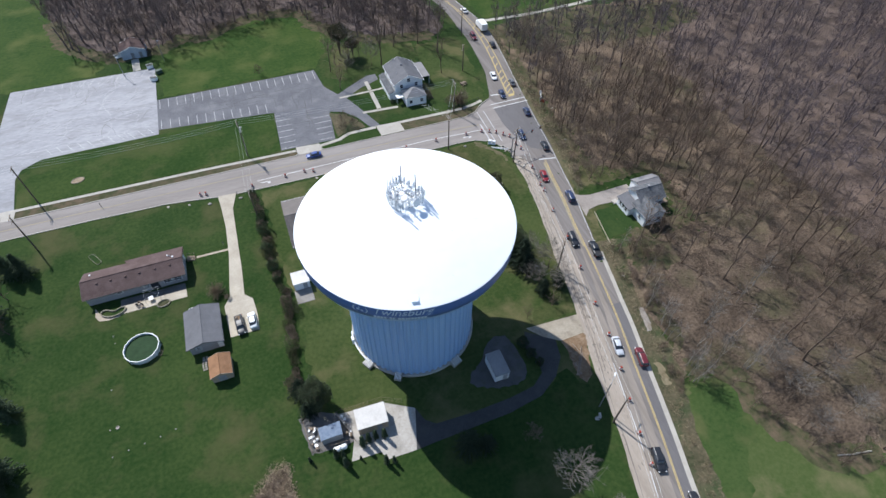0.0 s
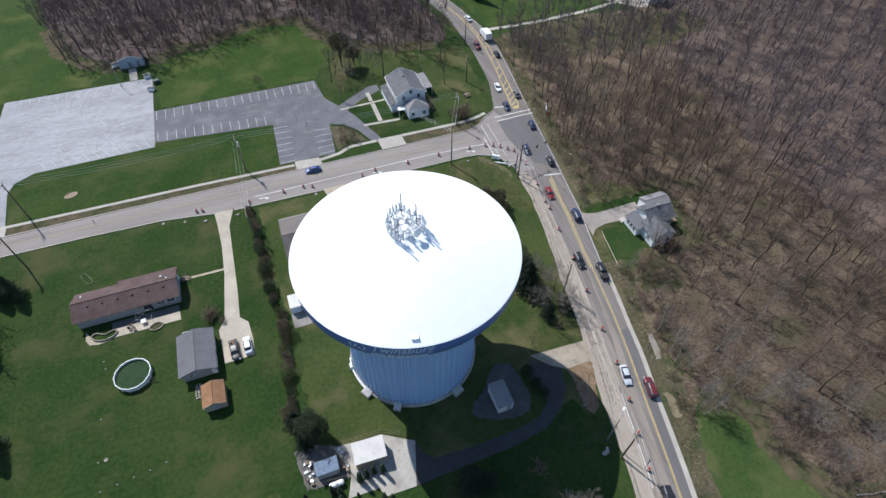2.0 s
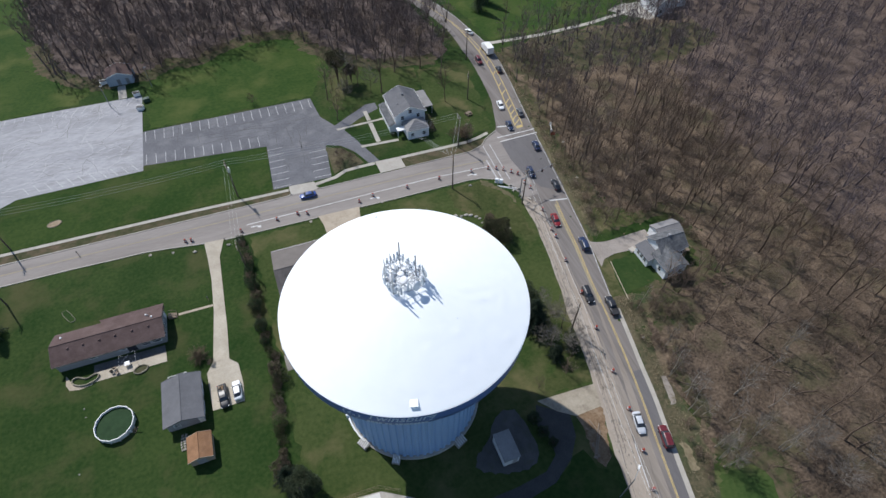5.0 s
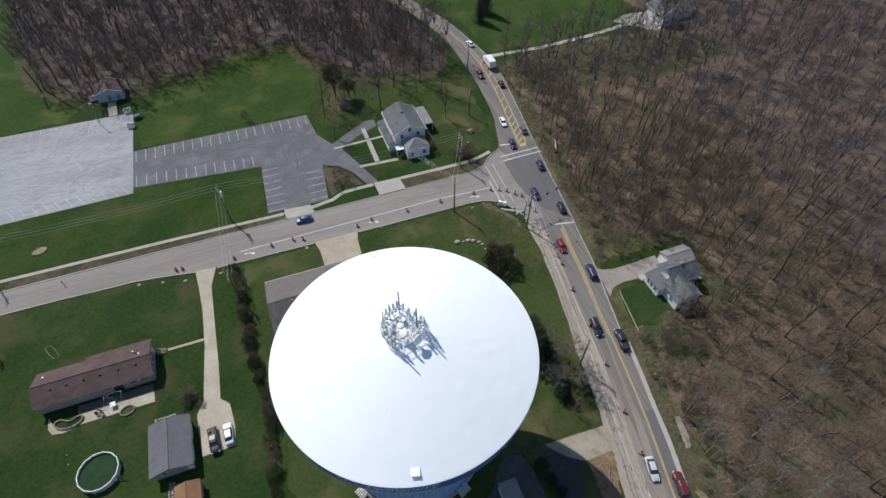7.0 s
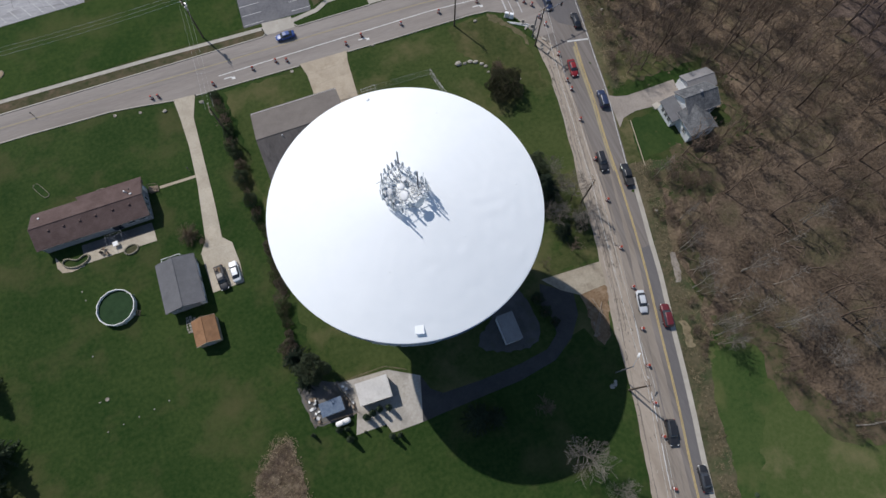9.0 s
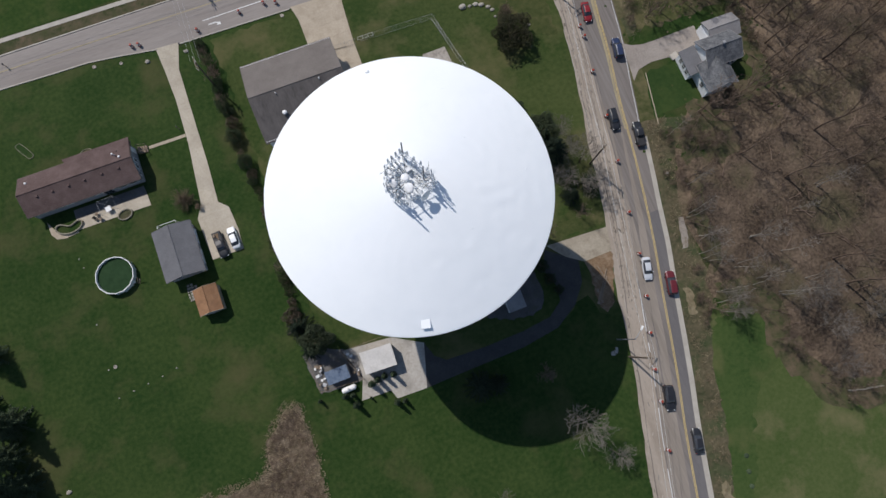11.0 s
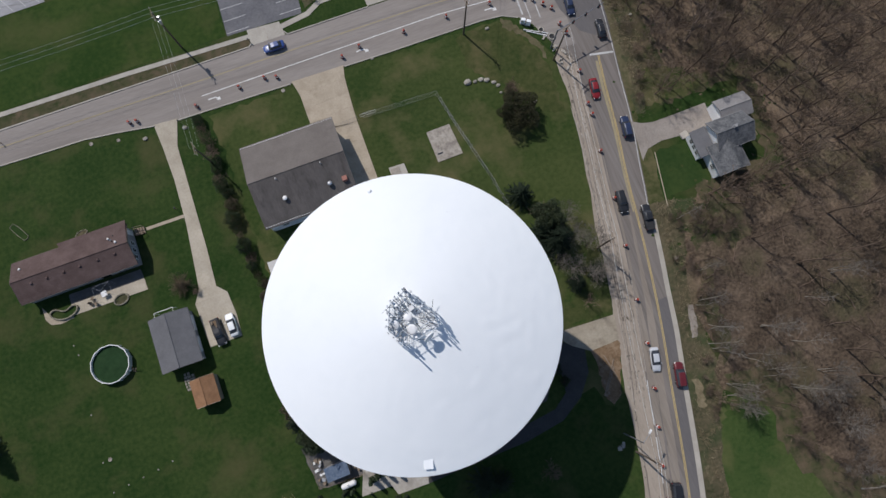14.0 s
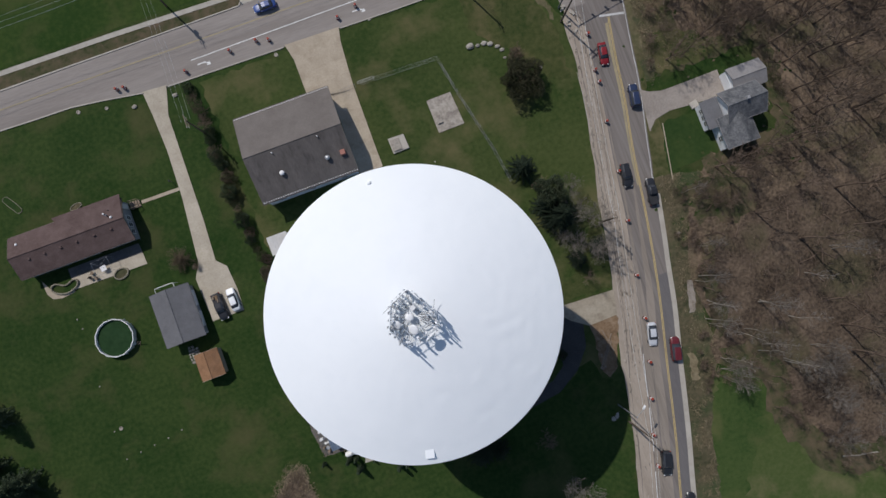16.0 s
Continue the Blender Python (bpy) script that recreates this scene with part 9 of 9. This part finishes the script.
# ---- rough growth: dead grass, brush and drifts of litter ----
def brush(name, where, count, tall, material, label, seed, box_of):
    """Upright and leaning dry stalks in small tufts."""
    g = np.random.RandomState(seed)
    paths = []
    x0, x1, y0, y1 = box_of
    while len(paths) < count:
        x, y = g.uniform(x0, x1), g.uniform(y0, y1)
        if not where(x, y) or noise.noise(Vector((x * 0.35, y * 0.35, seed))) < g.uniform(-0.5, 0.35):
            continue
        for _ in range(7):
            p = np.array([x + g.normal(0, 0.16), y + g.normal(0, 0.16), -0.02])
            d = np.array([g.normal(0, 0.7), g.normal(0, 0.7), 0.75]) * tall * g.uniform(0.5, 1.2)
            paths.append((np.array([p, p + d]), np.array([0.03, 0.004])))
    ob = new(name, arrays(name, *spikes(paths), material))
    tagged(ob, label, "grass", "", "stuff")


STRAW = island(surface("dry_straw", lin(0.15, 0.122, 0.075), lin(0.28, 0.235, 0.16), 0.9, fine=1, coarse=0.3, bump=0.0, spec=0.1), 0.35)
STRAW_PALE = island(surface("pale_straw", lin(0.15, 0.12, 0.075), lin(0.31, 0.255, 0.18), 0.95, fine=1, coarse=0.3, bump=0.0, spec=0.1), 0.4)
BRAMBLE = island(surface("brown_bramble", lin(0.085, 0.062, 0.048), lin(0.17, 0.13, 0.105), 0.9, fine=1, coarse=0.3, bump=0.0, spec=0.1), 0.35)
HEAP = [(-13.2, 39.6), (-15.4, 39.7), (-17.4, 37.9), (-20, 35.7), (-21.2, 31.1), (-23.7, 30), (-29.2, 30.2), (-36.3, 30), (-44.3, 30.2), (-49.1, 30.5), (-60, 26), (-60, 10), (-15.2, 10), (-14.8, 18.1), (-13.5, 23.5), (-13.5, 26.5), (-13.1, 30.5), (-13, 35.6)]
BANK = [(49, -7.4), (51.8, -2.5), (54.7, 3.9), (57, 11.6), (58.6, 19), (62.2, 27.4), (65.2, 31), (66, 45), (69, 56), (76, 64), (68, 66), (66.8, 66), (65, 52), (61.5, 40), (58.3, 29), (55.6, 20), (51.9, 5.4), (48.6, -6.2)]
CORNER = [(72.4, 83.5), (78, 85.5), (79, 100), (79, 113), (81.5, 128), (84, 150), (87, 170), (84.8, 176), (83.4, 160), (80.2, 138), (78.6, 126), (75.6, 110), (73.6, 98)]
IN_HEAP = inside_poly(HEAP)
brush("dead_grass", IN_HEAP, 7000, 0.5, STRAW, "pale dead grass stalks over brush", 51, (-60, -11, 12, 43))
brush("dead_grass", lambda x, y: IN_HEAP(x, y) and x > -26, 3500, 0.45, STRAW, "pale dead grass stalks over brush", 59, (-26, -12, 16, 41))
brush("bramble_brush", lambda x, y: IN_HEAP(x, y) and x > -26, 4500, 0.6, BRAMBLE, "tangled brown brush", 60, (-26, -12, 16, 41))
brush("bramble_brush", inside_poly(HEAP), 7000, 0.6, BRAMBLE, "tangled brown brush", 52, (-60, -11, 12, 43))
brush("dead_grass", inside_poly(BANK), 5000, 0.45, STRAW, "pale dead grass on a roadside bank", 53, (48, 76, -8, 66))
brush("dead_grass", inside_poly(CORNER), 6000, 0.45, STRAW, "pale dead grass on a roadside bank", 54, (72, 87, 83, 176))
brush("bramble_brush", lambda x, y: IN_EAST(x, y), 26000, 0.75, BRAMBLE, "low brown brush on the woodland floor", 55, (64, 135, 2, 135))
brush("dead_grass", inside_poly([(x - 0.6, y + 1.2) for x, y in HEAP[:9]] + [(x, y - 1.6) for x, y in HEAP[8::-1]]), 2600, 0.5, STRAW, "fringe of straw along the brush", 56, (-52, -11, 27, 42))


# clods and straw wads along the brush
crow, lumps = random.Random(91), bmesh.new()
rim = list(zip(HEAP[:9], HEAP[1:10])) + list(zip(HEAP[-5:], HEAP[-4:])) + [(HEAP[-1], HEAP[0])]
for i in range(2600):
    if i < 1500:
        (ax, ay), (bx, by) = crow.choice(rim)
        s = crow.random()
        x, y = ax + (bx - ax) * s + crow.gauss(-0.1, 0.45), ay + (by - ay) * s + crow.gauss(-0.1, 0.45)
    else:
        x, y = crow.uniform(-40, -13.5), crow.uniform(14, 38)
        if not IN_HEAP(x, y):
            continue
    box(lumps, x, y, 0.0, crow.uniform(0.06, 0.2), crow.uniform(0.05, 0.14), crow.uniform(0.08, 0.2), crow.uniform(0, 180))
tagged(new("straw_clods", mesh_of("straw_clods", lumps, STRAW_PALE)), "pale straw clods along the edge of mown brush", "clods", "", "stuff")


def thicket(name, where, clumps, box_of, seed, label):
    """Clouds of fine upright shoots: the twig haze of a wood's understorey."""
    g = np.random.RandomState(seed)
    paths, x0, x1, y0, y1 = [], *box_of
    made = 0
    while made < clumps:
        x, y = g.uniform(x0, x1), g.uniform(y0, y1)
        if not where(x, y) or noise.noise(Vector((x * 0.09, y * 0.09, seed))) < g.uniform(-0.45, 0.25):
            continue
        made += 1
        r, h = g.uniform(0.7, 2.2), g.uniform(0.8, 2.4)
        for _ in range(int(30 * r)):
            a, q = g.uniform(0, 2 * math.pi), r * math.sqrt(g.uniform(0, 1))
            p = np.array([x + q * math.cos(a), y + q * math.sin(a), g.uniform(0, 0.5) * h])
            d = np.array([g.normal(0, 0.55), g.normal(0, 0.55), 0.6]) * h * g.uniform(0.4, 0.9)
            paths.append((np.array([p, p + d]), np.array([0.022, 0.004])))
    tagged(new(name, arrays(name, *spikes(paths), HAZE)), label, "bushes", "", "stuff")


HAZE = island(surface("purplish_shoots", lin(0.078, 0.061, 0.048), lin(0.155, 0.126, 0.101), 0.9, fine=1, coarse=0.1, bump=0.0, spec=0.1), 0.4)
thicket("thicket", lambda x, y: IN_EAST(x, y) and not (x < 96 and y < 56 and math.sin(x * 0.4) + math.sin(y * 0.33 + 1) < 0.9), 800, (64, 130, 2, 130), 57, "hazy leafless thicket under bare trees")
thicket("thicket", IN_NORTH, 700, (-70, 70, 178, 228), 67, "hazy leafless thicket at a wood's edge")
thicket("thicket", inside_poly(CORNER), 60, (72, 88, 84, 170), 58, "sparse leafless thicket on the bank")


def drifts(name, pts, count, size, material, top, label, seed, both):
    """Ragged small patches along a boundary, where litter and turf mingle."""
    g = random.Random(seed)
    segs = list(zip(pts, pts[1:]))
    bm = bmesh.new()
    for _ in range(count):
        (ax, ay), (bx, by) = g.choice(segs)
        s = g.random()
        x, y = ax + (bx - ax) * s + g.gauss(0, both), ay + (by - ay) * s + g.gauss(0, both)
        r, n = size * g.uniform(0.3, 1.0), 9
        prism(bm, [(x + r * g.uniform(0.5, 1.1) * math.cos(2 * math.pi * i / n), y + r * g.uniform(0.35, 0.8) * math.sin(2 * math.pi * i / n)) for i in range(n)], 0.0, top + 0.006 * g.random())
    tagged(new(name, mesh_of(name, bm, material)), label, "ground", "", "stuff")


EDGE = [(65.2, 30), (70.3, 29.6), (73.4, 25), (72.6, 18), (74.6, 12.6), (77, 7.8), (79.4, 5.8), (87.8, 3.7)]
HOUSE_EDGE = [(69, 56), (76, 64.5), (93, 65), (95, 86), (78, 85.5), (79, 100), (79, 113), (81.5, 128), (84, 150)]
WOOD_EDGE = [(-66, 232), (-60, 211), (-53, 203.5), (-45, 197), (-28, 197.5), (-22, 204), (-14, 201), (-6, 207), (4, 211), (16, 211), (23, 207), (24, 198), (33, 188), (42, 179.5), (55, 177), (64, 174.5)]


def edge_band(name, pts, w, seed):
    """A ragged strip along a wood's edge where turf shows through the leaves."""
    left, right = zip(*lane(pts, w))
    return slab(name, wobble(list(left) + list(right)[::-1], 1.2, 0.9, seed), 0.024, WOOD_EDGE_TURF, "turf mixed with brown leaves at the wood's edge", "ground")


edge_band("ground_edge_south", EDGE, 5.0, 61)
edge_band("ground_edge_house", HOUSE_EDGE[1:], 5.0, 63)
edge_band("ground_edge_north", WOOD_EDGE, 6.5, 65)
drifts("leaf_drift", HOUSE_EDGE, 160, 0.32, LITTER, 0.030, "small drifts of brown leaves over turf", 63, 2.4)
drifts("turf_patch", HOUSE_EDGE, 200, 0.5, GRASS, 0.034, "tufts of turf among leaves", 64, 3.0)
drifts("turf_patch", WOOD_EDGE, 200, 0.8, GRASS, 0.034, "tufts of turf among leaves", 66, 3.4)
for pts, n, seed in ((EDGE, 26, 71), (HOUSE_EDGE, 34, 72)):
    g = random.Random(seed)
    segs = list(zip(pts, pts[1:]))
    for _ in range(n):
        (ax, ay), (bx, by) = g.choice(segs)
        s = g.random()
        x, y = ax + (bx - ax) * s + g.gauss(0, 1.5), ay + (by - ay) * s + g.gauss(0, 1.5)
        if not (66 < x < 93 and 65 < y < 84.5) and abs(x - centre(y)) > 6:
            plant(g.choice((4, 6, 2)), x, y, g.uniform(0.28, 0.5), g.uniform(0, 360), "slender leafless sapling at the wood's edge", "saplings")
